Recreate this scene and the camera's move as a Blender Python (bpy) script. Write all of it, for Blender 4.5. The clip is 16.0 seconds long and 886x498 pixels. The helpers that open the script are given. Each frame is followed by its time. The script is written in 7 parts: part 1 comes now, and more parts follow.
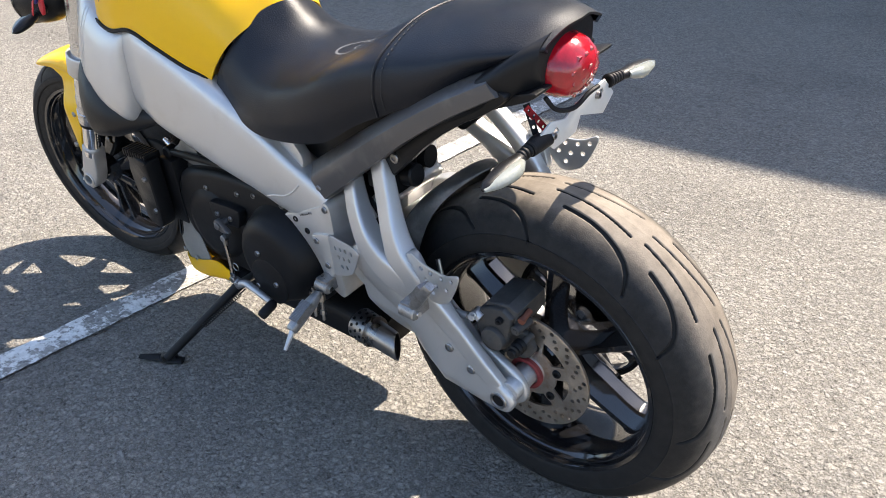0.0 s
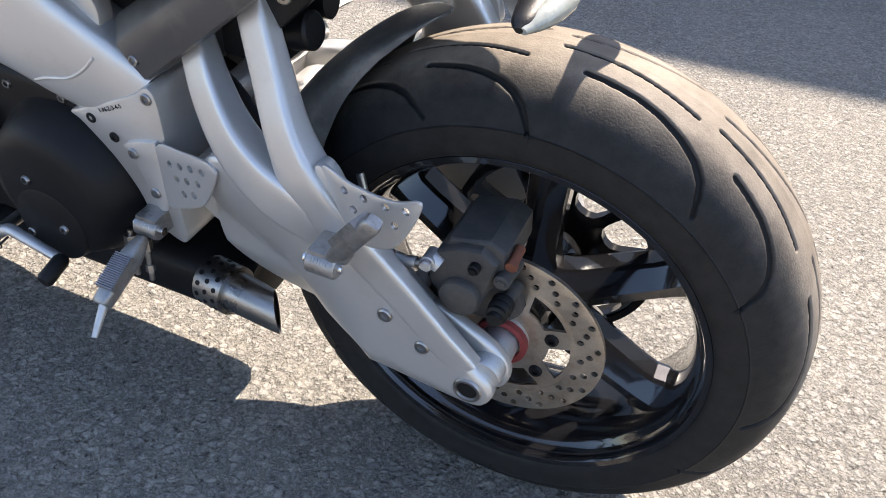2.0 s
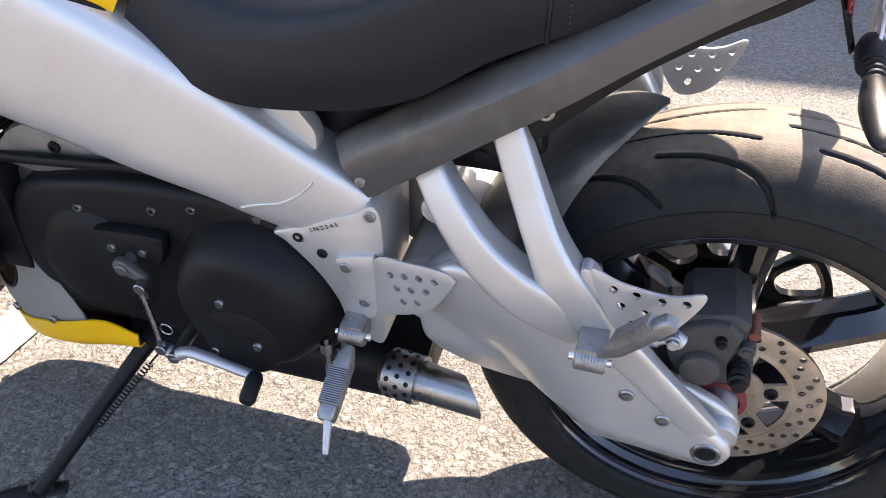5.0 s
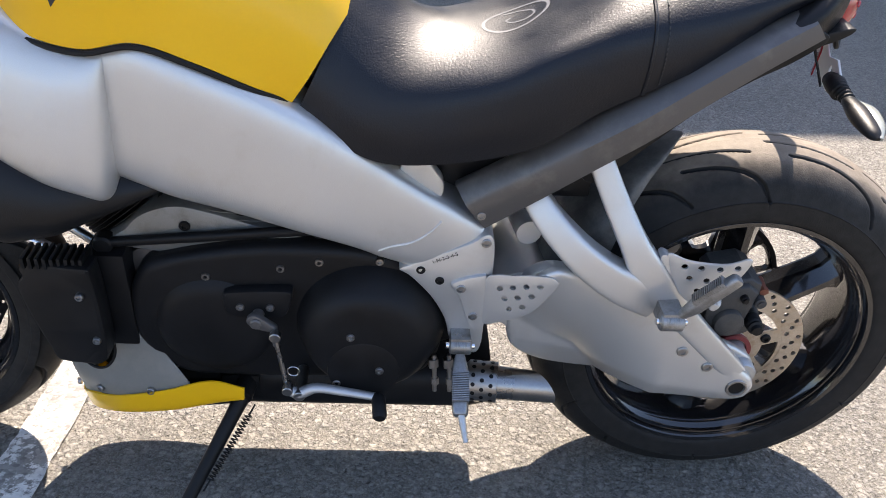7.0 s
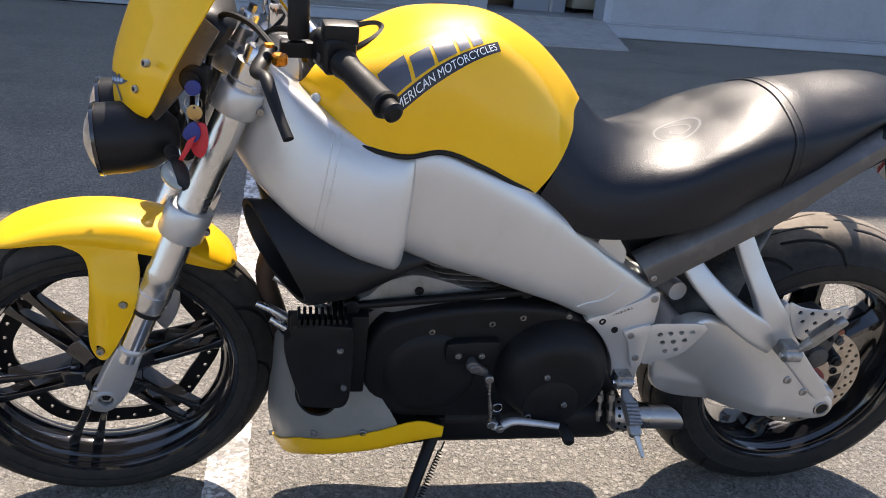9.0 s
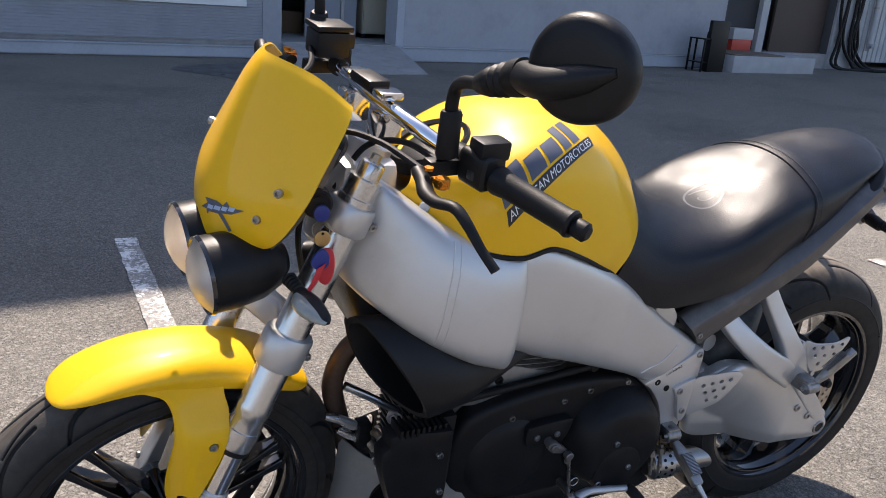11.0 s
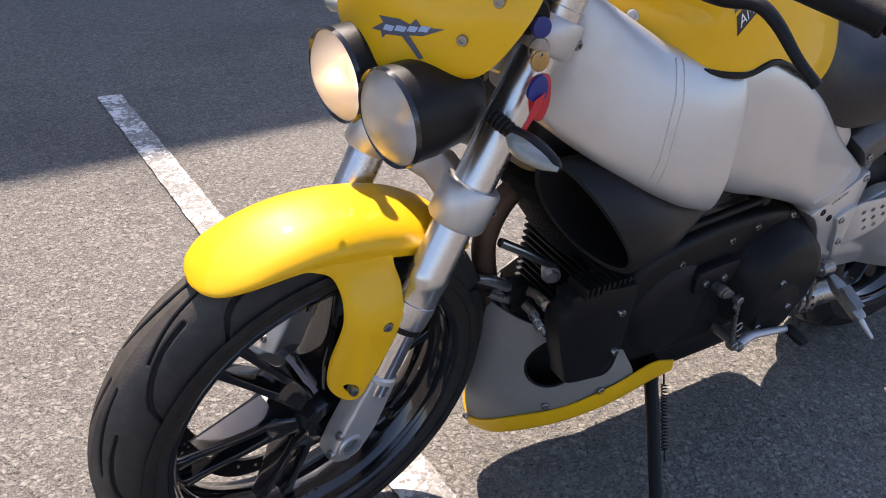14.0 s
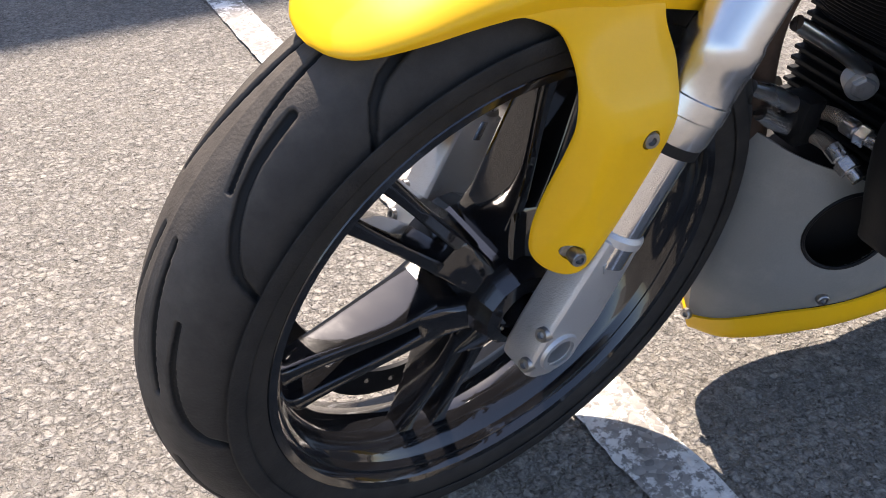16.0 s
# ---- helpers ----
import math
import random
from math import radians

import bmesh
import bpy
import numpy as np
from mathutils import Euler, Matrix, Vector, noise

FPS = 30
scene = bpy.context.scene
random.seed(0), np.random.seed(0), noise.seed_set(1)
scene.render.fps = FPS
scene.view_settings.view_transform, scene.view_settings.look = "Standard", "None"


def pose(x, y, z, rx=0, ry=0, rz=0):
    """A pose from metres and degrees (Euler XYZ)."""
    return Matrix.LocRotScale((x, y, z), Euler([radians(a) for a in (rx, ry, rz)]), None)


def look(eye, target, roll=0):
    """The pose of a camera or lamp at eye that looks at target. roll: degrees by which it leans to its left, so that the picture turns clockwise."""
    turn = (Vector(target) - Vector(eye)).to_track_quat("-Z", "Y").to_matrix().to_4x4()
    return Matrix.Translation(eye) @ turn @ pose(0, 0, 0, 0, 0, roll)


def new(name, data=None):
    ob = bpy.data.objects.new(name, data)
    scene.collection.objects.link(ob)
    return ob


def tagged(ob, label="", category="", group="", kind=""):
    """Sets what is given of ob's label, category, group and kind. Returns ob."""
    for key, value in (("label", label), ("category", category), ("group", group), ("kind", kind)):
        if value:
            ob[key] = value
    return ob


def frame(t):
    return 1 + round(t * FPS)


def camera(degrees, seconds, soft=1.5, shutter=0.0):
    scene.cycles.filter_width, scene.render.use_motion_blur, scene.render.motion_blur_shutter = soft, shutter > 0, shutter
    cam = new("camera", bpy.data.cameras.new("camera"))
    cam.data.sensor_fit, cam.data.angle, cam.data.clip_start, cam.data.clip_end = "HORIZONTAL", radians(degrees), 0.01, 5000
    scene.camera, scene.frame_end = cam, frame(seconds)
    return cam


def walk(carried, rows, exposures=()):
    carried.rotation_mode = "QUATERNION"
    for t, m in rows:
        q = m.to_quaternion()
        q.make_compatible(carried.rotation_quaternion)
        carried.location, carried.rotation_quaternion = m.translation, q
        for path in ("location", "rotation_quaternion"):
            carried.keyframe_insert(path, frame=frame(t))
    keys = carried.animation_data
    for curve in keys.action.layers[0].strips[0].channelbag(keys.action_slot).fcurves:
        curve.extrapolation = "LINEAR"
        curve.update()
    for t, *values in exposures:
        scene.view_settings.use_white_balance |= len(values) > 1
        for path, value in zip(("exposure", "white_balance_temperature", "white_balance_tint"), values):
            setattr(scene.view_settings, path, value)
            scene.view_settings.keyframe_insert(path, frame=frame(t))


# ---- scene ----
from mathutils.bvhtree import BVHTree
from mathutils.geometry import delaunay_2d_cdt as cdt

SHARED = {}
cam = camera(56.3, 16.0, 0.9)
PATH = [
    (0, (0.75, -0.73, 1.166), (-0.479, 0.513, 0.194), 0.7),
    (0.5, (0.624, -0.695, 1.141), (-0.518, 0.626, 0.165), 2.1),
    (1, (0.524, -0.649, 1.098), (-0.52, 0.717, 0.076), 3.8),
    (1.5, (0.41, -0.583, 1.024), (-0.482, 0.833, -0.072), 5.2),
    (2, (0.309, -0.486, 0.895), (-0.435, 0.986, -0.237), 6.5),
    (2.5, (0.316, -0.401, 0.76), (-0.415, 1.093, -0.351), 7.7),
    (3, (0.308, -0.402, 0.757), (-0.429, 1.08, -0.366), 7.3),
    (3.5, (0.286, -0.478, 0.79), (-0.427, 0.981, -0.377), 7.5),
    (4, (0.215, -0.575, 0.891), (-0.422, 0.862, -0.345), 6.9),
    (4.5, (0.108, -0.561, 0.938), (-0.499, 0.914, -0.269), 3.9),
    (5, (-0.002, -0.606, 0.963), (-0.579, 0.957, -0.145), 2.9),
    (7.5, (-0.417, -1.069, 1.029), (-0.415, 0.732, 0.16), 4.2),
    (8, (-0.519, -1.202, 1.055), (-0.454, 0.629, 0.253), 5.1),
    (8.5, (-0.652, -1.238, 1.06), (-0.54, 0.612, 0.309), 5.7),
    (9, (-0.836, -1.239, 1.07), (-0.661, 0.622, 0.36), 5.7),
    (11.5, (-1.423, -1.033, 1.164), (-0.616, 0.692, 0.553), 4.8),
    (12, (-1.535, -0.99, 1.178), (-0.642, 0.692, 0.567), 4.9),
    (12.5, (-1.593, -0.967, 1.174), (-0.646, 0.679, 0.546), 4.8),
    (13, (-1.617, -0.947, 1.166), (-0.646, 0.673, 0.507), 5.3),
    (13.5, (-1.607, -0.909, 1.123), (-0.674, 0.684, 0.352), 5.0),
    (14, (-1.54, -0.782, 1.038), (-0.758, 0.788, 0.076), 3.0),
    (14.5, (-1.498, -0.607, 0.909), (-0.922, 0.996, -0.141), -0.2),
    (15, (-1.524, -0.503, 0.788), (-1.02, 1.1, -0.297), -2.0),
    (15.5, (-1.534, -0.438, 0.716), (-0.996, 1.13, -0.404), -0.1),
    (16, (-1.529, -0.426, 0.723), (-0.95, 1.116, -0.411), -0.0),
]
EXPOSURES = [(0, 1.62, 6750, 12), (2, 1.75, 6800, 14), (3.5, 2.08, 6950, 17), (4.5, 2.0, 7050, 19), (5, 2.1, 7100, 19), (7.5, 1.54, 6800, 15), (9, 1.22, 6800, 15), (11.5, 0.95, 6700, 17), (13, 0.93, 6700, 17), (14.5, 1.25, 6750, 21), (16, 1.46, 6800, 18)]
walk(cam, [(t, look(eye, target, roll)) for t, eye, target, roll in PATH], EXPOSURES)

# sun high behind the motorcycle, clear sky
SUN_FROM = Vector((0.055, 0.66, 1.0)).normalized()
world = bpy.data.worlds.new("sky")
scene.world = world
world.use_nodes = True
_n = world.node_tree
_sky = _n.nodes.new("ShaderNodeTexSky")
_sky.sky_type, _sky.sun_disc = "NISHITA", False
_sky.sun_elevation = math.asin(SUN_FROM.z)
_sky.sun_rotation = math.atan2(SUN_FROM.x, SUN_FROM.y)
_n.links.new(_sky.outputs[0], _n.nodes["Background"].inputs[0])
_n.nodes["Background"].inputs[1].default_value = 0.135
sun = new("sun", bpy.data.lights.new("sun", "SUN"))
sun.data.energy, sun.data.angle, sun.data.color = 4.6, radians(0.53), (1.0, 0.92, 0.80)
sun.matrix_world = look(SUN_FROM * 40, (0, 0, 0))

# ---------------------------------------------------------------- materials
def _links(m):
    m.use_nodes = True
    t = m.node_tree
    return t, t.nodes, t.links, t.nodes["Principled BSDF"]


def _noise(nodes, links, coord, scale, detail=4.0, rough=0.55):
    n = nodes.new("ShaderNodeTexNoise")
    n.inputs["Scale"].default_value, n.inputs["Detail"].default_value, n.inputs["Roughness"].default_value = scale, detail, rough
    links.new(coord, n.inputs["Vector"])
    return n.outputs["Fac"]


def _ramp(nodes, links, fac, stops):
    r = nodes.new("ShaderNodeValToRGB")
    e = r.color_ramp.elements
    while len(e) < len(stops):
        e.new(0.5)
    for k, (p, c) in zip(e, stops):
        k.position, k.color = p, (*c, 1) if len(c) == 3 else c
    links.new(fac, r.inputs[0])
    return r.outputs[0]


def _mix(nodes, links, fac, a, b, mode="MIX"):
    m = nodes.new("ShaderNodeMix")
    m.data_type, m.blend_type = "RGBA", mode
    for sock, val in ((m.inputs[0], fac), (m.inputs[6], a), (m.inputs[7], b)):
        if hasattr(val, "links"):
            links.new(val, sock)
        elif isinstance(val, (int, float)):
            sock.default_value = val
        else:
            sock.default_value = (*val, 1)
    return m.outputs[2]


def _bump(nodes, links, height, strength, dist, normal=None):
    b = nodes.new("ShaderNodeBump")
    b.inputs["Strength"].default_value, b.inputs["Distance"].default_value = strength, dist
    links.new(height, b.inputs["Height"])
    if normal is not None:
        links.new(normal, b.inputs["Normal"])
    return b.outputs["Normal"]


def surface(name, col, rough=0.5, metal=0.0, var=0.15, scale=9.0, fine=160.0, bump=0.0, coat=0.0, dust=None, dust_at=0.6, spec=0.5, rvar=0.12, aniso=0.0):
    """A surface with a base colour that varies at two scales, uneven gloss, fine relief and, if wanted, dust."""
    m = bpy.data.materials.new(name)
    t, nodes, links, p = _links(m)
    co = nodes.new("ShaderNodeTexCoord").outputs["Object"]
    big, small = _noise(nodes, links, co, scale, 5), _noise(nodes, links, co, fine, 3)
    lo, hi = tuple(c * (1 - var) for c in col), tuple(min(1, c * (1 + var)) for c in col)
    c = _ramp(nodes, links, big, [(0.3, lo), (0.7, hi)])
    c = _mix(nodes, links, 0.35, c, _ramp(nodes, links, small, [(0.3, lo), (0.7, hi)]))
    if dust:
        d = _ramp(nodes, links, _noise(nodes, links, co, scale * 2.3, 8, 0.68), [(dust_at - 0.12, (0, 0, 0)), (dust_at + 0.14, (0.75, 0.75, 0.75))])
        c = _mix(nodes, links, d, c, dust)
    links.new(c, p.inputs["Base Color"])
    r = _ramp(nodes, links, big, [(0.25, (max(0.02, rough - rvar),) * 3), (0.75, (min(1, rough + rvar),) * 3)])
    links.new(r, p.inputs["Roughness"])
    p.inputs["Metallic"].default_value = metal
    p.inputs["Specular IOR Level"].default_value = spec
    p.inputs["Coat Weight"].default_value = coat
    p.inputs["Coat Roughness"].default_value = 0.05
    p.inputs["Anisotropic"].default_value = aniso
    if bump:
        links.new(_bump(nodes, links, small, 0.6, bump), p.inputs["Normal"])
    return m


def ground_material():
    """Old asphalt: pale stones bedded in grey binder, worn patches and stains."""
    m = bpy.data.materials.new("asphalt")
    t, nodes, links, p = _links(m)
    co = nodes.new("ShaderNodeTexCoord").outputs["Object"]
    wob = nodes.new("ShaderNodeVectorMath")
    wob.operation = "MULTIPLY_ADD"
    nz = nodes.new("ShaderNodeTexNoise")
    nz.inputs["Scale"].default_value, nz.inputs["Detail"].default_value = 75, 3
    links.new(co, nz.inputs["Vector"])
    links.new(nz.outputs["Color"], wob.inputs[0])
    wob.inputs[1].default_value = (0.016, 0.016, 0.016)
    links.new(co, wob.inputs[2])

    def stones(scale, squeeze):
        """Stones as cells: their height above the binder and a random tone each."""
        v = nodes.new("ShaderNodeTexVoronoi")
        v.inputs["Scale"].default_value = scale
        links.new(wob.outputs[0], v.inputs["Vector"])
        sep = nodes.new("ShaderNodeSeparateColor")
        links.new(v.outputs["Color"], sep.inputs[0])
        dome = _ramp(nodes, links, v.outputs["Distance"], [(0.0, (1, 1, 1)), (0.32, (0.86, 0.86, 0.86)), (0.62, (0.0, 0.0, 0.0))])
        keep = _ramp(nodes, links, sep.outputs["Green"], [(squeeze, (0.12, 0.12, 0.12)), (1.0, (1, 1, 1))])
        return _mix(nodes, links, 1.0, dome, keep, "MULTIPLY"), sep.outputs["Red"]

    h1, t1 = stones(70, 0.30)
    h2, t2 = stones(135, 0.12)
    h3 = stones(300, 0.0)[0]
    top = _mix(nodes, links, 1.0, h1, _mix(nodes, links, 1.0, h2, (0.88, 0.88, 0.88), "MULTIPLY"), "LIGHTEN")
    top = _mix(nodes, links, 1.0, top, _mix(nodes, links, 1.0, h3, (0.62, 0.62, 0.62), "MULTIPLY"), "LIGHTEN")
    grain = _ramp(nodes, links, _noise(nodes, links, co, 200, 6, 0.80), [(0.26, (0.150, 0.141, 0.125)), (0.5, (0.268, 0.252, 0.225)), (0.74, (0.420, 0.398, 0.360))])
    tone = _ramp(nodes, links, _mix(nodes, links, 0.5, t1, t2), [(0.15, (0.82, 0.82, 0.83)), (0.5, (1, 1, 1)), (0.85, (1.14, 1.13, 1.10))])
    c = _mix(nodes, links, 1.0, grain, tone, "MULTIPLY")
    # low gaps between stones tinted darker, as binder and as painted shade
    c = _mix(nodes, links, 1.0, c, _ramp(nodes, links, top, [(0.08, (0.66, 0.65, 0.64)), (0.30, (0.95, 0.95, 0.95)), (0.8, (1.04, 1.04, 1.03))]), "MULTIPLY")
    crack = _ramp(nodes, links, _noise(nodes, links, co, 85, 4, 0.65), [(0.33, (0.0, 0.0, 0.0)), (0.43, (1, 1, 1))])
    # small pits darkened in the colour as well as sunk by bump
    c = _mix(nodes, links, 1.0, c, _ramp(nodes, links, crack, [(0.0, (0.48, 0.47, 0.46)), (0.7, (1, 1, 1))]), "MULTIPLY")
    worn = _ramp(nodes, links, _noise(nodes, links, co, 3.1, 9, 0.62), [(0.36, (0.0, 0.0, 0.0)), (0.68, (0.55, 0.55, 0.55))])
    stain = _ramp(nodes, links, _noise(nodes, links, co, 0.7, 6, 0.6), [(0.30, (0.74, 0.74, 0.75)), (0.5, (1, 1, 1))])
    c = _mix(nodes, links, 1.0, c, stain, "MULTIPLY")
    links.new(c, p.inputs["Base Color"])
    p.inputs["Roughness"].default_value = 0.9
    p.inputs["Specular IOR Level"].default_value = 0.25
    soft = _mix(nodes, links, worn, top, _mix(nodes, links, 0.65, top, (0.6, 0.6, 0.6)))
    n1 = _bump(nodes, links, soft, 1.0, 0.010)
    n1 = _bump(nodes, links, crack, 0.8, 0.003, n1)
    n1 = _bump(nodes, links, _noise(nodes, links, co, 150, 5, 0.70), 0.8, 0.004, n1)
    n3 = _bump(nodes, links, _noise(nodes, links, co, 30, 6, 0.6), 0.5, 0.008, n1)
    links.new(n3, p.inputs["Normal"])
    return m


def line_material():
    """White road paint worn down to the stones below it."""
    m = bpy.data.materials.new("worn_road_paint")
    t, nodes, links, p = _links(m)
    co = nodes.new("ShaderNodeTexCoord").outputs["Object"]
    v = nodes.new("ShaderNodeTexVoronoi")
    v.inputs["Scale"].default_value = 105.0
    links.new(co, v.inputs["Vector"])
    wear = _mix(nodes, links, 0.45, _noise(nodes, links, co, 9, 9, 0.72), _noise(nodes, links, co, 70, 6, 0.75))
    mask = _ramp(nodes, links, wear, [(0.492, (0, 0, 0)), (0.528, (1, 1, 1))])
    bare = _ramp(nodes, links, v.outputs["Color"], [(0, (0.15, 0.145, 0.135)), (1, (0.36, 0.34, 0.31))])
    paint = _ramp(nodes, links, _noise(nodes, links, co, 40, 5), [(0.3, (0.58, 0.57, 0.54)), (0.7, (0.80, 0.79, 0.76))])
    links.new(_mix(nodes, links, mask, bare, paint), p.inputs["Base Color"])
    p.inputs["Roughness"].default_value = 0.8
    n1 = _bump(nodes, links, v.outputs["Distance"], 0.6, -0.004)
    links.new(_bump(nodes, links, mask, 0.5, 0.002, n1), p.inputs["Normal"])
    return m


def tyre_material(name, dust, inner, outer):
    """Tyre rubber: black shoulders and sidewalls, a dusty scrubbed tread band. Object y runs across the tyre."""
    m = bpy.data.materials.new(name)
    t, nodes, links, p = _links(m)
    co = nodes.new("ShaderNodeTexCoord").outputs["Object"]
    sep = nodes.new("ShaderNodeSeparateXYZ")
    links.new(co, sep.inputs[0])
    ab = nodes.new("ShaderNodeMath")
    ab.operation = "ABSOLUTE"
    links.new(sep.outputs["Y"], ab.inputs[0])
    ad = nodes.new("ShaderNodeMath")
    ad.operation = "MULTIPLY_ADD"
    links.new(_noise(nodes, links, co, 35, 6, 0.6), ad.inputs[0])
    ad.inputs[1].default_value = 0.03
    links.new(ab.outputs[0], ad.inputs[2])
    dusty = _ramp(nodes, links, ad.outputs[0], [(inner, (dust,) * 3), ((inner + outer) / 2, (dust * 0.32,) * 3), (outer, (0.0, 0.0, 0.0))])
    rub = _ramp(nodes, links, _noise(nodes, links, co, 55, 6, 0.7), [(0.3, (0.010, 0.010, 0.0103)), (0.7, (0.021, 0.0205, 0.020))])
    dst = _ramp(nodes, links, _noise(nodes, links, co, 28, 8, 0.7), [(0.3, (0.15, 0.126, 0.102)), (0.7, (0.25, 0.213, 0.172))])
    c = _mix(nodes, links, dusty, rub, dst)
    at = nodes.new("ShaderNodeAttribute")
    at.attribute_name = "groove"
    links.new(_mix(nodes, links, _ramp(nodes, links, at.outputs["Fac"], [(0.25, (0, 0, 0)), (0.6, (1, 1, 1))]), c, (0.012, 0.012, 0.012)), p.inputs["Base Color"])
    p.inputs["Roughness"].default_value = 0.66
    p.inputs["Specular IOR Level"].default_value = 0.22
    links.new(_bump(nodes, links, _noise(nodes, links, co, 420, 3), 0.4, 0.0012), p.inputs["Normal"])
    return m


def siding_material(name, col):
    m = surface(name, col, 0.6, 0, 0.10, 0.9, 14, 0.002, dust=tuple(c * 0.72 for c in col), dust_at=0.62)
    return m


def glass_material(name, col=(1, 1, 1), rough=0.03):
    m = bpy.data.materials.new(name)
    t, nodes, links, p = _links(m)
    p.inputs["Base Color"].default_value = (*col, 1)
    p.inputs["Roughness"].default_value = rough
    p.inputs["Transmission Weight"].default_value = 1.0
    p.inputs["IOR"].default_value = 1.45
    return m


ASPHALT, PAINT = ground_material(), line_material()
RUBBER, RUBBER_FRONT = tyre_material("rear_tyre_rubber", 0.92, 0.050, 0.088), tyre_material("front_tyre_rubber", 0.36, 0.034, 0.080)
SILVER = surface("silver_paint", (0.55, 0.545, 0.535), 0.36, 0.6, 0.05, 5, 900, 0.0003, coat=0.25, dust=(0.47, 0.45, 0.42), dust_at=0.66, rvar=0.06)
SILVER_CAST = surface("cast_aluminium", (0.50, 0.50, 0.50), 0.42, 0.75, 0.10, 20, 700, 0.0006, dust=(0.3, 0.28, 0.26), dust_at=0.68)
BRUSHED = surface("brushed_aluminium", (0.62, 0.62, 0.62), 0.27, 0.97, 0.03, 3, 700, 0.0, rvar=0.02)
CHROME = surface("polished_steel", (0.75, 0.75, 0.76), 0.10, 1.0, 0.04, 15, 300, rvar=0.04)
STEEL = surface("stainless_steel", (0.34, 0.33, 0.32), 0.32, 1.0, 0.12, 18, 300, 0.0003)
DISC_STEEL = surface("disc_steel", (0.46, 0.41, 0.35), 0.38, 0.9, 0.18, 26, 420, 0.0003, dust=(0.33, 0.25, 0.17), dust_at=0.58)
RUST = surface("heat_browned_pipe", (0.075, 0.048, 0.034), 0.5, 0.5, 0.35, 20, 200, 0.0006)
GUNMETAL = surface("dark_grey_metallic", (0.105, 0.100, 0.099), 0.38, 0.5, 0.08, 6, 900, 0.0003, dust=(0.2, 0.19, 0.175), dust_at=0.64)
YELLOW = surface("yellow_paint", (0.82, 0.455, 0.008), 0.46, 0, 0.025, 5, 300, coat=0.40, spec=0.16, rvar=0.05)
BLACK_GLOSS = surface("black_gloss_paint", (0.008, 0.008, 0.009), 0.10, 0, 0.3, 14, 200, 0.0001, coat=0.7, spec=0.5, dust=(0.018, 0.0175, 0.017), dust_at=0.70, rvar=0.06)
BLACK_SATIN = surface("black_satin_paint", (0.0082, 0.0083, 0.0092), 0.46, 0, 0.3, 18, 500, 0.0003, spec=0.19, dust=(0.014, 0.0135, 0.013), dust_at=0.68)
BLACK_PLASTIC = surface("black_plastic", (0.0085, 0.0085, 0.0092), 0.40, 0, 0.2, 14, 700, 0.0004, spec=0.24, dust=(0.014, 0.0135, 0.013), dust_at=0.72)
GREY_PLASTIC = surface("grey_plastic", (0.065, 0.065, 0.063), 0.5, 0, 0.12, 10, 500, 0.0005, dust=(0.19, 0.18, 0.165), dust_at=0.58)
DARK_GREY = surface("dark_grey_plastic", (0.024, 0.024, 0.025), 0.5, 0, 0.15, 10, 500, 0.0005)
LEATHER = surface("black_seat_vinyl", (0.0048, 0.0062, 0.0100), 0.40, 0, 0.15, 16, 420, 0.0009, spec=0.34)
RUBBER_PLAIN = surface("black_rubber", (0.007, 0.007, 0.0075), 0.55, 0, 0.2, 30, 500, 0.0005, spec=0.25)
RED_LENS = surface("red_lens", (0.34, 0.005, 0.012), 0.12, 0, 0.35, 45, 160, 0.0012, spec=0.5, coat=0.6, rvar=0.04)
ORANGE = surface("orange_anodised", (0.65, 0.22, 0.02), 0.3, 0.8, 0.08, 40, 300)


# ---------------------------------------------------------------- mesh helpers
def spline(pts, n, closed=False):
    """n points on a smooth curve through pts (any dimension)."""
    p = np.array(pts, float)
    k = len(p)
    if closed:
        s = np.arange(n) / n * k
    else:
        s = np.linspace(0, k - 1, n)
    out = []
    for x in s:
        i = min(int(x), k - 1 if closed else k - 2)
        f = x - i
        ids = [(i + j) % k if closed else min(max(i + j, 0), k - 1) for j in (-1, 0, 1, 2)]
        a, b, c, d = p[ids]
        if not closed and i == 0:
            a = 2 * b - c
        if not closed and i == k - 2:
            d = 2 * c - b
        out.append(0.5 * (2 * b + (c - a) * f + (2 * a - 5 * b + 4 * c - d) * f * f + (3 * b - a - 3 * c + d) * f ** 3))
    return np.array(out)


def mesh_of(name, verts, faces, smooth=True, angle=40):
    me = bpy.data.meshes.new(name)
    me.from_pydata([tuple(map(float, v)) for v in verts], [], faces)
    me.validate()
    bm = bmesh.new()
    bm.from_mesh(me)
    bmesh.ops.recalc_face_normals(bm, faces=bm.faces)
    for f in bm.faces:
        f.smooth = smooth
    for e in bm.edges:
        e.smooth = not (len(e.link_faces) == 2 and e.calc_face_angle(0) > radians(angle))
    bm.to_mesh(me)
    bm.free()
    return me


def part(name, geo, material, parent, label="", smooth=True, angle=40, m=None):
    """Links (verts, faces) as one mesh object under a thing or a part."""
    me = geo if isinstance(geo, bpy.types.Mesh) else mesh_of(name, geo[0], geo[1], smooth, angle)
    if material is not None and not me.materials:
        me.materials.append(material)
    ob = new(name, me)
    if parent is not None:
        ob.parent = parent
    if m is not None:
        ob.matrix_local = m
    if label:
        tagged(ob, label)
    return ob


def join(*geos):
    v, f = [], []
    for gv, gf in geos:
        k = len(v)
        v += [tuple(x) for x in gv]
        f += [tuple(i + k for i in q) for q in gf]
    return v, f


def moved(geo, m):
    return [tuple(m @ Vector(p)) for p in geo[0]], geo[1]


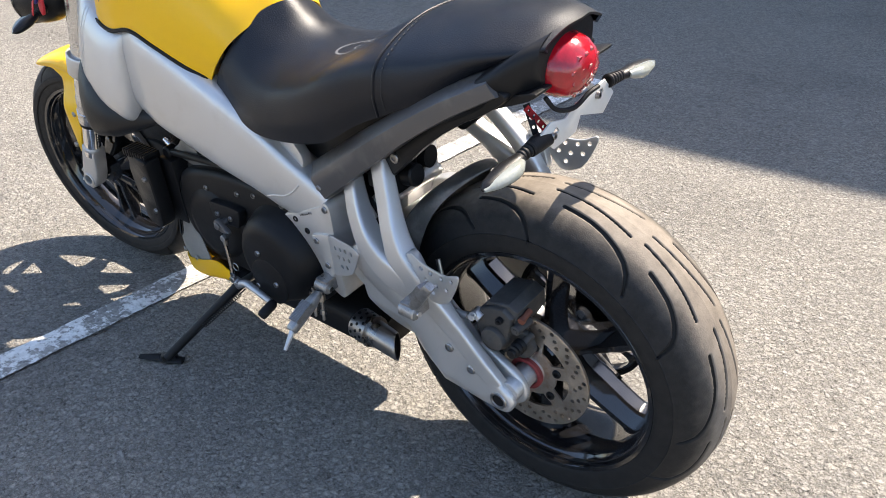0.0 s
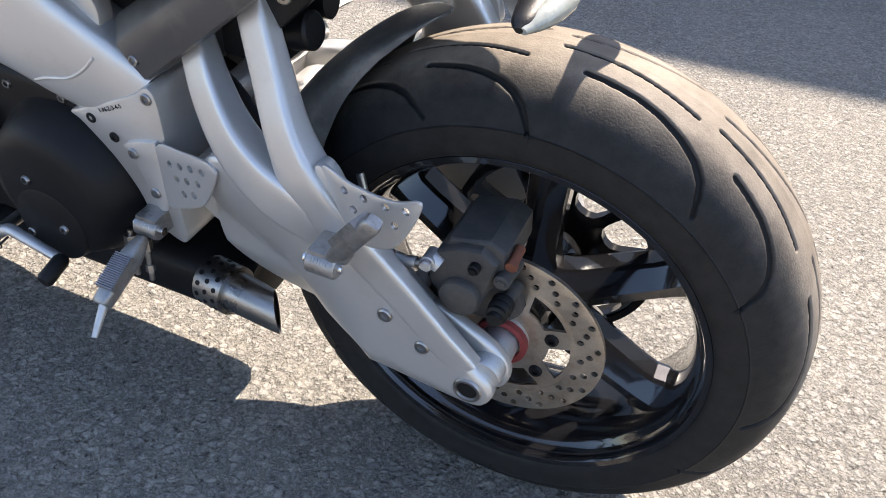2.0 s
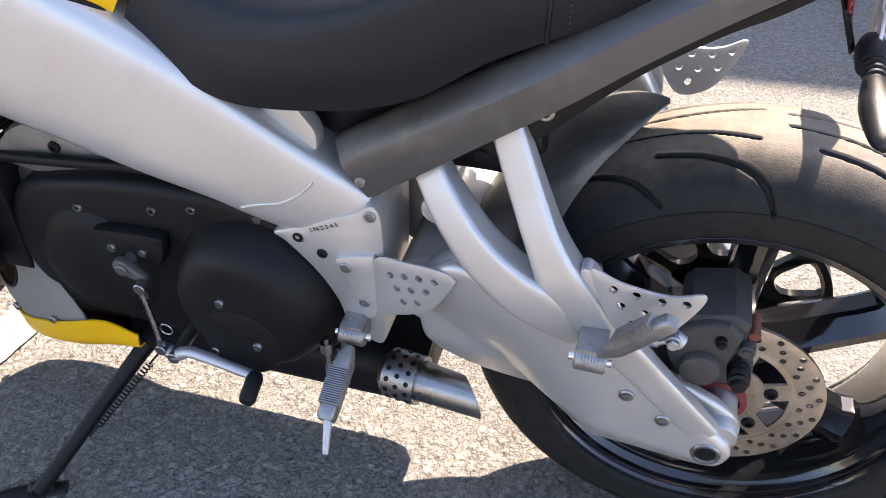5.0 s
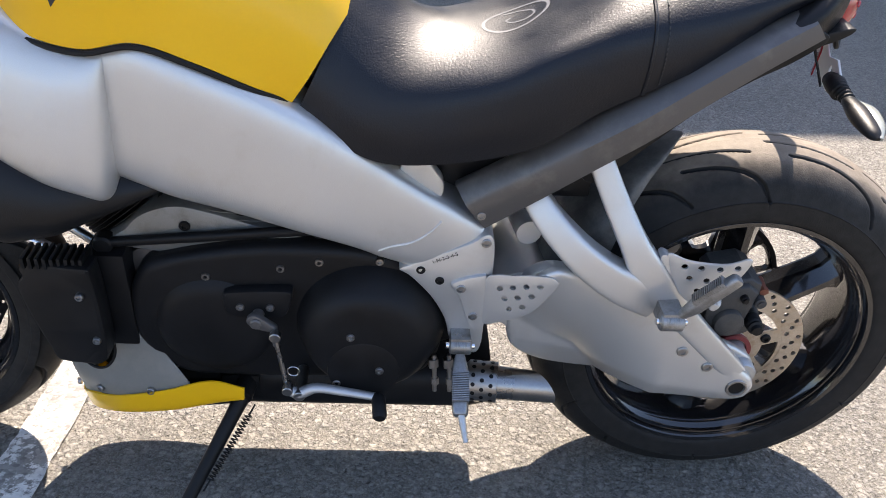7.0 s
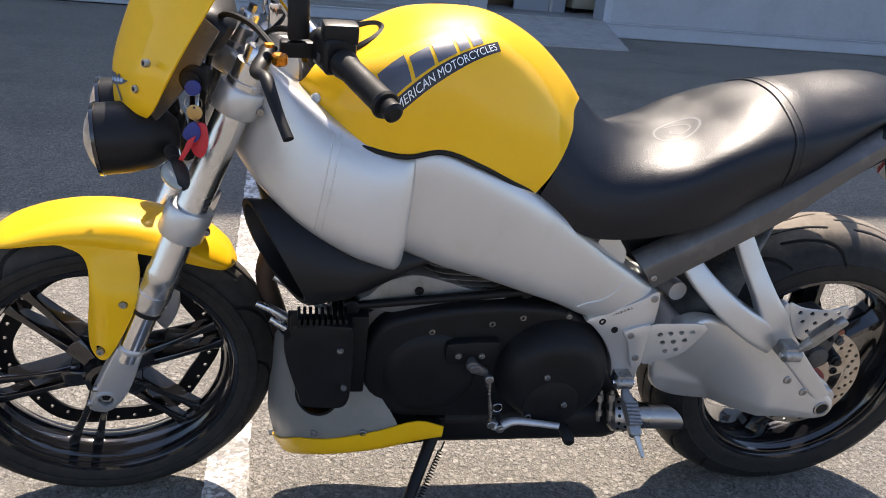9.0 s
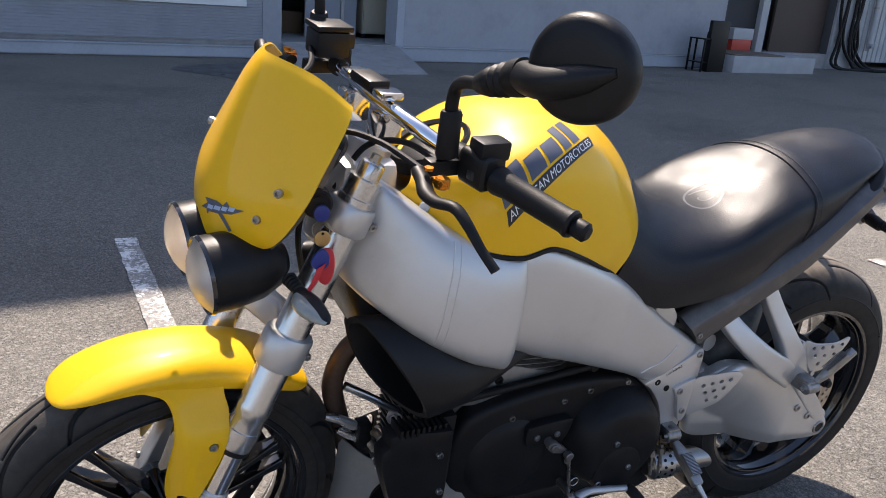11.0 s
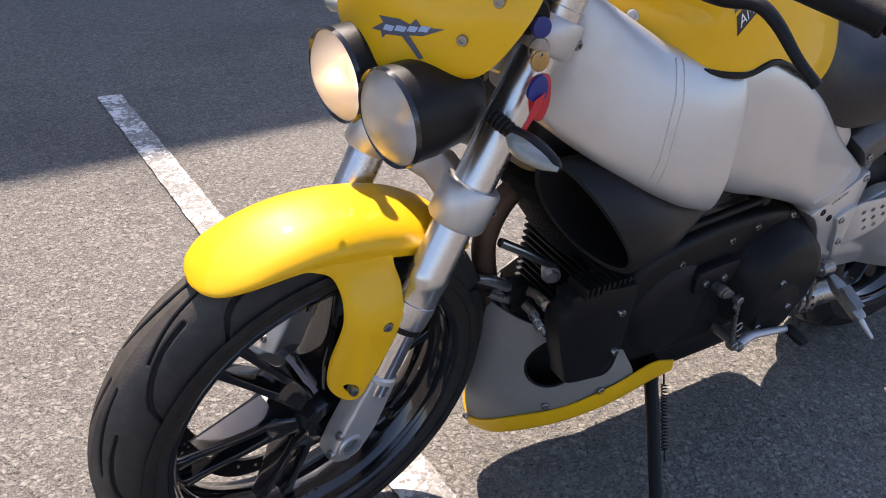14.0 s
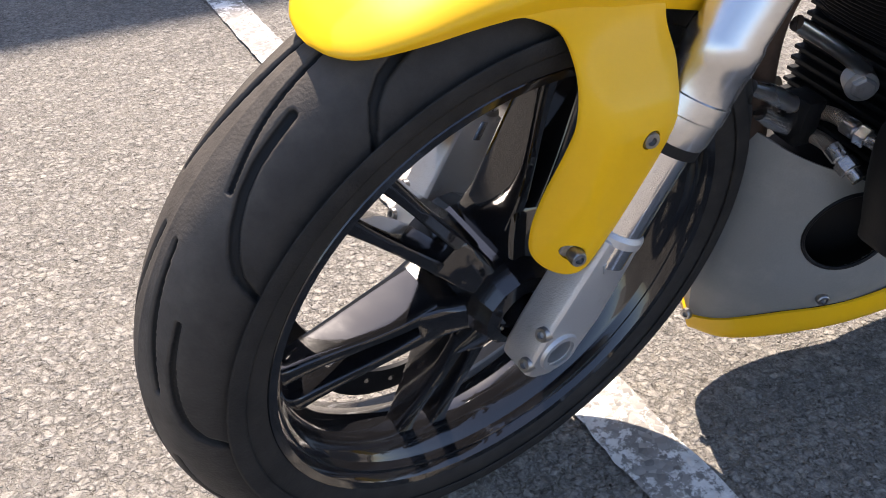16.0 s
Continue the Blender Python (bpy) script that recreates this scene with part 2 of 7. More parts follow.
def flip(geo):
    """The mirror image across the middle plane y = 0."""
    return [(x, -y, z) for x, y, z in geo[0]], geo[1]


def loft(rings, closed=True, caps=True):
    """Skin over rings of equal count; closed: each ring is a loop."""
    n = len(rings[0])
    v = [tuple(p) for r in rings for p in r]
    f = []
    for i in range(len(rings) - 1):
        for j in range(n if closed else n - 1):
            k = (j + 1) % n
            f.append((i * n + j, i * n + k, (i + 1) * n + k, (i + 1) * n + j))
    if caps and closed:
        f.append(tuple(range(n))[::-1])
        f.append(tuple((len(rings) - 1) * n + j for j in range(n)))
    return v, f


def tube(pts, r, seg=12, n=None, caps=True, flat=1.0):
    """A round bar along a smooth curve; r is one radius or one for each given point."""
    p = np.array(pts, float)
    rr = np.full(len(p), r, float) if np.isscalar(r) else np.array(r, float)
    if n:
        q = spline(np.c_[p, rr], n)
        p, rr = q[:, :3], np.maximum(q[:, 3], 1e-4)
    rings = []
    up = None
    for i in range(len(p)):
        d = Vector(p[min(i + 1, len(p) - 1)] - p[max(i - 1, 0)]).normalized()
        if up is None:
            up = Vector((0, 0, 1)) if abs(d.z) < 0.9 else Vector((1, 0, 0))
        a = d.cross(up).normalized()
        up = a.cross(d).normalized()
        rings.append([Vector(p[i]) + float(rr[i]) * (math.cos(t) * a + math.sin(t) * flat * up) for t in np.arange(seg) * 2 * math.pi / seg])
    return loft(rings, True, caps)


def cyl(a, b, r, seg=20, r2=None, bev=0.0):
    """A cylinder or cone from a to b with bevelled rims."""
    a, b = Vector(a), Vector(b)
    d = (b - a).normalized()
    r2 = r if r2 is None else r2
    if bev:
        ps, rs = [a, a + d * bev, b - d * bev, b], [r - bev, r, r2, r2 - bev]
    else:
        ps, rs = [a, b], [r, r2]
    u = d.orthogonal().normalized()
    w = d.cross(u)
    return loft([[p + q * (math.cos(t) * u + math.sin(t) * w) for t in np.arange(seg) * 2 * math.pi / seg] for p, q in zip(ps, rs)])


def lathe(profile, seg=64, axis="y", closed=False, at=(0, 0, 0)):
    """Turns a profile of (radius, along) about an axis."""
    rings = []
    for t in np.arange(seg) * 2 * math.pi / seg:
        c, s = math.cos(t), math.sin(t)
        if axis == "y":
            rings.append([(at[0] + r * c, at[1] + a, at[2] + r * s) for r, a in profile])
        elif axis == "z":
            rings.append([(at[0] + r * c, at[1] + r * s, at[2] + a) for r, a in profile])
        else:
            rings.append([(at[0] + a, at[1] + r * c, at[2] + r * s) for r, a in profile])
    n = len(profile)
    v = [p for r in rings for p in r]
    f = []
    for i in range(seg):
        k = (i + 1) % seg
        for j in range(n if closed else n - 1):
            l = (j + 1) % n
            f.append((i * n + j, i * n + l, k * n + l, k * n + j))
    return v, f


def box(x0, y0, z0, x1, y1, z1, bev=0.004):
    """A box with bevelled edges."""
    bev = min(bev, 0.45 * min(abs(x1 - x0), abs(y1 - y0), abs(z1 - z0)))
    bm = bmesh.new()
    bmesh.ops.create_cube(bm, size=1, matrix=Matrix.Translation(((x0 + x1) / 2, (y0 + y1) / 2, (z0 + z1) / 2)) @ Matrix.Diagonal((x1 - x0, y1 - y0, z1 - z0, 1)))
    if bev > 0:
        bmesh.ops.bevel(bm, geom=list(bm.edges), offset=bev, segments=2, profile=0.6, affect="EDGES")
    bm.verts.index_update()
    out = [tuple(v.co) for v in bm.verts], [tuple(v.index for v in f.verts) for f in bm.faces]
    bm.free()
    return out


def inset(poly, d):
    """A closed outline shrunk by d."""
    p = np.array(poly, float)
    a, b = np.roll(p, 1, 0), np.roll(p, -1, 0)
    t = b - a
    t /= np.maximum(np.linalg.norm(t, axis=1, keepdims=True), 1e-9)
    area = 0.5 * np.sum(p[:, 0] * b[:, 1] - b[:, 0] * p[:, 1])
    nrm = np.c_[-t[:, 1], t[:, 0]] * (1 if area > 0 else -1)
    return p + nrm * d


def inside(p, poly):
    """Whether a point lies in a closed outline."""
    hit = False
    for (x0, y0), (x1, y1) in zip(poly, [*poly[1:], poly[0]]):
        if (y0 > p.y) != (y1 > p.y) and p.x < x0 + (p.y - y0) / (y1 - y0) * (x1 - x0):
            hit = not hit
    return hit


def circle2(x, y, r, n=12):
    return [(x + r * math.cos(t), y + r * math.sin(t)) for t in np.arange(n) * 2 * math.pi / n]


def plate(outline, y0, y1, holes=(), bev=0.003, smooth=0, curve=None, steps=2, grid=0.0):
    """A flat piece in the x-z plane from y0 (outer face) to y1 (inner), with rounded rim and real holes.
    smooth: resample the outline to that many points. curve: a function (x, z) -> shift in y. grid: spacing of points inside, for a curve."""
    out = spline(outline, smooth, True) if smooth else np.array(outline, float)
    sgn = 1 if y1 > y0 else -1
    prof = [(bev * (1 - math.sin(a)), y0 + sgn * bev * (1 - math.cos(a))) for a in np.linspace(0, math.pi / 2, steps + 1)]
    prof += [(b, y1 - (y - y0)) for b, y in prof[::-1]]
    v, f = [], []

    def shift(x, z):
        return curve(x, z) if curve else 0.0

    n = len(out)
    for b, y in prof:
        v += [(x, y + shift(x, z), z) for x, z in (inset(out, b) if b > 1e-9 else out)]
    for i in range(len(prof) - 1):
        for j in range(n):
            k = (j + 1) % n
            f.append((i * n + j, i * n + k, (i + 1) * n + k, (i + 1) * n + j))
    rim = inset(out, bev) if bev else out
    pts = [Vector((float(x), float(z))) for x, z in rim]
    edges = [(i, (i + 1) % n) for i in range(n)]
    loops = []
    for h in holes:
        k = len(pts)
        pts += [Vector((float(x), float(z))) for x, z in h]
        edges += [(k + i, k + (i + 1) % len(h)) for i in range(len(h))]
        loops.append((k, len(h)))
    if grid:
        core = [tuple(q) for q in inset(out, bev + grid * 0.5)]
        (gx0, gz0), (gx1, gz1) = np.min(core, 0), np.max(core, 0)
        pts += [q for q in (Vector((float(x), float(z))) for x in np.arange(gx0, gx1, grid) for z in np.arange(gz0, gz1, grid)) if inside(q, core)]
    cv, _, cf, *_ = cdt(pts, edges, [], 1, 1e-7)
    cf = [q for q in cf if not any(inside(sum((cv[i] for i in q), Vector((0, 0))) / len(q), h) for h in holes)]
    base = len(v)
    for y in (y0, y1):
        k = len(v)
        v += [(p.x, y + shift(p.x, p.y), p.y) for p in cv]
        f += [tuple(k + i for i in q) for q in cf]
    m = len(cv)
    for h in holes:
        ids = []
        for x, z in h:
            ids.append(min(range(m), key=lambda i: (cv[i].x - x) ** 2 + (cv[i].y - z) ** 2))
        for i in range(len(ids)):
            a, b = ids[i], ids[(i + 1) % len(ids)]
            f.append((base + a, base + b, base + m + b, base + m + a))
    return weld(v, f)


def weld(v, f, d=1e-5):
    bm = bmesh.new()
    bv = [bm.verts.new(p) for p in v]
    for q in f:
        try:
            bm.faces.new([bv[i] for i in q])
        except ValueError:
            pass
    bmesh.ops.remove_doubles(bm, verts=bm.verts, dist=d)
    bm.verts.index_update()
    out = [tuple(x.co) for x in bm.verts], [tuple(x.index for x in q.verts) for q in bm.faces]
    bm.free()
    return out


def sheet(rows, nu, nv, thick=0.003, mirror=False):
    """A smooth curved sheet through a net of points, given a thickness. mirror: the rows run from the left edge to the middle, and are mirrored."""
    g = np.array(rows, float)
    if mirror:
        right = g[:, :-1][:, ::-1] * (1, -1, 1)
        g = np.concatenate([g, right], 1)
    g = np.array([spline(r, nv) for r in g])
    g = np.array([spline(g[:, j], nu) for j in range(nv)]).transpose(1, 0, 2)
    du, dv = np.gradient(g, axis=0), np.gradient(g, axis=1)
    nn = np.cross(du, dv)
    nn /= np.maximum(np.linalg.norm(nn, axis=2, keepdims=True), 1e-12)
    back = g - nn * thick
    v = [tuple(p) for p in g.reshape(-1, 3)] + [tuple(p) for p in back.reshape(-1, 3)]
    f, k = [], nu * nv
    for i in range(nu - 1):
        for j in range(nv - 1):
            a, b, c, d = i * nv + j, i * nv + j + 1, (i + 1) * nv + j + 1, (i + 1) * nv + j
            f += [(a, b, c, d), (k + d, k + c, k + b, k + a)]
    edge = [j for j in range(nv)] + [i * nv + nv - 1 for i in range(1, nu)] + [(nu - 1) * nv + j for j in range(nv - 2, -1, -1)] + [i * nv for i in range(nu - 2, 0, -1)]
    for a, b in zip(edge, edge[1:] + edge[:1]):
        f.append((a, k + a, k + b, b))
    return v, f


def squircle(c, h, wid, n=24, e=4.0):
    """A ring of rounded-box section: centre c, half-height vector h, half-width vector wid."""
    out = []
    for t in np.arange(n) * 2 * math.pi / n + math.pi / n:
        a, b = math.cos(t), math.sin(t)
        a, b = math.copysign(abs(a) ** (2 / e), a), math.copysign(abs(b) ** (2 / e), b)
        out.append(np.array(c, float) + np.array(h, float) * b + np.array(wid, float) * a)
    return out


def text_geo(body, height, depth=0.0005):
    """Letters as mesh, left end at the origin, in the x-y plane."""
    cu = bpy.data.curves.new("letters", "FONT")
    cu.body, cu.size, cu.extrude = body, height, depth
    ob = bpy.data.objects.new("letters", cu)
    scene.collection.objects.link(ob)
    me = bpy.data.meshes.new_from_object(ob.evaluated_get(bpy.context.evaluated_depsgraph_get()))
    bpy.data.objects.remove(ob)
    v, f = [tuple(p.co) for p in me.vertices], [tuple(p.vertices) for p in me.polygons]
    bpy.data.meshes.remove(me)
    return v, f


def bolt(parent, at, d, r=0.006, head=0.004, material=None, name="bolt"):
    """A socket-head screw: bevelled head with a hexagonal recess, sunk in its seat."""
    key = ("bolt", round(r, 4), round(head, 4))
    if key not in SHARED:
        hexa = [[(r * q * math.cos(t), r * q * math.sin(t), z) for t in np.arange(12) * math.pi / 6] for q, z in ((1.0, -head), (1.0, head * 0.6), (0.85, head), (0.5, head), (0.5, head * 0.2))]
        SHARED[key] = mesh_of("bolt", *loft(hexa), True, 30)
        SHARED[key].materials.append(material or STEEL)
    m = Matrix.Translation(at) @ Vector(d).to_track_quat("Z", "X").to_matrix().to_4x4()
    return part(name, SHARED[key], None, parent, m=m)




# ---------------------------------------------------------------- setting
def ground():
    """One asphalt sheet to the horizon, gently uneven near the motorcycle."""
    xs = np.concatenate([[-600, -150, -40, -15, -8], np.linspace(-5, 5, 81), [8, 15, 40, 150, 600]])
    ys = np.concatenate([[-600, -150, -40, -15, -8], np.linspace(-4, 5, 73), [8, 12, 20, 40, 150, 600]])
    v = []
    for y in ys:
        for x in xs:
            near = max(0.0, 1 - max(abs(x), abs(y)) / 5.5)
            z = 0.004 * near * noise.noise(Vector((x * 2.1, y * 2.1, 0.3))) - 0.002 * near
            v.append((x, y, z))
    n = len(xs)
    f = [(j * n + i, j * n + i + 1, (j + 1) * n + i + 1, (j + 1) * n + i) for j in range(len(ys) - 1) for i in range(n - 1)]
    ob = part("ground", (v, f), ASPHALT, None)
    return tagged(ob, "old sunlit grey asphalt with pale bedded stones", "ground", kind="structure")


def road_line(name, x0, y0, x1, y1, wid, label):
    """A painted line: a thin layer of paint with ragged edges."""
    a, b = Vector((x0, y0)), Vector((x1, y1))
    d = (b - a).normalized()
    s = Vector((-d.y, d.x))
    n = int((b - a).length / 0.02)
    v, f = [], []
    for i in range(n + 1):
        p = a.lerp(b, i / n)
        for k in (-1, 1):
            e = wid / 2 + 0.004 * noise.noise(Vector((i * 0.9, k * 7.0, 1.0))) + 0.004 * noise.noise(Vector((i * 0.23, k * 3.0, 5.0)))
            q = p + s * k * e
            v.append((q.x, q.y, 0.0035))
    for i in range(n):
        f.append((2 * i, 2 * i + 1, 2 * i + 3, 2 * i + 2))
    return tagged(part(name, (v, f), PAINT, None), label, "road marking", kind="structure")


ground()
road_line("parking_line", -1.366, 2.41, -1.0, -0.6, 0.086, "worn white parking line painted on the asphalt")
road_line("parking_line", 2.03, 1.75, 2.32, -0.6, 0.09, "worn white parking line painted on the asphalt")

# the building: x along its front, y into it, z up
WALL_M = Matrix.Translation((0.33, 9.29, 0)) @ Matrix.Rotation(math.atan(0.20), 4, "Z")
SIDING = siding_material("blue_grey_siding", (0.265, 0.285, 0.32))
SIDING2 = siding_material("pale_grey_wall", (0.30, 0.32, 0.355))
WHITE_SHEET = siding_material("white_sheet_metal", (0.39, 0.40, 0.41))
WHITE_FRAME = surface("white_window_paint", (0.66, 0.67, 0.69), 0.5, 0, 0.05, 2)
CONCRETE = surface("concrete", (0.30, 0.30, 0.295), 0.85, 0, 0.18, 3, 60, 0.003, dust=(0.20, 0.2, 0.2), dust_at=0.58)
PLINTH = surface("painted_plinth", (0.34, 0.37, 0.42), 0.75, 0, 0.12, 2, 40, 0.002)
# dark base colour supplies the gloom seen in the openings
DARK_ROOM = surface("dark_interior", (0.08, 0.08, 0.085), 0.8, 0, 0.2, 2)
DOOR_GREY = surface("grey_door", (0.26, 0.29, 0.34), 0.5, 0, 0.06, 2)
BEIGE = surface("beige_panel", (0.42, 0.40, 0.32), 0.6, 0, 0.08, 2)
BROWN = surface("brown_door", (0.07, 0.05, 0.042), 0.6, 0, 0.15, 3)
RED = surface("red_plastic", (0.45, 0.05, 0.03), 0.5, 0, 0.1, 5)
WET = surface("damp_asphalt", (0.035, 0.036, 0.038), 0.35, 0, 0.2, 5, 90, 0.002)


def ribbed(x0, x1, z0, z1, pitch, depth, y=0.0, vertical=False):
    """Sheet siding with a real trapezoid profile, running level or upright."""
    lo, hi = (x0, x1) if vertical else (z0, z1)
    n = max(1, int(round((hi - lo) / pitch)))
    prof = []
    for i in range(n):
        a = lo + (hi - lo) * i / n
        p = (hi - lo) / n
        prof += [(a, y), (a + p * 0.72, y), (a + p * 0.80, y + depth), (a + p * 0.92, y + depth)]
    prof.append((hi, y))
    v = []
    for c, d in prof:
        v += [(c, d, z0), (c, d, z1)] if vertical else [(x0, d, c), (x1, d, c)]
    return v, [(2 * i, 2 * i + 1, 2 * i + 3, 2 * i + 2) for i in range(len(prof) - 1)]


def wall_piece(name, geo, mat, label, cat="wall", smooth=False):
    ob = part(name, geo, mat, None, smooth=smooth)
    ob.matrix_world = WALL_M
    return tagged(ob, label, cat, kind="structure")


# unseen height; with the roof's overhang it places the shadow edge on the asphalt
H = 9.8
wall_piece("wall_left", join(ribbed(-12, -0.17, 0.15, 2.6, 0.034, 0.006, 0.0), box(-12, 0.012, 0.15, -0.17, 0.3, 2.6, 0)), SIDING, "blue-grey wall with fine level ribs above a plinth")
wall_piece("wall_upper", box(-25, 0.03, 2.6, 40, 0.33, H, 0.0), SIDING, "plain blue-grey upper wall of the building")
wall_piece("wall_right", box(1.75, 0.0, 0.2, 7.86, 0.3, 2.6, 0), SIDING2, "pale grey smooth wall between two doorways")
wall_piece("door_jamb", box(-0.17, -0.015, 0.15, 0.07, 0.3, 2.6, 0.006), SIDING, "flat grey trim beside the doorway", "trim")
wall_piece("door_jamb", box(1.64, -0.015, 0.2, 1.75, 0.3, 2.6, 0.006), PLINTH, "flat grey trim beside the doorway", "trim")
wall_piece("plinth", join(box(-12, -0.035, 0.012, 0.07, 0.3, 0.135, 0.012), box(-12, -0.05, 0.135, 0.07, -0.001, 0.15, 0.004)), PLINTH, "painted plinth at the foot of the wall", "plinth")
wall_piece("plinth", join(box(1.66, -0.035, 0.012, 7.86, 0.3, 0.185, 0.012), box(1.66, -0.05, 0.185, 7.86, -0.001, 0.2, 0.004)), PLINTH, "painted plinth at the foot of the wall", "plinth")
wall_piece("floor_inside", box(-3, 0.0, -0.2, 7.6, 6, 0.21, 0.0), CONCRETE, "dim concrete floor inside the doorway", "floor")
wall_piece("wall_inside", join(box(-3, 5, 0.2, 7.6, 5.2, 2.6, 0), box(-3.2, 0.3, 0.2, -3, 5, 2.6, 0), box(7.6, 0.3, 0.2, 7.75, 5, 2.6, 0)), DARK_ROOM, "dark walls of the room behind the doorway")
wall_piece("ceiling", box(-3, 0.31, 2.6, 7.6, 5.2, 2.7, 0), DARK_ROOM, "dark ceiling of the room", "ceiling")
window = wall_piece("window_1", join(box(-6.0, -0.03, 0.60, -0.37, -0.001, 0.66, 0.004), box(-0.43, -0.03, 0.66, -0.37, -0.001, 1.9, 0.004), box(-6.0, -0.03, 1.84, -0.43, -0.001, 1.9, 0.004)), WHITE_FRAME, "white framed panel high on the ribbed wall", "window")
part("panel", box(-6.0, -0.018, 0.66, -0.43, -0.002, 1.84, 0.0), WHITE_FRAME, window)
wall_piece("wall_far_left", box(-25, 0.0, -0.2, -12, 0.3, 2.6, 0), SIDING, "blue-grey wall farther along")
wall_piece("roof", box(-25, -0.62, H, 40, 12, H + 0.3, 0), DARK_GREY, "unseen flat roof, its overhang set to place the shadow edge", "roof")
wall_piece("wall_back", join(box(-25, 11.7, -0.2, 40, 12, H, 0), box(-25, 0.33, -0.2, -24.7, 11.7, H, 0), box(39.7, 0.33, -0.2, 40, 11.7, H, 0)), SIDING, "plain outer walls of the building")


def ramp():
    v = [(0.075, -0.052, 0.2), (1.655, -0.052, 0.2), (1.42, -1.28, 0.012), (-0.17, -1.26, 0.012), (0.075, -0.052, -0.1), (1.655, -0.052, -0.1), (1.42, -1.28, -0.1), (-0.17, -1.26, -0.1)]
    f = [(0, 1, 2, 3), (3, 2, 6, 7), (2, 1, 5, 6), (0, 3, 7, 4), (1, 0, 4, 5), (7, 6, 5, 4)]
    return wall_piece("ramp", (v, f), CONCRETE, "worn concrete ramp up to the open doorway", "ramp")


ramp()


def loose(name, label, cat, m, group=""):
    ob = new(name)
    ob.empty_display_size = 0.1
    ob.matrix_world = m
    return tagged(ob, label, cat, group)


def inside_doors():
    d = loose("open_door", "grey steel door leaf standing open inside the doorway", "door", WALL_M @ pose(0.70, 0.80, 0.21, 0, 0, -4))
    part("leaf", box(0, 0, 0, 0.49, 0.045, 2.05, 0.004), DOOR_GREY, d)
    part("edge_strip", box(0.492, -0.03, 0, 0.535, 0.05, 2.05, 0.004), WHITE_SHEET, d)
    part("second_leaf", box(0.54, 0.02, 0, 0.73, 0.06, 2.05, 0.004), DOOR_GREY, d)
    part("handle", join(cyl((0.43, -0.03, 1.0), (0.43, 0.0, 1.0), 0.01), cyl((0.32, -0.03, 1.0), (0.44, -0.03, 1.0), 0.009)), STEEL, d)
    b = loose("tall_cabinet", "beige tall metal cabinet inside the doorway", "cabinet", WALL_M @ pose(1.585, 0.9, 0.21))
    part("body", box(0, 0, 0.06, 0.62, 0.45, 1.9, 0.006), BEIGE, b)
    part("door", box(0.01, -0.018, 0.09, 0.61, -0.001, 1.87, 0.004), BEIGE, b)
    for x in (0.02, 0.56):
        part("foot", box(x, 0.02, 0, x + 0.05, 0.07, 0.06, 0.003), BLACK_PLASTIC, b)
    c = loose("cardboard_box", "brown cardboard box on the floor inside", "box", WALL_M @ pose(0.50, 1.3, 0.21))
    part("carton", box(0, 0, 0, 0.36, 0.3, 0.28, 0.006), surface("cardboard", (0.16, 0.10, 0.06), 0.8), c)
    part("flap", box(0.0, -0.002, 0.281, 0.36, 0.15, 0.286, 0.002), surface("cardboard_flap", (0.19, 0.12, 0.07), 0.8), c)


inside_doors()


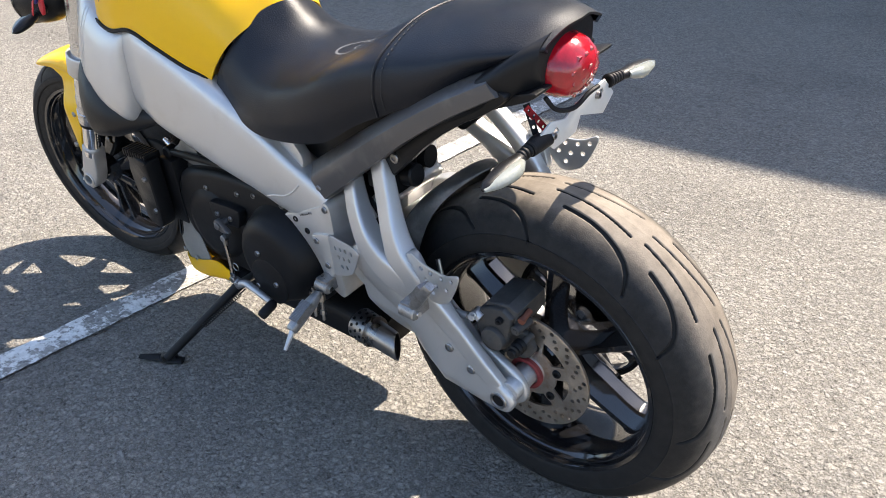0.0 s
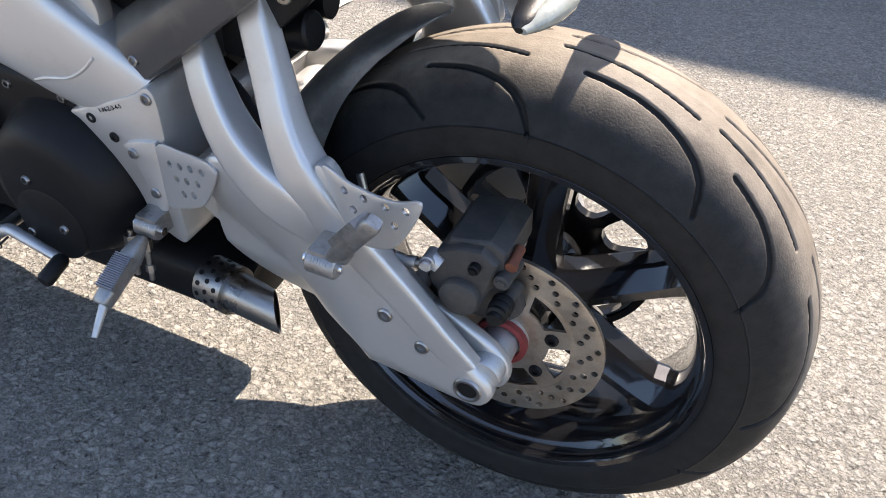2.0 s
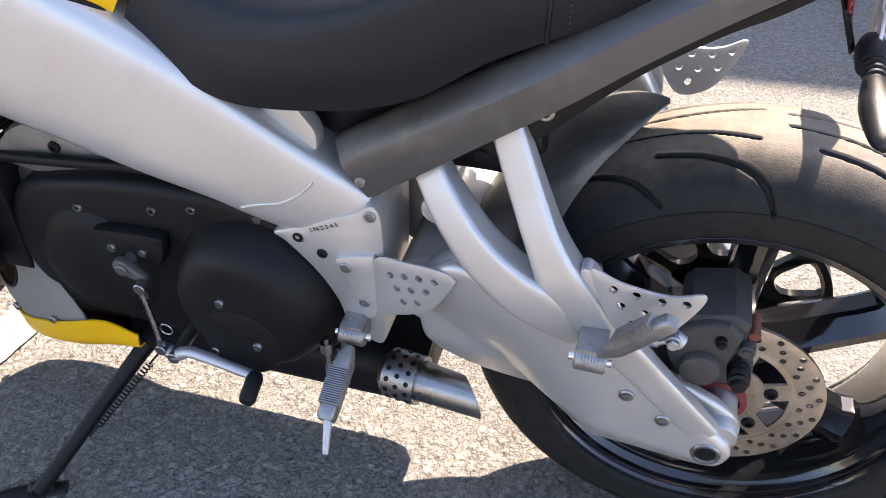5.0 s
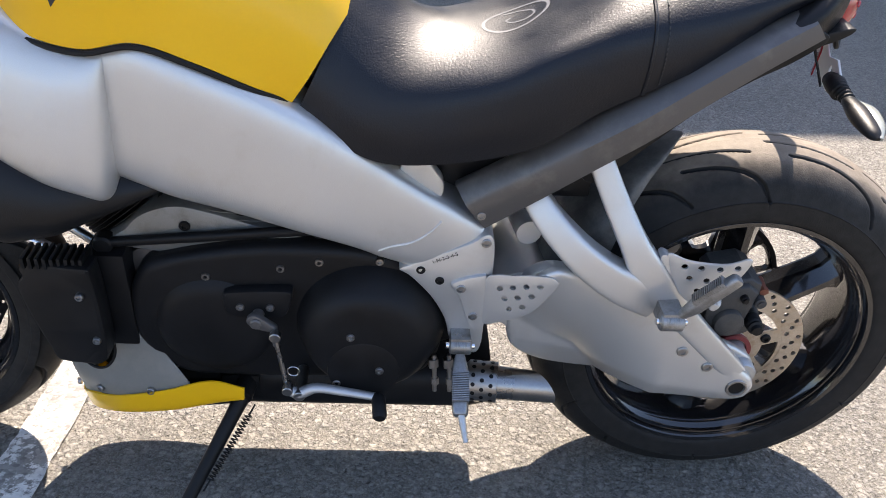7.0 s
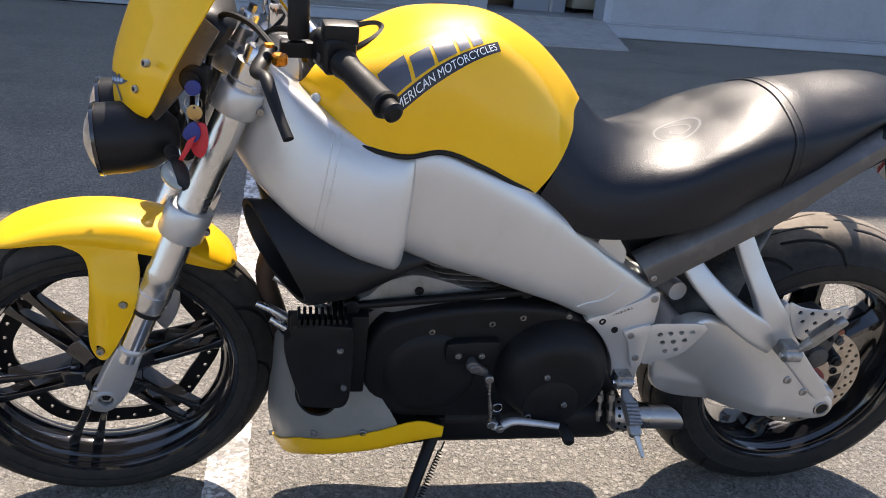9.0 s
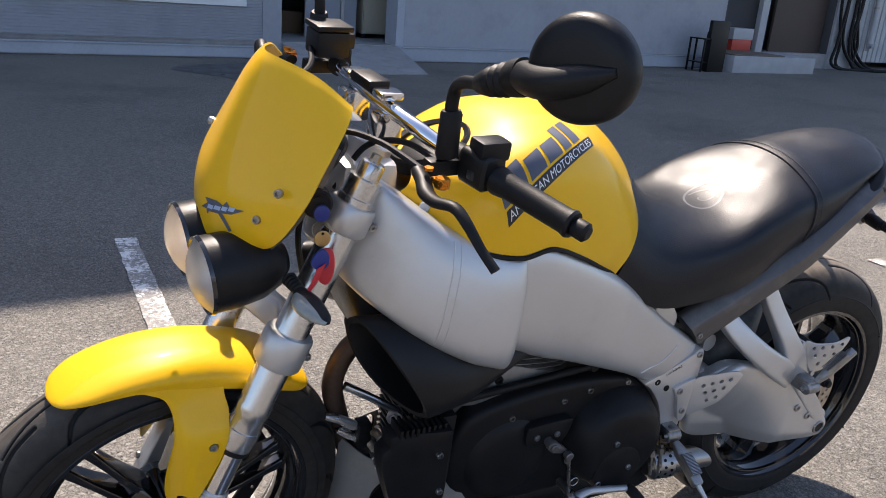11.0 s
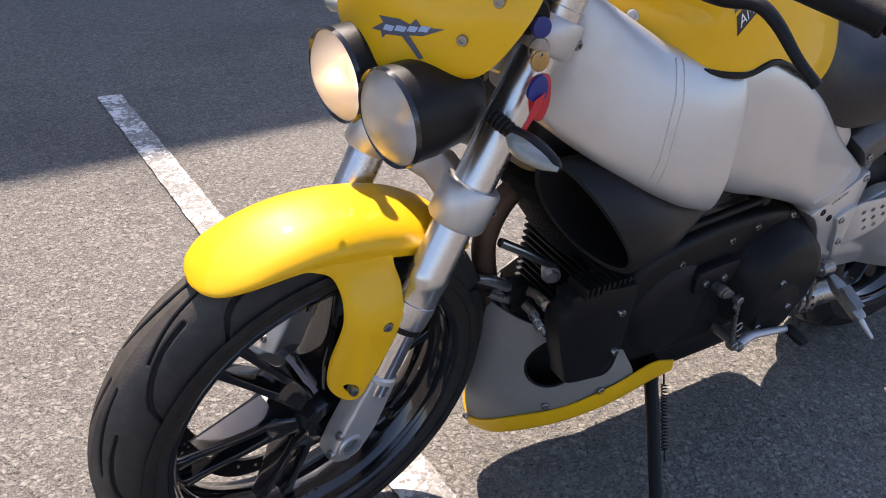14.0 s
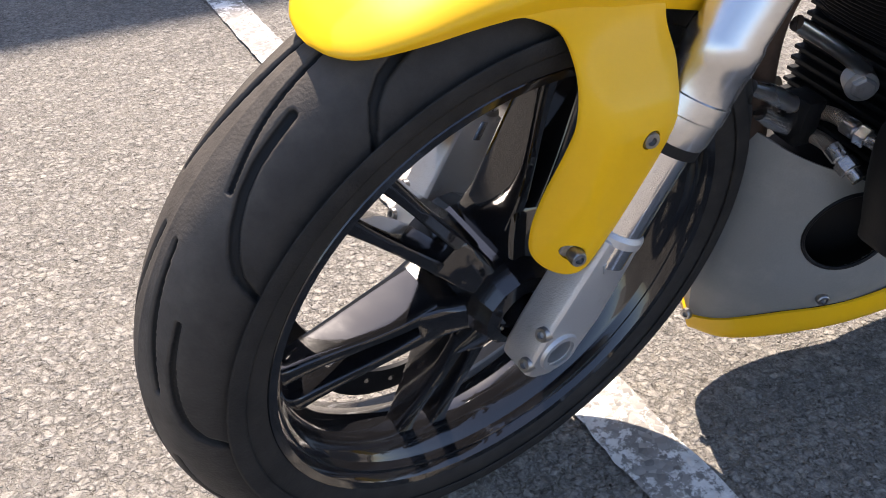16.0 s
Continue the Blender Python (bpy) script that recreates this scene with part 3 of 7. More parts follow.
def right_door():
    s = loose("door_step", "chipped whitish concrete step before a side door", "step", WALL_M @ pose(7.6, -0.56, 0))
    part("block", box(0.0, 0, -0.1, 2.12, 0.9, 0.27, 0.02), surface("limewashed_concrete", (0.36, 0.37, 0.38), 0.85, 0, 0.2, 4, 50, 0.004), s)
    part("tread", box(0.02, 0.03, 0.272, 1.3, 0.9, 0.295, 0.006), surface("worn_board", (0.14, 0.11, 0.08), 0.8, 0, 0.2, 6), s)
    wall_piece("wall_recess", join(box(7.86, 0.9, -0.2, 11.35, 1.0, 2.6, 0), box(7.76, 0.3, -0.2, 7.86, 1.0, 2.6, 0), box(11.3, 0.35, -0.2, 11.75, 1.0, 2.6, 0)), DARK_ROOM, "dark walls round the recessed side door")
    wall_piece("floor_recess", box(7.86, 0.345, -0.2, 11.3, 0.9, 0.27, 0), CONCRETE, "concrete floor of the door recess", "floor")
    d = loose("side_door", "dark brown side door with a pale frame post", "door", WALL_M @ pose(9.1, 0.3, 0.27))
    part("leaf", box(0.66, 0.2, 0, 2.16, 0.25, 2.1, 0.004), BROWN, d)
    part("frame", join(box(0.02, -0.02, 0, 0.20, 0.08, 2.2, 0.004), box(0.2, -0.02, 2.12, 2.2, 0.08, 2.2, 0.004)), WHITE_SHEET, d)
    part("handle", cyl((0.80, 0.15, 1.0), (0.80, 0.2, 1.0), 0.012), STEEL, d)
    b = loose("board_stack", "dark boards leaning in a low black rack", "boards", WALL_M @ pose(6.86, -0.55, 0))
    part("board", box(0.17, 0.05, 0, 0.58, 0.12, 0.80, 0.01), BLACK_PLASTIC, b)
    part("board", box(0.24, 0.14, 0, 0.66, 0.20, 0.62, 0.01), BLACK_SATIN, b)
    for x, y in ((0.0, 0.0), (0.0, 0.3), (0.14, 0.0), (0.14, 0.3)):
        part("rack_leg", box(x, y, 0, x + 0.025, y + 0.025, 0.52, 0.003), BLACK_SATIN, b)
    part("rack_shelf", box(0.0, 0.026, 0.50, 0.165, 0.299, 0.52, 0.003), BLACK_SATIN, b)
    part("rack_shelf", box(0.0, 0.026, 0.14, 0.165, 0.299, 0.155, 0.003), BLACK_SATIN, b)
    c = loose("crate", "red and white plastic crate by the side door", "crate", WALL_M @ pose(8.38, 0.2, 0.27))
    part("tub", box(0, 0, 0.025, 0.5, 0.3, 0.21, 0.008), RED, c)
    part("lid", box(-0.01, -0.01, 0.211, 0.51, 0.31, 0.40, 0.008), WHITE_SHEET, c)
    for x in (0.02, 0.42):
        part("foot", box(x, 0.02, 0, x + 0.06, 0.28, 0.024, 0.003), BLACK_PLASTIC, c)


right_door()


def gate():
    wall_piece("gate_wall", join(ribbed(12.1, 20.0, 0.13, 3.2, 0.16, 0.03, 0.5, True), box(12.1, 0.535, 0.13, 20.0, 0.62, 3.2, 0)), WHITE_SHEET, "white upright-ribbed sheet metal gate wall", "gate")
    wall_piece("gate_post", box(20.0, 0.4, -0.1, 20.35, 0.8, 3.2, 0.01), SIDING2, "pale post at the end of the gate", "post")
    wall_piece("wall_end", box(20.35, 2.5, -0.2, 40, 2.8, H, 0.0), SIDING, "shaded wall beyond the gate")
    wall_piece("wall_between", box(11.3, 0.30, -0.2, 12.1, 0.345, 2.6, 0), WHITE_SHEET, "pale wall between side door and gate")
    p = loose("drain_pipe", "white plastic drain pipe fixed to the wall", "pipe", WALL_M @ pose(12.7, 0.4, 0))
    part("pipe", tube([(0, 0, 3.0), (0, 0, 0.6), (0, -0.02, 0.5), (0.0, -0.1, 0.45)], 0.05, 14, 16), WHITE_SHEET, p)
    part("clip", lathe([(0.05, -0.02), (0.058, -0.02), (0.058, 0.02), (0.05, 0.02)], 20, "z", True, (0, 0, 1.2)), STEEL, p)
    rnd = random.Random(3)
    for k in range(7):
        x = 11.35 + 0.11 * k
        pts = [(x, 0.26, 2.6), (x + rnd.uniform(-0.12, 0.12), 0.24, 1.3), (x + rnd.uniform(-0.1, 0.3), 0.22, 0.5), (x + rnd.uniform(-0.1, 0.5), 0.15, 0.05), (x + rnd.uniform(0.3, 1.4), -0.2, 0.02)]
        c = loose("cable", "loose dark cable hanging down the wall", "cable", WALL_M, "cables on the wall")
        part("strand", tube([tuple(np.array(q)) for q in pts], 0.03, 8, 24), RUBBER_PLAIN, c)
    h = loose("hose", "dark hose lying in loops on the asphalt", "hose", WALL_M)
    pts = [(11.8, 0.1, 0.02), (13.2, -0.4, 0.02), (14.6, -0.3, 0.02), (15.6, -0.9, 0.02), (15.0, -1.3, 0.02), (14.2, -1.1, 0.02), (14.9, -0.7, 0.025), (16.6, -0.8, 0.02), (18.2, -0.5, 0.02)]
    part("line", tube(pts, 0.022, 8, 70), RUBBER_PLAIN, h)


gate()


def puddle():
    pts = spline([(-1.52, -1.06), (-1.09, -0.64), (-0.45, -0.53), (-0.16, -0.95), (-0.67, -1.57), (-0.86, -2.1), (-0.93, -2.45), (-1.10, -2.92), (-1.28, -2.86), (-0.98, -2.2), (-1.05, -1.99), (-1.16, -1.55)], 60, True)
    v = [(x + 0.05 * noise.noise(Vector((x * 9, y * 9, 0))), y + 0.05 * noise.noise(Vector((x * 9, y * 9, 4))), 0.004) for x, y in pts]
    ob = part("damp_patch", (v, [tuple(range(len(v)))]), WET, None, smooth=False)
    ob.matrix_world = WALL_M
    tagged(ob, "dark damp patch on the asphalt by the ramp", "stain", kind="structure")


puddle()
# open yard behind the camera: a low far wall closes the view
yard = part("yard_wall", box(-60, -45.3, -0.2, 60, -45, 6, 0.0), CONCRETE, None, smooth=False)
tagged(yard, "plain far wall closing the yard", "wall", kind="structure")

# ---------------------------------------------------------------- motorcycle
# local frame: origin at the rear axle, x towards the tail, y towards its right side, z up in its leaning plane
moto = new("motorcycle")
moto.empty_display_size = 0.2
moto.matrix_world = Matrix.Translation((0.0531, 0.2746, 0.3128)) @ Matrix.Rotation(radians(6.784), 4, "Z") @ Matrix.Rotation(radians(7.246), 4, "X")
tagged(moto, "yellow and silver sports motorcycle leaning on its side stand on asphalt", "motorcycle")
RAKE, STEER = radians(21), radians(6.5)
K = Vector((math.sin(RAKE), 0, math.cos(RAKE)))
# the turned front end: origin at the front axle
FRONT = Matrix.Translation((-1.353, 0, -0.0145)) @ Matrix.Rotation(STEER, 4, K)


def along(s, b=0.0, off=0.0135):
    """A point on a fork leg: s metres up from the axle, b across."""
    return Vector((off - 0.007 * (1 - s / 0.62), b, -0.005)) + K * s


def groove_mask(x, y, curves):
    """Distance test of tread points to groove centre lines (x along the tread, y across)."""
    hit = np.zeros(x.shape, float)
    for cx, cy, wid in curves:
        for i in range(len(cx) - 1):
            ax, ay, bx, by = cx[i], cy[i], cx[i + 1], cy[i + 1]
            t = np.clip(((x - ax) * (bx - ax) + (y - ay) * (by - ay)) / ((bx - ax) ** 2 + (by - ay) ** 2), 0, 1)
            d = np.hypot(x - ax - t * (bx - ax), y - ay - t * (by - ay))
            hit = np.maximum(hit, np.clip(2.5 - 2.0 * d / (wid[i] if np.ndim(wid) else wid), 0, 1))
    return hit


def tyre(parent, R, half, rim_r, lip, period, grooves, seg, across, flipx=1, mat=None):
    """A tyre whose tread grooves are cut into a fine mesh."""
    prof = spline([(-lip, rim_r - 0.002), (-lip - 0.006, rim_r + 0.008), (-half, rim_r + 0.035), (-half * 0.985, R - 0.055), (-half * 0.84, R - 0.030), (-half * 0.6, R - 0.0125), (-half * 0.3, R - 0.003), (0, R)], 281)
    prof = np.concatenate([prof[0:120:10], prof[120::280 // across]])
    prof = np.concatenate([prof, prof[-2::-1] * (-1, 1)])
    d = np.r_[0, np.cumsum(np.hypot(*np.diff(prof, axis=0).T))]
    d -= d[-1] / 2
    n = len(prof)
    ang = np.arange(seg) * 2 * math.pi / seg
    reps = round(2 * math.pi * R / period)
    per = 2 * math.pi * R / reps
    T, D = np.meshgrid(ang * R, d, indexing="ij")
    x = np.mod(T * flipx, per)
    curves = []
    for line in grooves:
        c = spline(line, 9)
        for k in (-1, 0, 1):
            curves.append((c[:, 0] + k * per, c[:, 1], c[:, 2]))
            curves.append((c[:, 0] + (k + 0.5) * per, -c[:, 1], c[:, 2]))
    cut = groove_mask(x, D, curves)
    nrm = np.gradient(prof, axis=0)
    nrm = np.c_[-nrm[:, 1], nrm[:, 0]]
    nrm /= np.linalg.norm(nrm, axis=1, keepdims=True)
    sgn = 1 if nrm[n // 2, 1] > 0 else -1
    r = prof[None, :, 1] - sgn * nrm[None, :, 1] * 0.0045 * cut
    y = prof[None, :, 0] - sgn * nrm[None, :, 0] * 0.0045 * cut
    X, Z = r * np.cos(ang)[:, None], r * np.sin(ang)[:, None]
    v = np.stack([X, y + 0 * X, Z], -1).reshape(-1, 3)
    f = []
    for i in range(seg):
        k = (i + 1) % seg
        for j in range(n - 1):
            f.append((i * n + j, i * n + j + 1, k * n + j + 1, k * n + j))
    me = bpy.data.meshes.new("tyre")
    me.from_pydata(v.tolist(), [], f)
    me.materials.append(mat or RUBBER)
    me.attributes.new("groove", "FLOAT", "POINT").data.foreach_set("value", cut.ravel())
    me.polygons.foreach_set("use_smooth", [True] * len(f))
    me.update()
    return part("tyre", me, None, parent, "black rubber tyre with a dusty grooved tread")


def rim_geo(r, lip):
    """Rim barrel with rolled lips and a well."""
    half = [(-lip, r + 0.004), (-lip - 0.004, r + 0.001), (-lip - 0.003, r - 0.006), (-lip + 0.004, r - 0.010), (-lip + 0.010, r - 0.011), (-lip + 0.016, r - 0.017), (-lip + 0.03, r - 0.024), (0, r - 0.028)]
    prof = [(b, a) for a, b in half] + [(b, -a) for a, b in half[-2::-1]]
    outer = [(r - 0.012, lip - 0.006), (r - 0.020, 0.02), (r - 0.020, -0.02), (r - 0.012, -lip + 0.006)]
    return lathe(prof + outer, 96, "y", True)


def disc_ring(r0, r1, y, thick, rows, hole, wave=0.0, waves=0, seg=96):
    """A brake disc ring with drilled holes."""
    ang = np.arange(seg) * 2 * math.pi / seg
    out = [((r1 + wave * math.cos(waves * t)) * math.cos(t), (r1 + wave * math.cos(waves * t)) * math.sin(t)) for t in ang]
    inn = [((r0 + wave * math.cos(waves * t)) * math.cos(t), (r0 + wave * math.cos(waves * t)) * math.sin(t)) for t in ang]
    holes = [inn]
    for rr, cnt, ph in rows:
        holes += [circle2(rr * math.cos(ph + 2 * math.pi * i / cnt), rr * math.sin(ph + 2 * math.pi * i / cnt), hole, 8) for i in range(cnt)]
    return plate(out, y, y + thick, holes, 0.0006)


# ---- rear wheel
RR, RHALF, RIM_R, RLIP = 0.3155, 0.0865, 0.2225, 0.079
rear_wheel = part("rear_wheel", rim_geo(RIM_R, RLIP), BLACK_GLOSS, moto, "gloss black cast rear wheel", m=Matrix.Translation((-0.006, 0, 0)))
W1, W2, W3 = 0.0021, 0.0033, 0.0016
REAR_GROOVES = [[(0.00, 0.008, W1), (0.07, 0.012, W1), (0.14, 0.022, W1)], [(0.03, 0.036, W2), (0.10, 0.043, W2), (0.165, 0.066, W2), (0.195, 0.100, W3)], [(0.165, 0.016, W1), (0.24, 0.022, W1), (0.30, 0.032, W1)], [(0.20, 0.046, W2), (0.26, 0.056, W2), (0.305, 0.078, W2), (0.325, 0.112, W3)]]
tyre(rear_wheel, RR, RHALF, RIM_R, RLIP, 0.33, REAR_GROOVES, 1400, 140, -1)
part("hub", lathe([(0.0, -0.062), (0.034, -0.062), (0.040, -0.055), (0.040, -0.03), (0.050, -0.012), (0.052, 0.03), (0.046, 0.06), (0.0, 0.062)], 40), BLACK_GLOSS, rear_wheel)


def broad_spoke(r0, r1, ang, sect, n=8):
    """A broad cast spoke: sect(s) gives its section as (across, along the axle) from hub (0) to rim (1)."""
    er, et = np.array([math.cos(ang), 0, math.sin(ang)]), np.array([-math.sin(ang), 0, math.cos(ang)])
    return loft([[er * (r0 + (r1 - r0) * s) + et * a + np.array([0, y, 0]) for a, y in sect(s)] for s in np.linspace(0, 1, n + 1)])


def rear_section(s):
    w = 0.021 + 0.003 * s + 0.014 * max(0, (s - 0.8) / 0.2) ** 2 + 0.010 * max(0, (0.25 - s) / 0.25) ** 2
    h = 0.046 - 0.014 * s
    return [(-w, -0.010), (-w * 0.9, -0.016), (-w * 0.22, -h), (w * 0.22, -h), (w * 0.9, -0.016), (w, -0.010), (w, 0.014), (w * 0.9, 0.020), (w * 0.22, h), (-w * 0.22, h), (-w * 0.9, 0.020), (-w, 0.014)]


for k in range(6):
    part("spoke", broad_spoke(0.040, 0.200, radians(28 + 60 * k), rear_section), BLACK_GLOSS, rear_wheel, angle=14)
part("brake_disc", disc_ring(0.083, 0.115, -0.092, 0.005, [(0.0895, 20, 0.0), (0.0985, 20, 0.105), (0.1075, 20, 0.21)], 0.0040), DISC_STEEL, rear_wheel, "drilled steel brake disc with a brown tint")
holes = []
for k in range(6):
    t = radians(-12 + 60 * k)
    loop = []
    for q in np.linspace(-0.36, 0.36, 7):
        loop.append((0.077 * math.cos(t + q), 0.077 * math.sin(t + q)))
    for q in np.linspace(0.26, -0.26, 5):
        loop.append((0.052 * math.cos(t + q), 0.050 * math.sin(t + q)))
    holes.append(loop)
part("disc_carrier", plate(circle2(0, 0, 0.0845, 80), -0.0915, -0.0875, holes + [circle2(0, 0, 0.03, 24)], 0.0006), DISC_STEEL, rear_wheel)
for k in range(6):
    t = radians(18 + 60 * k)
    bolt(rear_wheel, (0.057 * math.cos(t), -0.0915, 0.057 * math.sin(t)), (0, -1, 0), 0.008, 0.004, BLACK_SATIN)
part("axle_spacer", lathe([(0.0, -0.158), (0.019, -0.158), (0.021, -0.155), (0.021, -0.098), (0.030, -0.096), (0.030, -0.088), (0.0, -0.088)], 32), SILVER_CAST, rear_wheel)
part("hub_seal", lathe([(0.024, -0.104), (0.031, -0.104), (0.031, -0.0965), (0.024, -0.0965)], 32, "y", True), surface("red_seal", (0.20, 0.03, 0.03), 0.5), rear_wheel)
win = []
for k in range(10):
    t = radians(28 + 36 * k)
    win.append([(r * math.cos(t + d), r * math.sin(t + d)) for r, d in ((0.114, -0.245), (0.119, -0.215), (0.121, -0.15), (0.121, 0.0), (0.121, 0.15), (0.119, 0.215), (0.114, 0.245), (0.084, 0.235), (0.073, 0.19), (0.068, 0.08), (0.068, -0.08), (0.073, -0.19), (0.084, -0.235))])
part("belt_pulley", plate(circle2(0, 0, 0.130, 96), 0.080, 0.092, win, 0.002), BLACK_GLOSS, rear_wheel, "black belt pulley with rounded windows")
part("pulley_teeth", lathe([(0.126, 0.078), (0.134, 0.078), (0.134, 0.110), (0.126, 0.110)], 96, "y", True), BLACK_SATIN, rear_wheel)

# ---- front wheel
front = new("front_wheel")
front.parent, front.matrix_local = moto, FRONT
FR, FHALF, FLIP = 0.297, 0.0595, 0.049
part("rim", rim_geo(RIM_R, FLIP), BLACK_GLOSS, front)
FRONT_GROOVES = [[(0.00, 0.010, W1), (0.06, 0.014, W2), (0.12, 0.024, W1)], [(0.05, 0.034, W1), (0.10, 0.036, W2), (0.15, 0.048, W2), (0.18, 0.080, W3)], [(0.155, 0.008, W1), (0.21, 0.014, W1), (0.26, 0.026, W1)], [(0.20, 0.026, W2), (0.25, 0.032, W2), (0.30, 0.052, W2), (0.32, 0.076, W3)]]
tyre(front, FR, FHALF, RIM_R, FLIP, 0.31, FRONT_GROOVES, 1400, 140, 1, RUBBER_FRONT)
part("hub", join(lathe([(0.0, -0.058), (0.022, -0.058), (0.026, -0.066), (0.036, -0.062), (0.043, -0.040), (0.043, 0.040), (0.036, 0.062), (0.0, 0.066)], 14), lathe([(0.0, -0.074), (0.017, -0.074), (0.017, -0.058)], 28)), BLACK_GLOSS, front, angle=15)
part("hub_seal", lathe([(0.012, -0.0755), (0.0155, -0.0755), (0.0155, -0.07), (0.012, -0.07)], 28, "y", True), surface("red_dust_seal", (0.22, 0.03, 0.03), 0.5), front)
def prong(ang, side):
    """One of the two curved prongs of a spoke: deep along the axle, from the spoke's root to the rim."""
    rings = []
    for u in np.linspace(0, 1, 15):
        r = 0.062 + 0.148 * u
        e = u * u * (3 - 2 * u)
        off = side * (0.0125 + 0.0085 * e)
        th = ang + math.asin(off / r)
        er, et = np.array([math.cos(th), 0, math.sin(th)]), np.array([-math.sin(th), 0, math.cos(th)])
        thin = 0.0088 - 0.0026 * math.sin(math.pi * min(1, u * 1.1)) + 0.004 * max(0, u - 0.85) / 0.15
        rings.append(squircle(er * r, (0, 0.028 - 0.016 * e, 0), et * thin, 20, 6))
    return loft(rings)


def spoke_root(ang):
    """The boxed root of a spoke: one flat-faced block from hub to the fork of its prongs."""
    er, et = np.array([math.cos(ang), 0, math.sin(ang)]), np.array([-math.sin(ang), 0, math.cos(ang)])
    return loft([squircle(er * r, (0, h, 0), et * w, 24, 7) for r, h, w in ((0.026, 0.046, 0.0145), (0.040, 0.042, 0.0165), (0.060, 0.034, 0.0195), (0.076, 0.029, 0.0205), (0.080, 0.026, 0.0190), (0.081, 0.020, 0.0150))])


for k in range(6):
    a = radians(134 + 60 * k)
    part("spoke", join(prong(a, -1), prong(a, 1), spoke_root(a)), BLACK_GLOSS, front, angle=25)
part("brake_disc", disc_ring(0.158, 0.190, 0.040, 0.005, [(0.176, 36, 0.0)], 0.0036, 0.006, 6), BLACK_SATIN, front, "large black rim-mounted brake disc with drilled holes")

# ---- frame beams, tank, seat, tail
def ring_loft(st, n, side, ridge):
    """A closed beam through stations of top x z, foot x z, outer y at top and foot, inner y. ridge: the flank leans in above its middle."""
    rings = []
    for tx, tz, bx, bz, yt, yb, yi in spline(st, n):
        c, h = np.array([(tx + bx) / 2, 0, (tz + bz) / 2]), np.array([(tx - bx) / 2, 0, (tz - bz) / 2])
        ring = []
        for t in np.arange(40) * 2 * math.pi / 40 + math.pi / 40:
            a, b = math.cos(t), math.sin(t)
            a, b = math.copysign(abs(a) ** 0.32, a), math.copysign(abs(b) ** 0.32, b)
            k = max(0.0, (b - 0.05) / 0.95) if ridge else (b + 1) / 2
            yo = yb + (yt - yb) * k + (0.0 if ridge else 0.006 * (1 - b * b))
            ring.append(c + h * b + np.array([0, side * ((yo + yi) / 2 + (yo - yi) / 2 * a), 0]))
        rings.append(ring)
    return loft(rings)


def beam(side):
    """One hollow side beam behind the front box."""
    return ring_loft([
        (-0.905, 0.470, -0.915, 0.325, 0.150, 0.160, 0.060),
        (-0.875, 0.480, -0.880, 0.312, 0.166, 0.174, 0.060),
        (-0.838, 0.489, -0.838, 0.296, 0.175, 0.180, 0.060),
        (-0.805, 0.482, -0.800, 0.283, 0.178, 0.184, 0.060),
        (-0.730, 0.446, -0.740, 0.264, 0.172, 0.180, 0.060),
        (-0.657, 0.405, -0.655, 0.231, 0.162, 0.171, 0.060),
        (-0.580, 0.350, -0.588, 0.201, 0.147, 0.155, 0.060),
        (-0.498, 0.288, -0.535, 0.173, 0.137, 0.142, 0.055),
        (-0.408, 0.230, -0.463, 0.150, 0.127, 0.131, 0.050)], 45, side, False)


def head_box(side):
    """The wide front box of the frame, from the steering head to its rounded rear edge."""
    return ring_loft([
        (-1.105, 0.585, -1.135, 0.430, 0.060, 0.060, 0.010),
        (-1.060, 0.556, -1.095, 0.395, 0.112, 0.125, 0.030),
        (-1.010, 0.526, -1.045, 0.362, 0.143, 0.175, 0.040),
        (-0.977, 0.508, -1.004, 0.338, 0.160, 0.196, 0.050),
        (-0.925, 0.488, -0.950, 0.312, 0.176, 0.210, 0.060),
        (-0.890, 0.480, -0.908, 0.296, 0.181, 0.210, 0.060),
        (-0.872, 0.478, -0.886, 0.288, 0.180, 0.206, 0.060),
        (-0.862, 0.474, -0.874, 0.294, 0.172, 0.194, 0.070),
        (-0.858, 0.460, -0.868, 0.310, 0.150, 0.165, 0.080)], 49, side, True)


frame_part = part("frame", beam(-1), SILVER, moto, "silver painted aluminium beam frame with weld seams")
part("frame", beam(1), SILVER, moto, "silver painted aluminium beam frame with weld seams")
head_part = part("frame_head", head_box(-1), SILVER, moto, "silver front box of the frame with a weld seam", angle=16)
part("frame_head", head_box(1), SILVER, moto, "silver front box of the frame with a weld seam")
part("steering_head", join(cyl(Vector((-1.12, 0, 0.44)), Vector((-1.12, 0, 0.44)) + K * 0.17, 0.036, 28, None, 0.004), box(-1.12, -0.055, 0.43, -1.03, 0.055, 0.58, 0.02)), SILVER, moto)
# the weld seam and cast edge line
head_tree = BVHTree.FromPolygons([v.co for v in head_part.data.vertices], [q.vertices for q in head_part.data.polygons])
frame_tree = BVHTree.FromPolygons([v.co for v in frame_part.data.vertices], [q.vertices for q in frame_part.data.polygons])


def bead(tree, line, r, n, lift=0.0, ripple=0.0):
    """A thin bead that follows a line of x z on the left flank of a part."""
    pts = []
    for i, (x, z) in enumerate(spline(line, n)):
        hit = tree.ray_cast(Vector((x, -0.5, z)), Vector((0, 1, 0)))[0]
        if hit:
            pts.append((x, hit.y - lift + ripple * math.sin(i * 2.1), z))
    return tube(pts, r, 8)


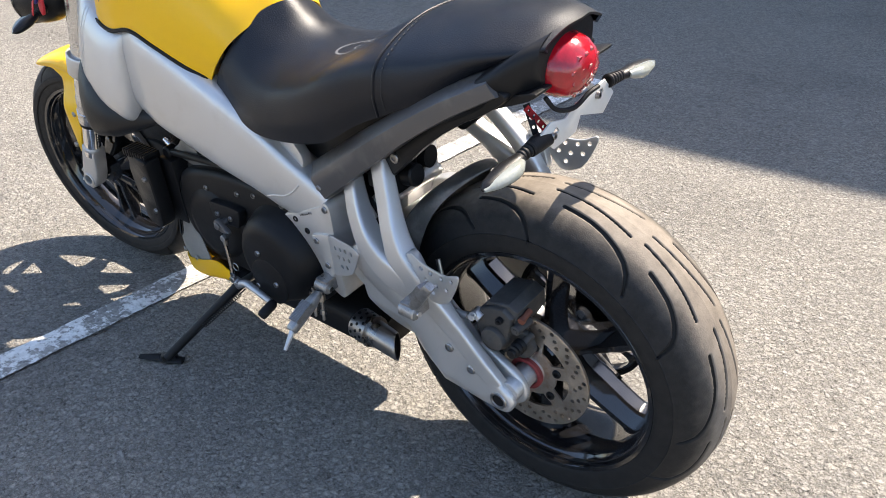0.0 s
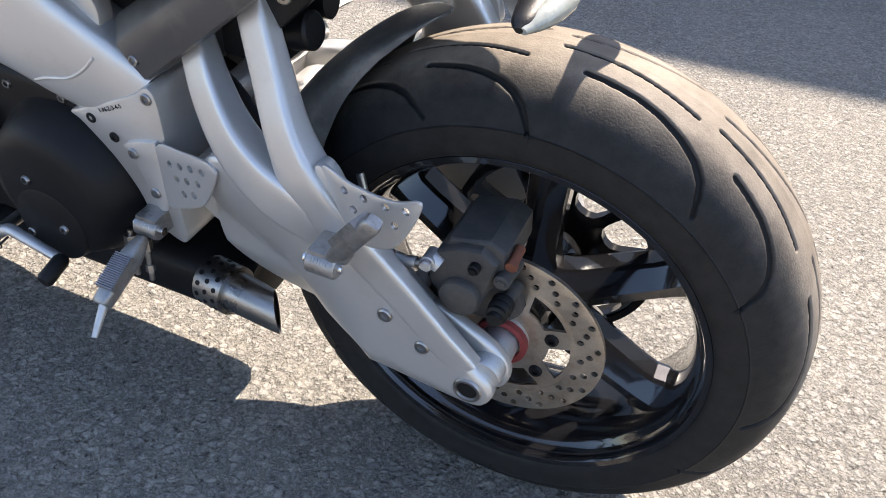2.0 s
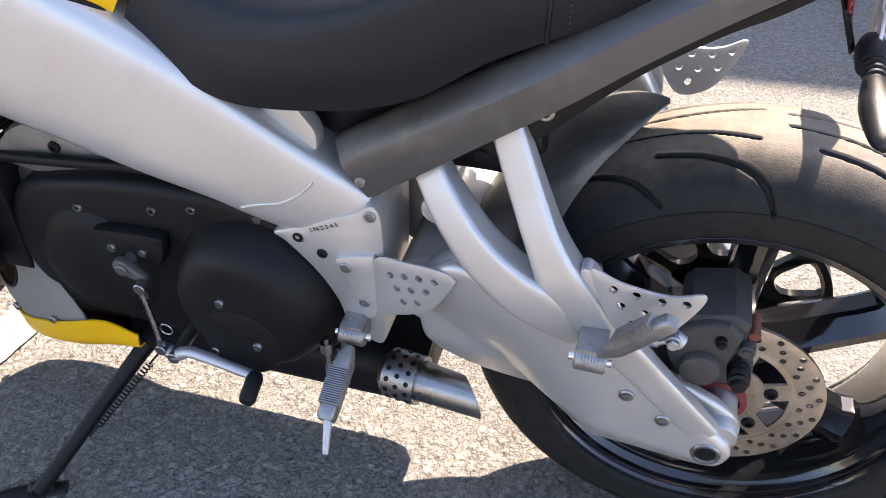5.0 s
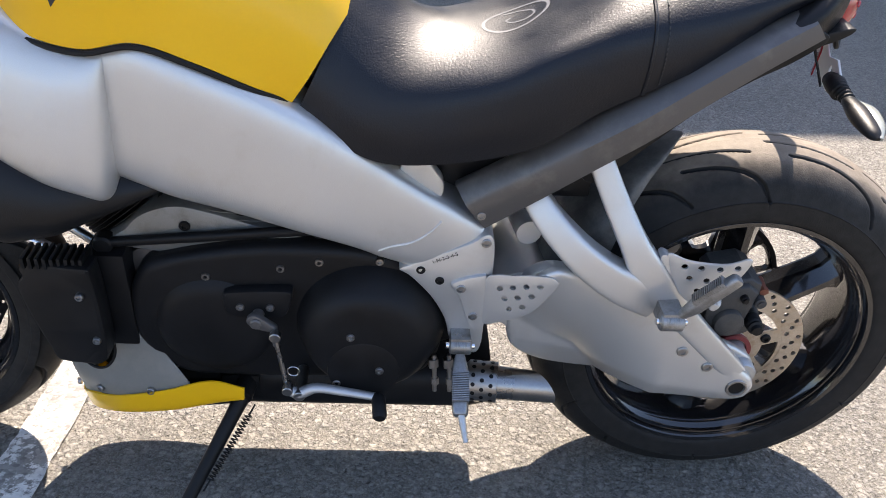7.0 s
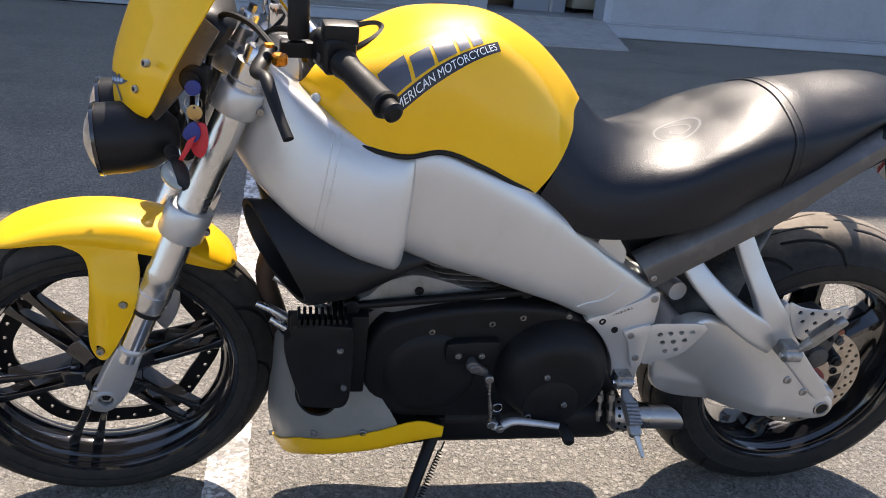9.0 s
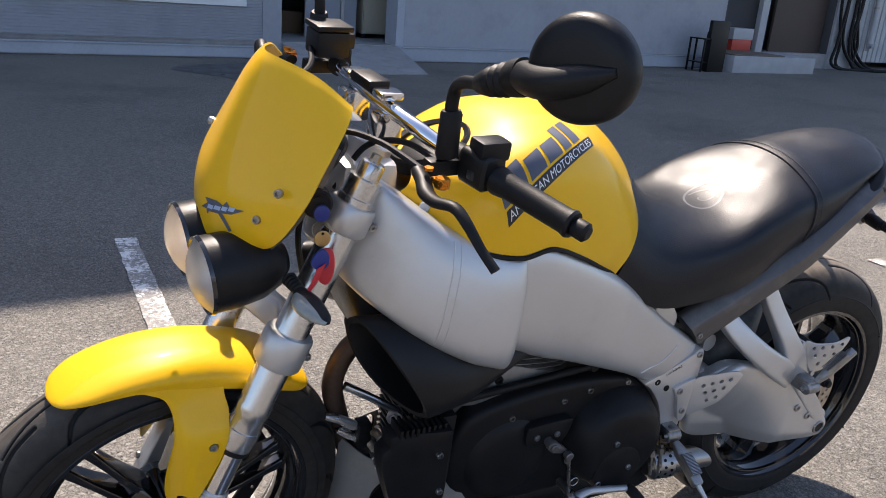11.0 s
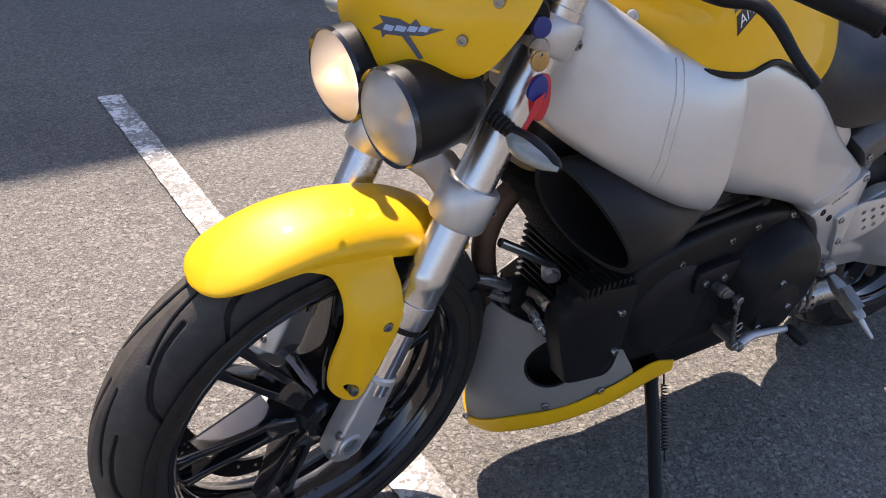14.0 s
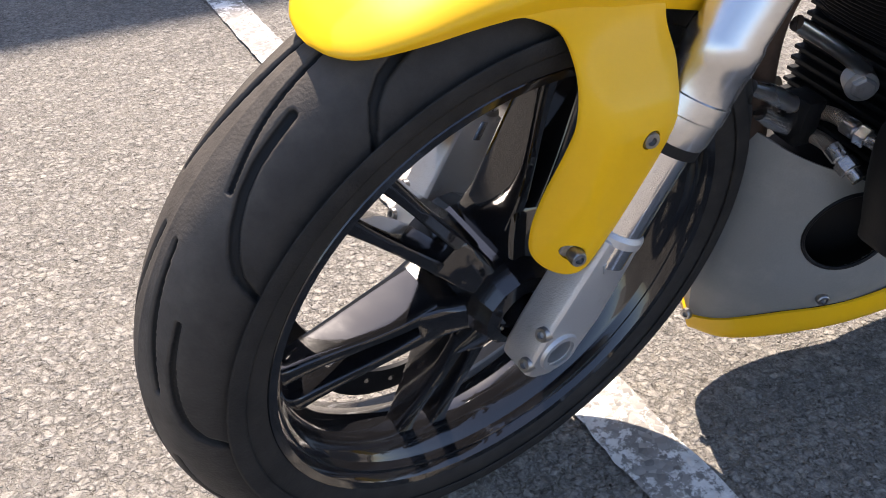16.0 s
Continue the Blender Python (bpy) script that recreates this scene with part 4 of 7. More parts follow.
for off, r in ((-0.0055, 0.0014), (0.0055, 0.0011)):
    part("weld_seam", bead(head_tree, [(-0.979 + off, 0.500), (-0.985 + off, 0.465), (-0.992 + off, 0.422), (-0.999 + off, 0.385), (-1.004 + off, 0.352)], r, 48, 0.0, 0.0003), SILVER, head_part)
part("cast_edge", bead(frame_tree, [(-0.553, 0.200), (-0.535, 0.207), (-0.508, 0.212), (-0.486, 0.226), (-0.470, 0.243)], 0.0020, 40), SILVER, frame_part, "raised edge of the cast rear section")


def pivot_plate(side):
    out = [(-0.516, 0.176), (-0.493, 0.187), (-0.451, 0.207), (-0.417, 0.224), (-0.405, 0.234), (-0.394, 0.236), (-0.387, 0.218), (-0.386, 0.16), (-0.390, 0.09), (-0.392, 0.03), (-0.405, 0.018), (-0.436, 0.040), (-0.448, 0.085), (-0.470, 0.128), (-0.500, 0.164)]
    g = plate(out, -0.1585, -0.06, (), 0.003, 70, lambda x, z: 0.010 * min(1, max(0, (0.16 - z) / 0.14)))
    return g if side < 0 else flip(g)


pplate = part("pivot_plate", pivot_plate(-1), SILVER, moto, "silver swingarm pivot plate with gear pattern marks", m=Matrix.Translation((-0.009, 0.0195, -0.012)))
part("pivot_plate", pivot_plate(1), SILVER, moto)
mark = moved(text_geo("1-N-2-3-4-5", 0.0078, 0.0002), Matrix.Translation((-0.470, -0.1590, 0.187)) @ Matrix.Rotation(radians(-25), 4, "Y") @ Matrix.Rotation(radians(90), 4, "X"))
part("gear_marks", mark, BLACK_SATIN, pplate, "engraved gear pattern 1-N-2-3-4-5", smooth=False)
bolt(pplate, (-0.399, -0.1585, 0.224), (0, -1, 0), 0.007, 0.003)
bolt(pplate, (-0.486, -0.1580, 0.176), (0, -1, 0), 0.0065, 0.002, BLACK_SATIN)
bolt(pplate, (-0.459, -0.1575, 0.158), (0, -1, 0), 0.0065, 0.002, BLACK_SATIN)


def cover(stations, n, m, drop=0.0):
    """A saddle-shaped body over the middle plane. Each station: crest x z, shoulder x y z, edge x y z."""
    rows = []
    for tx, tz, sx, sy, sz, ex, ey, ez in stations:
        rows.append([(ex, -ey, ez), ((ex + sx) / 2 + 0.0, -(ey * 0.45 + sy * 0.55) - 0.012, (ez + sz) / 2), (sx, -sy, sz), ((sx + tx) / 2, -sy * 0.5, sz + (tz - sz) * 0.78), (tx, 0, tz)])
    return sheet(rows, n, m, 0.004, True)


tank = part("tank_cover", cover([
    (-0.985, 0.572, -1.012, 0.052, 0.566, -1.038, 0.064, 0.538),
    (-0.955, 0.592, -0.975, 0.094, 0.578, -1.012, 0.100, 0.512),
    (-0.905, 0.622, -0.915, 0.134, 0.597, -0.955, 0.158, 0.490),
    (-0.855, 0.644, -0.860, 0.142, 0.615, -0.885, 0.178, 0.479),
    (-0.795, 0.654, -0.795, 0.132, 0.622, -0.825, 0.174, 0.487),
    (-0.730, 0.650, -0.740, 0.118, 0.615, -0.765, 0.170, 0.466),
    (-0.660, 0.617, -0.685, 0.115, 0.570, -0.705, 0.156, 0.434),
    (-0.600, 0.565, -0.635, 0.112, 0.515, -0.672, 0.142, 0.415),
    (-0.560, 0.515, -0.612, 0.110, 0.478, -0.661, 0.137, 0.404),
], 60, 61), YELLOW, moto, "glossy yellow tank cover with lettering")
bolt(tank, (-1.010, -0.101, 0.530), (-0.4, -1, 0.3), 0.008, 0.003, SILVER_CAST)
part("tank_trim", tube([(-1.038, -0.065, 0.535), (-1.012, -0.102, 0.508), (-0.955, -0.160, 0.486), (-0.885, -0.180, 0.475), (-0.825, -0.176, 0.483), (-0.765, -0.171, 0.462), (-0.705, -0.157, 0.430), (-0.672, -0.143, 0.411), (-0.661, -0.138, 0.401)], 0.0035, 8, 60), RUBBER_PLAIN, tank, "black rubber trim along the cover's edge")
part("filler_surround", join(lathe([(0.055, 0.0), (0.062, 0.004), (0.066, 0.0), (0.066, -0.02), (0.055, -0.02)], 40, "z", True, (0, 0, 0)), lathe([(0.0, -0.006), (0.04, -0.004), (0.052, -0.010), (0.052, -0.02)], 32, "z")), BLACK_PLASTIC, tank, "black filler surround", m=pose(-0.965, 0, 0.594, 0, -24, 0))

seat_sections = [
    (-0.567, 0.530, -0.612, 0.100, 0.480, -0.652, 0.134, 0.398),
    (-0.520, 0.490, -0.560, 0.120, 0.440, -0.605, 0.142, 0.356),
    (-0.463, 0.472, -0.500, 0.135, 0.432, -0.545, 0.150, 0.334),
    (-0.390, 0.478, -0.415, 0.145, 0.452, -0.450, 0.156, 0.343),
    (-0.328, 0.508, -0.345, 0.146, 0.486, -0.360, 0.156, 0.368),
    (-0.265, 0.548, -0.275, 0.140, 0.514, -0.285, 0.148, 0.415),
    (-0.215, 0.570, -0.215, 0.132, 0.530, -0.214, 0.142, 0.450),
    (-0.160, 0.580, -0.155, 0.122, 0.543, -0.150, 0.130, 0.482),
    (-0.078, 0.596, -0.080, 0.106, 0.564, -0.085, 0.110, 0.526),
    (-0.018, 0.599, -0.022, 0.086, 0.574, -0.026, 0.092, 0.548),
    (0.024, 0.590, 0.014, 0.062, 0.576, 0.012, 0.066, 0.560),
]
seat = part("seat", cover(seat_sections, 80, 49), LEATHER, moto, "black vinyl seat with a stitched step seam")
sv = spline(seat_sections, 81)


def seat_band(i, lift, w, name, mat, r):
    """A seam bead that follows the seat's section."""
    tx, tz, sx, sy, sz, ex, ey, ez = sv[i]
    half = [(ex, -ey, ez), ((ex + sx) / 2, -(ey * 0.45 + sy * 0.55) - 0.012, (ez + sz) / 2), (sx, -sy, sz), ((sx + tx) / 2, -sy * 0.5, sz + (tz - sz) * 0.78), (tx, 0, tz)]
    full = half + [(x, -y, z) for x, y, z in half[-2::-1]]
    c = np.array([0.0, 0, 0.48])
    pts = spline(full, 60)
    pts = [p + lift * np.array([0, p[1], p[2] - 0.44]) / max(0.02, math.hypot(p[1], p[2] - 0.44)) for p in pts]
    return part(name, tube(pts, r, 8), mat, seat)


seat_band(45, 0.0003, 0, "seam", LEATHER, 0.0024)
STITCH = surface("grey_thread", (0.035, 0.035, 0.035), 0.8)
for off in (47,):
    tx, tz, sx, sy, sz, ex, ey, ez = sv[off]
    half = [(ex, -ey, ez), ((ex + sx) / 2, -(ey * 0.45 + sy * 0.55) - 0.012, (ez + sz) / 2), (sx, -sy, sz), ((sx + tx) / 2, -sy * 0.5, sz + (tz - sz) * 0.78), (tx, 0, tz)]
    pts = spline(half + [(x, -y, z) for x, y, z in half[-2::-1]], 121)
    pts = pts + 0.0012 * np.c_[np.zeros(121), pts[:, 1], pts[:, 2] - 0.44] / 0.12
    part("stitching", join(*[tube([pts[i], pts[i + 1]], 0.0009, 5) for i in range(2, 118, 2)]), STITCH, seat)
# embossed round emblem on the rider's place
em = [(-0.385 + 0.040 * math.cos(t) + 0.012 * math.sin(t), 0.036 * math.sin(t) - 0.016, 0) for t in np.arange(41) * 2 * math.pi / 40]
swirl = [(-0.385 + (0.008 + 0.0030 * i) * math.cos(i * 0.75 + 2.4), -0.016 + (0.006 + 0.0024 * i) * math.sin(i * 0.75 + 2.4), 0) for i in range(9)]


EMBOSS = surface("worn_grey_print", (0.11, 0.114, 0.125), 0.5, 0, 0.3, 60)
for curve, w in ((em, 0.0042), (swirl, 0.0030)):
    path = spline(curve, 60)
    d = np.gradient(path, axis=0)
    nrm = np.c_[-d[:, 1], d[:, 0]] / np.linalg.norm(d, axis=1, keepdims=True)
    ring = [(path[i, 0] + nrm[i, 0] * k * w / 2, path[i, 1] + nrm[i, 1] * k * w / 2, 0) for i in range(60) for k in (-1, 1)]
    tree = BVHTree.FromPolygons([v.co for v in seat.data.vertices], [q.vertices for q in seat.data.polygons])
    ring = [tuple(tree.ray_cast(Vector((x, y, 0.8)), Vector((0, 0, -1)))[0] + Vector((0, 0, 0.0006))) for x, y, _ in ring]
    part("emblem", (ring, [(2 * i, 2 * i + 1, 2 * i + 3, 2 * i + 2) for i in range(59)]), EMBOSS, seat, "pale grey printed ring emblem")


def rail(side):
    """A slim bar of five-sided section: upright flank, slanted top facet."""
    rings = []
    for x, z, y, h in spline([(-0.410, 0.228, 0.131, 0.050), (-0.348, 0.278, 0.141, 0.046), (-0.286, 0.329, 0.150, 0.042), (-0.218, 0.384, 0.159, 0.037), (-0.163, 0.427, 0.155, 0.033), (-0.100, 0.470, 0.146, 0.030), (-0.030, 0.510, 0.130, 0.027)], 28):
        n = np.array([-0.62, 0, 0.785])
        pts = []
        for dy, k in ((0.0, 0.06), (0.002, 0.5), (0.0015, 0.90), (-0.003, 1.02), (-0.020, 1.36), (-0.026, 1.42), (-0.036, 1.38), (-0.038, 1.30), (-0.038, 0.05), (-0.034, 0.0), (-0.005, 0.0)):
            pts.append(np.array([x, side * (y + dy), z]) + n * h * k)
        rings.append(pts)
    return loft(rings)


subframe = part("subframe", rail(-1), GUNMETAL, moto, "dark grey metallic rear subframe rail")
part("subframe", rail(1), GUNMETAL, moto, "dark grey metallic rear subframe rail")
bolt(subframe, (-0.418, -0.134, 0.252), (0, -1, 0), 0.006, 0.003)
# tail unit
tail_rows = []
for x, y, z0, z1, zc in ((-0.16, 0.112, 0.425, 0.455, 0.42), (-0.09, 0.122, 0.470, 0.510, 0.462), (-0.045, 0.116, 0.495, 0.542, 0.482), (-0.014, 0.096, 0.510, 0.564, 0.498), (0.008, 0.072, 0.522, 0.572, 0.512)):
    tail_rows.append([(x, -y * 0.2, zc), (x, -y * 0.8, z0 - 0.012), (x, -y, (z0 + z1) / 2), (x, -y * 0.92, z1), (x, -y * 0.5, z1 + 0.012), (x, 0, z1 + 0.016), (x, y * 0.5, z1 + 0.012), (x, y * 0.92, z1), (x, y, (z0 + z1) / 2), (x, y * 0.8, z0 - 0.012), (x, y * 0.2, zc)])
part("tail_unit", loft([spline(r, 40, True) + (0, -0.012, 0) for r in spline(np.array(tail_rows).reshape(5, -1), 16).reshape(16, 11, 3)]), BLACK_PLASTIC, moto, "black plastic tail unit under the seat")
tl = part("tail_light", moved(loft([[(x, r * 0.052 * math.cos(t), r * 0.043 * math.sin(t)) for t in np.arange(32) * math.pi / 16] for x, r in ((-0.045, 0.92), (-0.022, 1.0), (-0.006, 0.95), (0.010, 0.78), (0.020, 0.5), (0.024, 0.05))]), pose(0.024, -0.014, 0.521, 8, 12, 0) @ Matrix.Scale(1.04, 4)), RED_LENS, moto, "red oval tail light lens")
facets = []
for i in range(-3, 4):
    for j in range(-2, 3):
        y, z = i * 0.014, j * 0.014
        if (y / 0.052) ** 2 + (z / 0.043) ** 2 < 0.62:
            facets.append(moved(loft([[(x, y + r * math.cos(t), z + r * math.sin(t)) for t in np.arange(6) * math.pi / 3] for x, r in ((-0.012, 0.0066), (0.0246 - 0.024 * ((y / 0.052) ** 2 + (z / 0.043) ** 2), 0.0045))]), pose(0.024, -0.014, 0.521, 8, 12, 0) @ Matrix.Scale(1.04, 4)))
for g in facets:
    part("lens_facet", g, RED_LENS, tl, smooth=False)
# under-seat inner guard and hugger
part("inner_guard", plate([(-0.60, 0.33), (-0.46, 0.37), (-0.30, 0.41), (-0.25, 0.40), (-0.30, 0.33), (-0.40, 0.25), (-0.46, 0.27), (-0.52, 0.30)], -0.085, 0.085, (), 0.004, 30), BLACK_PLASTIC, moto)
ut = plate([(-0.275, 0.335), (-0.200, 0.400), (-0.100, 0.480), (-0.045, 0.512), (-0.026, 0.514), (-0.024, 0.502), (-0.060, 0.474), (-0.100, 0.450), (-0.155, 0.409), (-0.205, 0.362), (-0.252, 0.316), (-0.275, 0.300), (-0.292, 0.312)], -0.122, -0.100, [circle2(-0.258, 0.330, 0.008, 14)], 0.003, 60)
part("undertray", join(ut, flip(ut), plate([(-0.30, 0.37), (-0.10, 0.475), (0.005, 0.515), (0.005, 0.503), (-0.09, 0.460), (-0.29, 0.355)], -0.104, 0.104, (), 0.002, 30)), BLACK_PLASTIC, moto, "black plastic undertray below the rail")

part("seat_lug", plate([(-0.530, 0.300), (-0.512, 0.338), (-0.494, 0.342), (-0.488, 0.318), (-0.470, 0.290), (-0.476, 0.262), (-0.505, 0.275)], -0.118, -0.095, (), 0.004, 30), SILVER, moto, "silver lug below the seat")

# ---- swingarm and rear end
ARM_EDGE = np.array([(-0.370, 0.300), (-0.350, 0.262), (-0.334, 0.236), (-0.316, 0.212), (-0.296, 0.188), (-0.274, 0.166), (-0.245, 0.147), (-0.205, 0.127), (-0.150, 0.100)])


def arm_curve(x, z):
    """How far the arm's flank is set back: the web falls away before the front strut, the lower edge is chamfered."""
    q = np.array((x, z))
    a, d = ARM_EDGE[:-1], np.diff(ARM_EDGE, axis=0)
    t = np.clip(np.sum((q - a) * d, 1) / np.sum(d * d, 1), 0, 1)
    r = q - a - t[:, None] * d
    i = int(np.argmin(np.hypot(*r.T)))
    dist = float(np.hypot(*r[i])) if d[i][0] * r[i][1] - d[i][1] * r[i][0] < 0 else 0.0
    fade = min(1, max(0, (-0.140 - x) / 0.12))
    fall = fade * (0.004 + 0.06 * dist + 3.0 * dist * dist)
    low = max(0.0, (0.010 - 0.16 * (x + 0.25)) - z - 0.004)
    return min(0.055, fall) + 0.42 * low


def bar_loft(rows, n=44, e=6.0):
    """A rounded bar through rows of x y z, half width in the plane of the arm and half depth across it."""
    q = spline(rows, n)
    d = np.gradient(q[:, :3], axis=0)
    rings = []
    for (x, y, z, hw, hd), (dx, dy, dz) in zip(q, d):
        k = math.hypot(dx, dz)
        rings.append(squircle((x, y, z), np.array([-dz, 0, dx]) / k * hw, (0, hd, 0), 28, e))
    return loft(rings)


def swing_arm():
    """The arm's web, the spine that runs from the rear strut to the axle, the front strut, an inner half and the inner flange."""
    out = [(-0.362, 0.105), (-0.352, 0.140), (-0.334, 0.168), (-0.310, 0.186), (-0.280, 0.182), (-0.230, 0.172), (-0.190, 0.172), (-0.163, 0.155), (-0.125, 0.118), (-0.070, 0.068), (-0.012, 0.016), (0.006, 0.000), (0.011, -0.018), (0.000, -0.038), (-0.020, -0.047), (-0.060, -0.047), (-0.12, -0.044), (-0.20, -0.047), (-0.250, -0.046), (-0.305, -0.034), (-0.348, -0.002), (-0.364, 0.050)]
    web = plate(out, -0.1705, -0.150, (), 0.008, 130, arm_curve, 4, 0.007)
    inner = plate([(-0.360, 0.110), (-0.345, 0.150), (-0.310, 0.175), (-0.230, 0.160), (-0.190, 0.160), (-0.160, 0.142), (-0.120, 0.104), (-0.070, 0.056), (-0.050, 0.020), (-0.062, -0.030), (-0.12, -0.036), (-0.20, -0.034), (-0.29, -0.016), (-0.350, 0.050)], -0.153, -0.122, (), 0.008, 90, arm_curve, 3, 0.012)
    flange = plate([(-0.080, 0.060), (-0.035, 0.045), (0.006, 0.020), (0.019, -0.006), (0.012, -0.030), (-0.012, -0.040), (-0.060, -0.030), (-0.085, 0.0)], -0.141, -0.124, (), 0.006, 40, None, 3)
    spine = bar_loft([(-0.292, -0.100, 0.385, 0.0150, 0.011), (-0.270, -0.121, 0.338, 0.0165, 0.013), (-0.245, -0.141, 0.288, 0.0175, 0.015), (-0.219, -0.161, 0.241, 0.0190, 0.018), (-0.193, -0.170, 0.199, 0.0235, 0.019), (-0.152, -0.166, 0.146, 0.0215, 0.0145), (-0.100, -0.1625, 0.090, 0.0190, 0.0110), (-0.055, -0.162, 0.044, 0.0180, 0.0105), (-0.022, -0.1605, 0.010, 0.0170, 0.0095)])
    front = bar_loft([(-0.378, -0.092, 0.322, 0.0150, 0.011), (-0.352, -0.112, 0.282, 0.0175, 0.014), (-0.323, -0.136, 0.248, 0.0205, 0.017), (-0.288, -0.158, 0.218, 0.0225, 0.019), (-0.252, -0.169, 0.193, 0.0245, 0.020), (-0.214, -0.171, 0.170, 0.0265, 0.0195), (-0.170, -0.165, 0.136, 0.0200, 0.013)])
    return join(web, inner, flange, spine, front)


arm = part("swingarm", swing_arm(), SILVER, moto, "silver braced aluminium swingarm")
far = plate([(-0.360, 0.300), (-0.372, 0.318), (-0.355, 0.333), (-0.300, 0.312), (-0.240, 0.283), (-0.195, 0.258), (-0.185, 0.254), (-0.187, 0.263), (-0.220, 0.295), (-0.270, 0.335), (-0.300, 0.355), (-0.292, 0.372), (-0.272, 0.370), (-0.225, 0.338), (-0.180, 0.300), (-0.150, 0.268), (-0.110, 0.200), (-0.060, 0.100), (0.000, 0.030), (0.012, -0.010), (0.000, -0.040), (-0.024, -0.049), (-0.120, -0.040), (-0.245, -0.030), (-0.350, 0.030), (-0.400, 0.100), (-0.380, 0.150), (-0.300, 0.170), (-0.225, 0.205), (-0.245, 0.245), (-0.300, 0.278)], 0.170, 0.134, (), 0.010, 130, None, 4)
part("swingarm", far, SILVER, moto, "silver braced aluminium swingarm")
part("axle_nut", lathe([(0.0115, -0.165), (0.0115, -0.1715), (0.0125, -0.1735), (0.0155, -0.1735), (0.0165, -0.1715), (0.0165, -0.165)], 36, "y", False, (-0.016, 0, -0.014)), STEEL, arm)
# black plug in the nut: the hole's shade is given as colour
part("bore_shade", cyl((-0.016, -0.1712, -0.014), (-0.016, -0.160, -0.014), 0.0114, 24), BLACK_SATIN, arm)
bolt(arm, (-0.113, -0.1715, 0.056), (0, -1, 0), 0.0085, 0.003)
bolt(arm, (-0.070, -0.1708, 0.027), (0, -1, 0), 0.0085, 0.003)
part("cross_tube", cyl((-0.342, -0.112, 0.095), (-0.342, 0.112, 0.095), 0.052, 36), SILVER, arm)
part("cross_brace", join(tube([(-0.345, -0.10, 0.205), (-0.355, 0, 0.20), (-0.345, 0.10, 0.205)], 0.018, 14, 12), cyl((-0.34, -0.10, 0.06), (-0.34, 0.10, 0.06), 0.028)), SILVER, arm)
# hugger mudguard over the rear tyre
hr = []
for ang, hw, crest, rb in ((168, 0.104, 0.350, 0.262), (152, 0.103, 0.351, 0.270), (140, 0.098, 0.351, 0.290), (131, 0.086, 0.350, 0.312), (124, 0.067, 0.349, 0.327), (118, 0.044, 0.347, 0.336), (113.5, 0.018, 0.345, 0.342), (111.5, 0.004, 0.344, 0.3435)):
    a = radians(ang)
    hr.append([(r * math.cos(a), -y, r * math.sin(a)) for r, y in ((rb, hw), (rb + (crest - rb) * 0.5, hw * 0.98), (rb + (crest - rb) * 0.85, hw * 0.74), (rb + (crest - rb) * 0.98, hw * 0.36), (crest, 0))])
part("rear_mudguard", sheet(hr, 48, 41, 0.003, True), GREY_PLASTIC, moto, "dusty grey plastic hugger mudguard over the rear tyre")
part("shock_reservoir", join(cyl((-0.29, -0.05, 0.285), (-0.29, -0.05, 0.335), 0.028, 24, None, 0.004), cyl((-0.36, -0.03, 0.30), (-0.25, -0.02, 0.31), 0.02, 20)), BLACK_SATIN, moto)
part("valve_actuator", join(box(-0.335, -0.095, 0.262, -0.268, -0.035, 0.318, 0.006), cyl((-0.270, -0.066, 0.292), (-0.242, -0.066, 0.298), 0.020, 24, None, 0.003), cyl((-0.300, -0.097, 0.280), (-0.300, -0.092, 0.280), 0.008, 14)), BLACK_PLASTIC, moto, "black actuator box below the rail")
bolt(moto, (-0.237, -0.1225, 0.358), (0, -1, 0), 0.009, 0.003, STEEL)
part("brake_hose", tube([(-0.41, -0.10, 0.26), (-0.33, -0.10, 0.24), (-0.27, -0.115, 0.19), (-0.22, -0.118, 0.16)], 0.005, 8, 24), RUBBER_PLAIN, moto)
part("caliper_hose", tube([(-0.168, -0.118, 0.185), (-0.150, -0.128, 0.140), (-0.125, -0.140, 0.115), (-0.100, -0.142, 0.112), (-0.078, -0.141, 0.123)], 0.0046, 10, 28), STEEL, moto, "braided steel brake hose")
part("hose_sleeve", tube([(-0.116, -0.1408, 0.1125), (-0.104, -0.1418, 0.1117), (-0.092, -0.1418, 0.1152)], 0.0062, 12), SILVER_CAST, moto, "crimped hose sleeve")
# rear brake caliper
CALIPER = surface("dusty_caliper_paint", (0.040, 0.039, 0.038), 0.62, 0, 0.2, 24, 500, 0.0008, dust=(0.075, 0.068, 0.060), dust_at=0.56)
cal = part("brake_caliper", join(
    plate([(-0.082, 0.112), (-0.073, 0.134), (-0.050, 0.146), (-0.026, 0.150), (-0.009, 0.137), (-0.013, 0.112), (-0.018, 0.088), (-0.026, 0.066), (-0.048, 0.060), (-0.068, 0.072), (-0.080, 0.090)], -0.137, -0.100, (), 0.006, 0, None, 3),
    plate([(-0.070, 0.092), (-0.072, 0.134), (-0.064, 0.146), (-0.022, 0.156), (-0.004, 0.147), (-0.002, 0.120), (-0.014, 0.096)], -0.127, -0.045, (), 0.005, 0, None, 3)), CALIPER, moto, "dusty dark grey rear brake caliper", angle=30)
part("piston_cap", lathe([(0.0, -0.1475), (0.016, -0.1475), (0.0175, -0.1465), (0.0205, -0.146), (0.022, -0.144), (0.0225, -0.135)], 36, "y", False, (-0.044, 0, 0.0865)), CALIPER, cal)
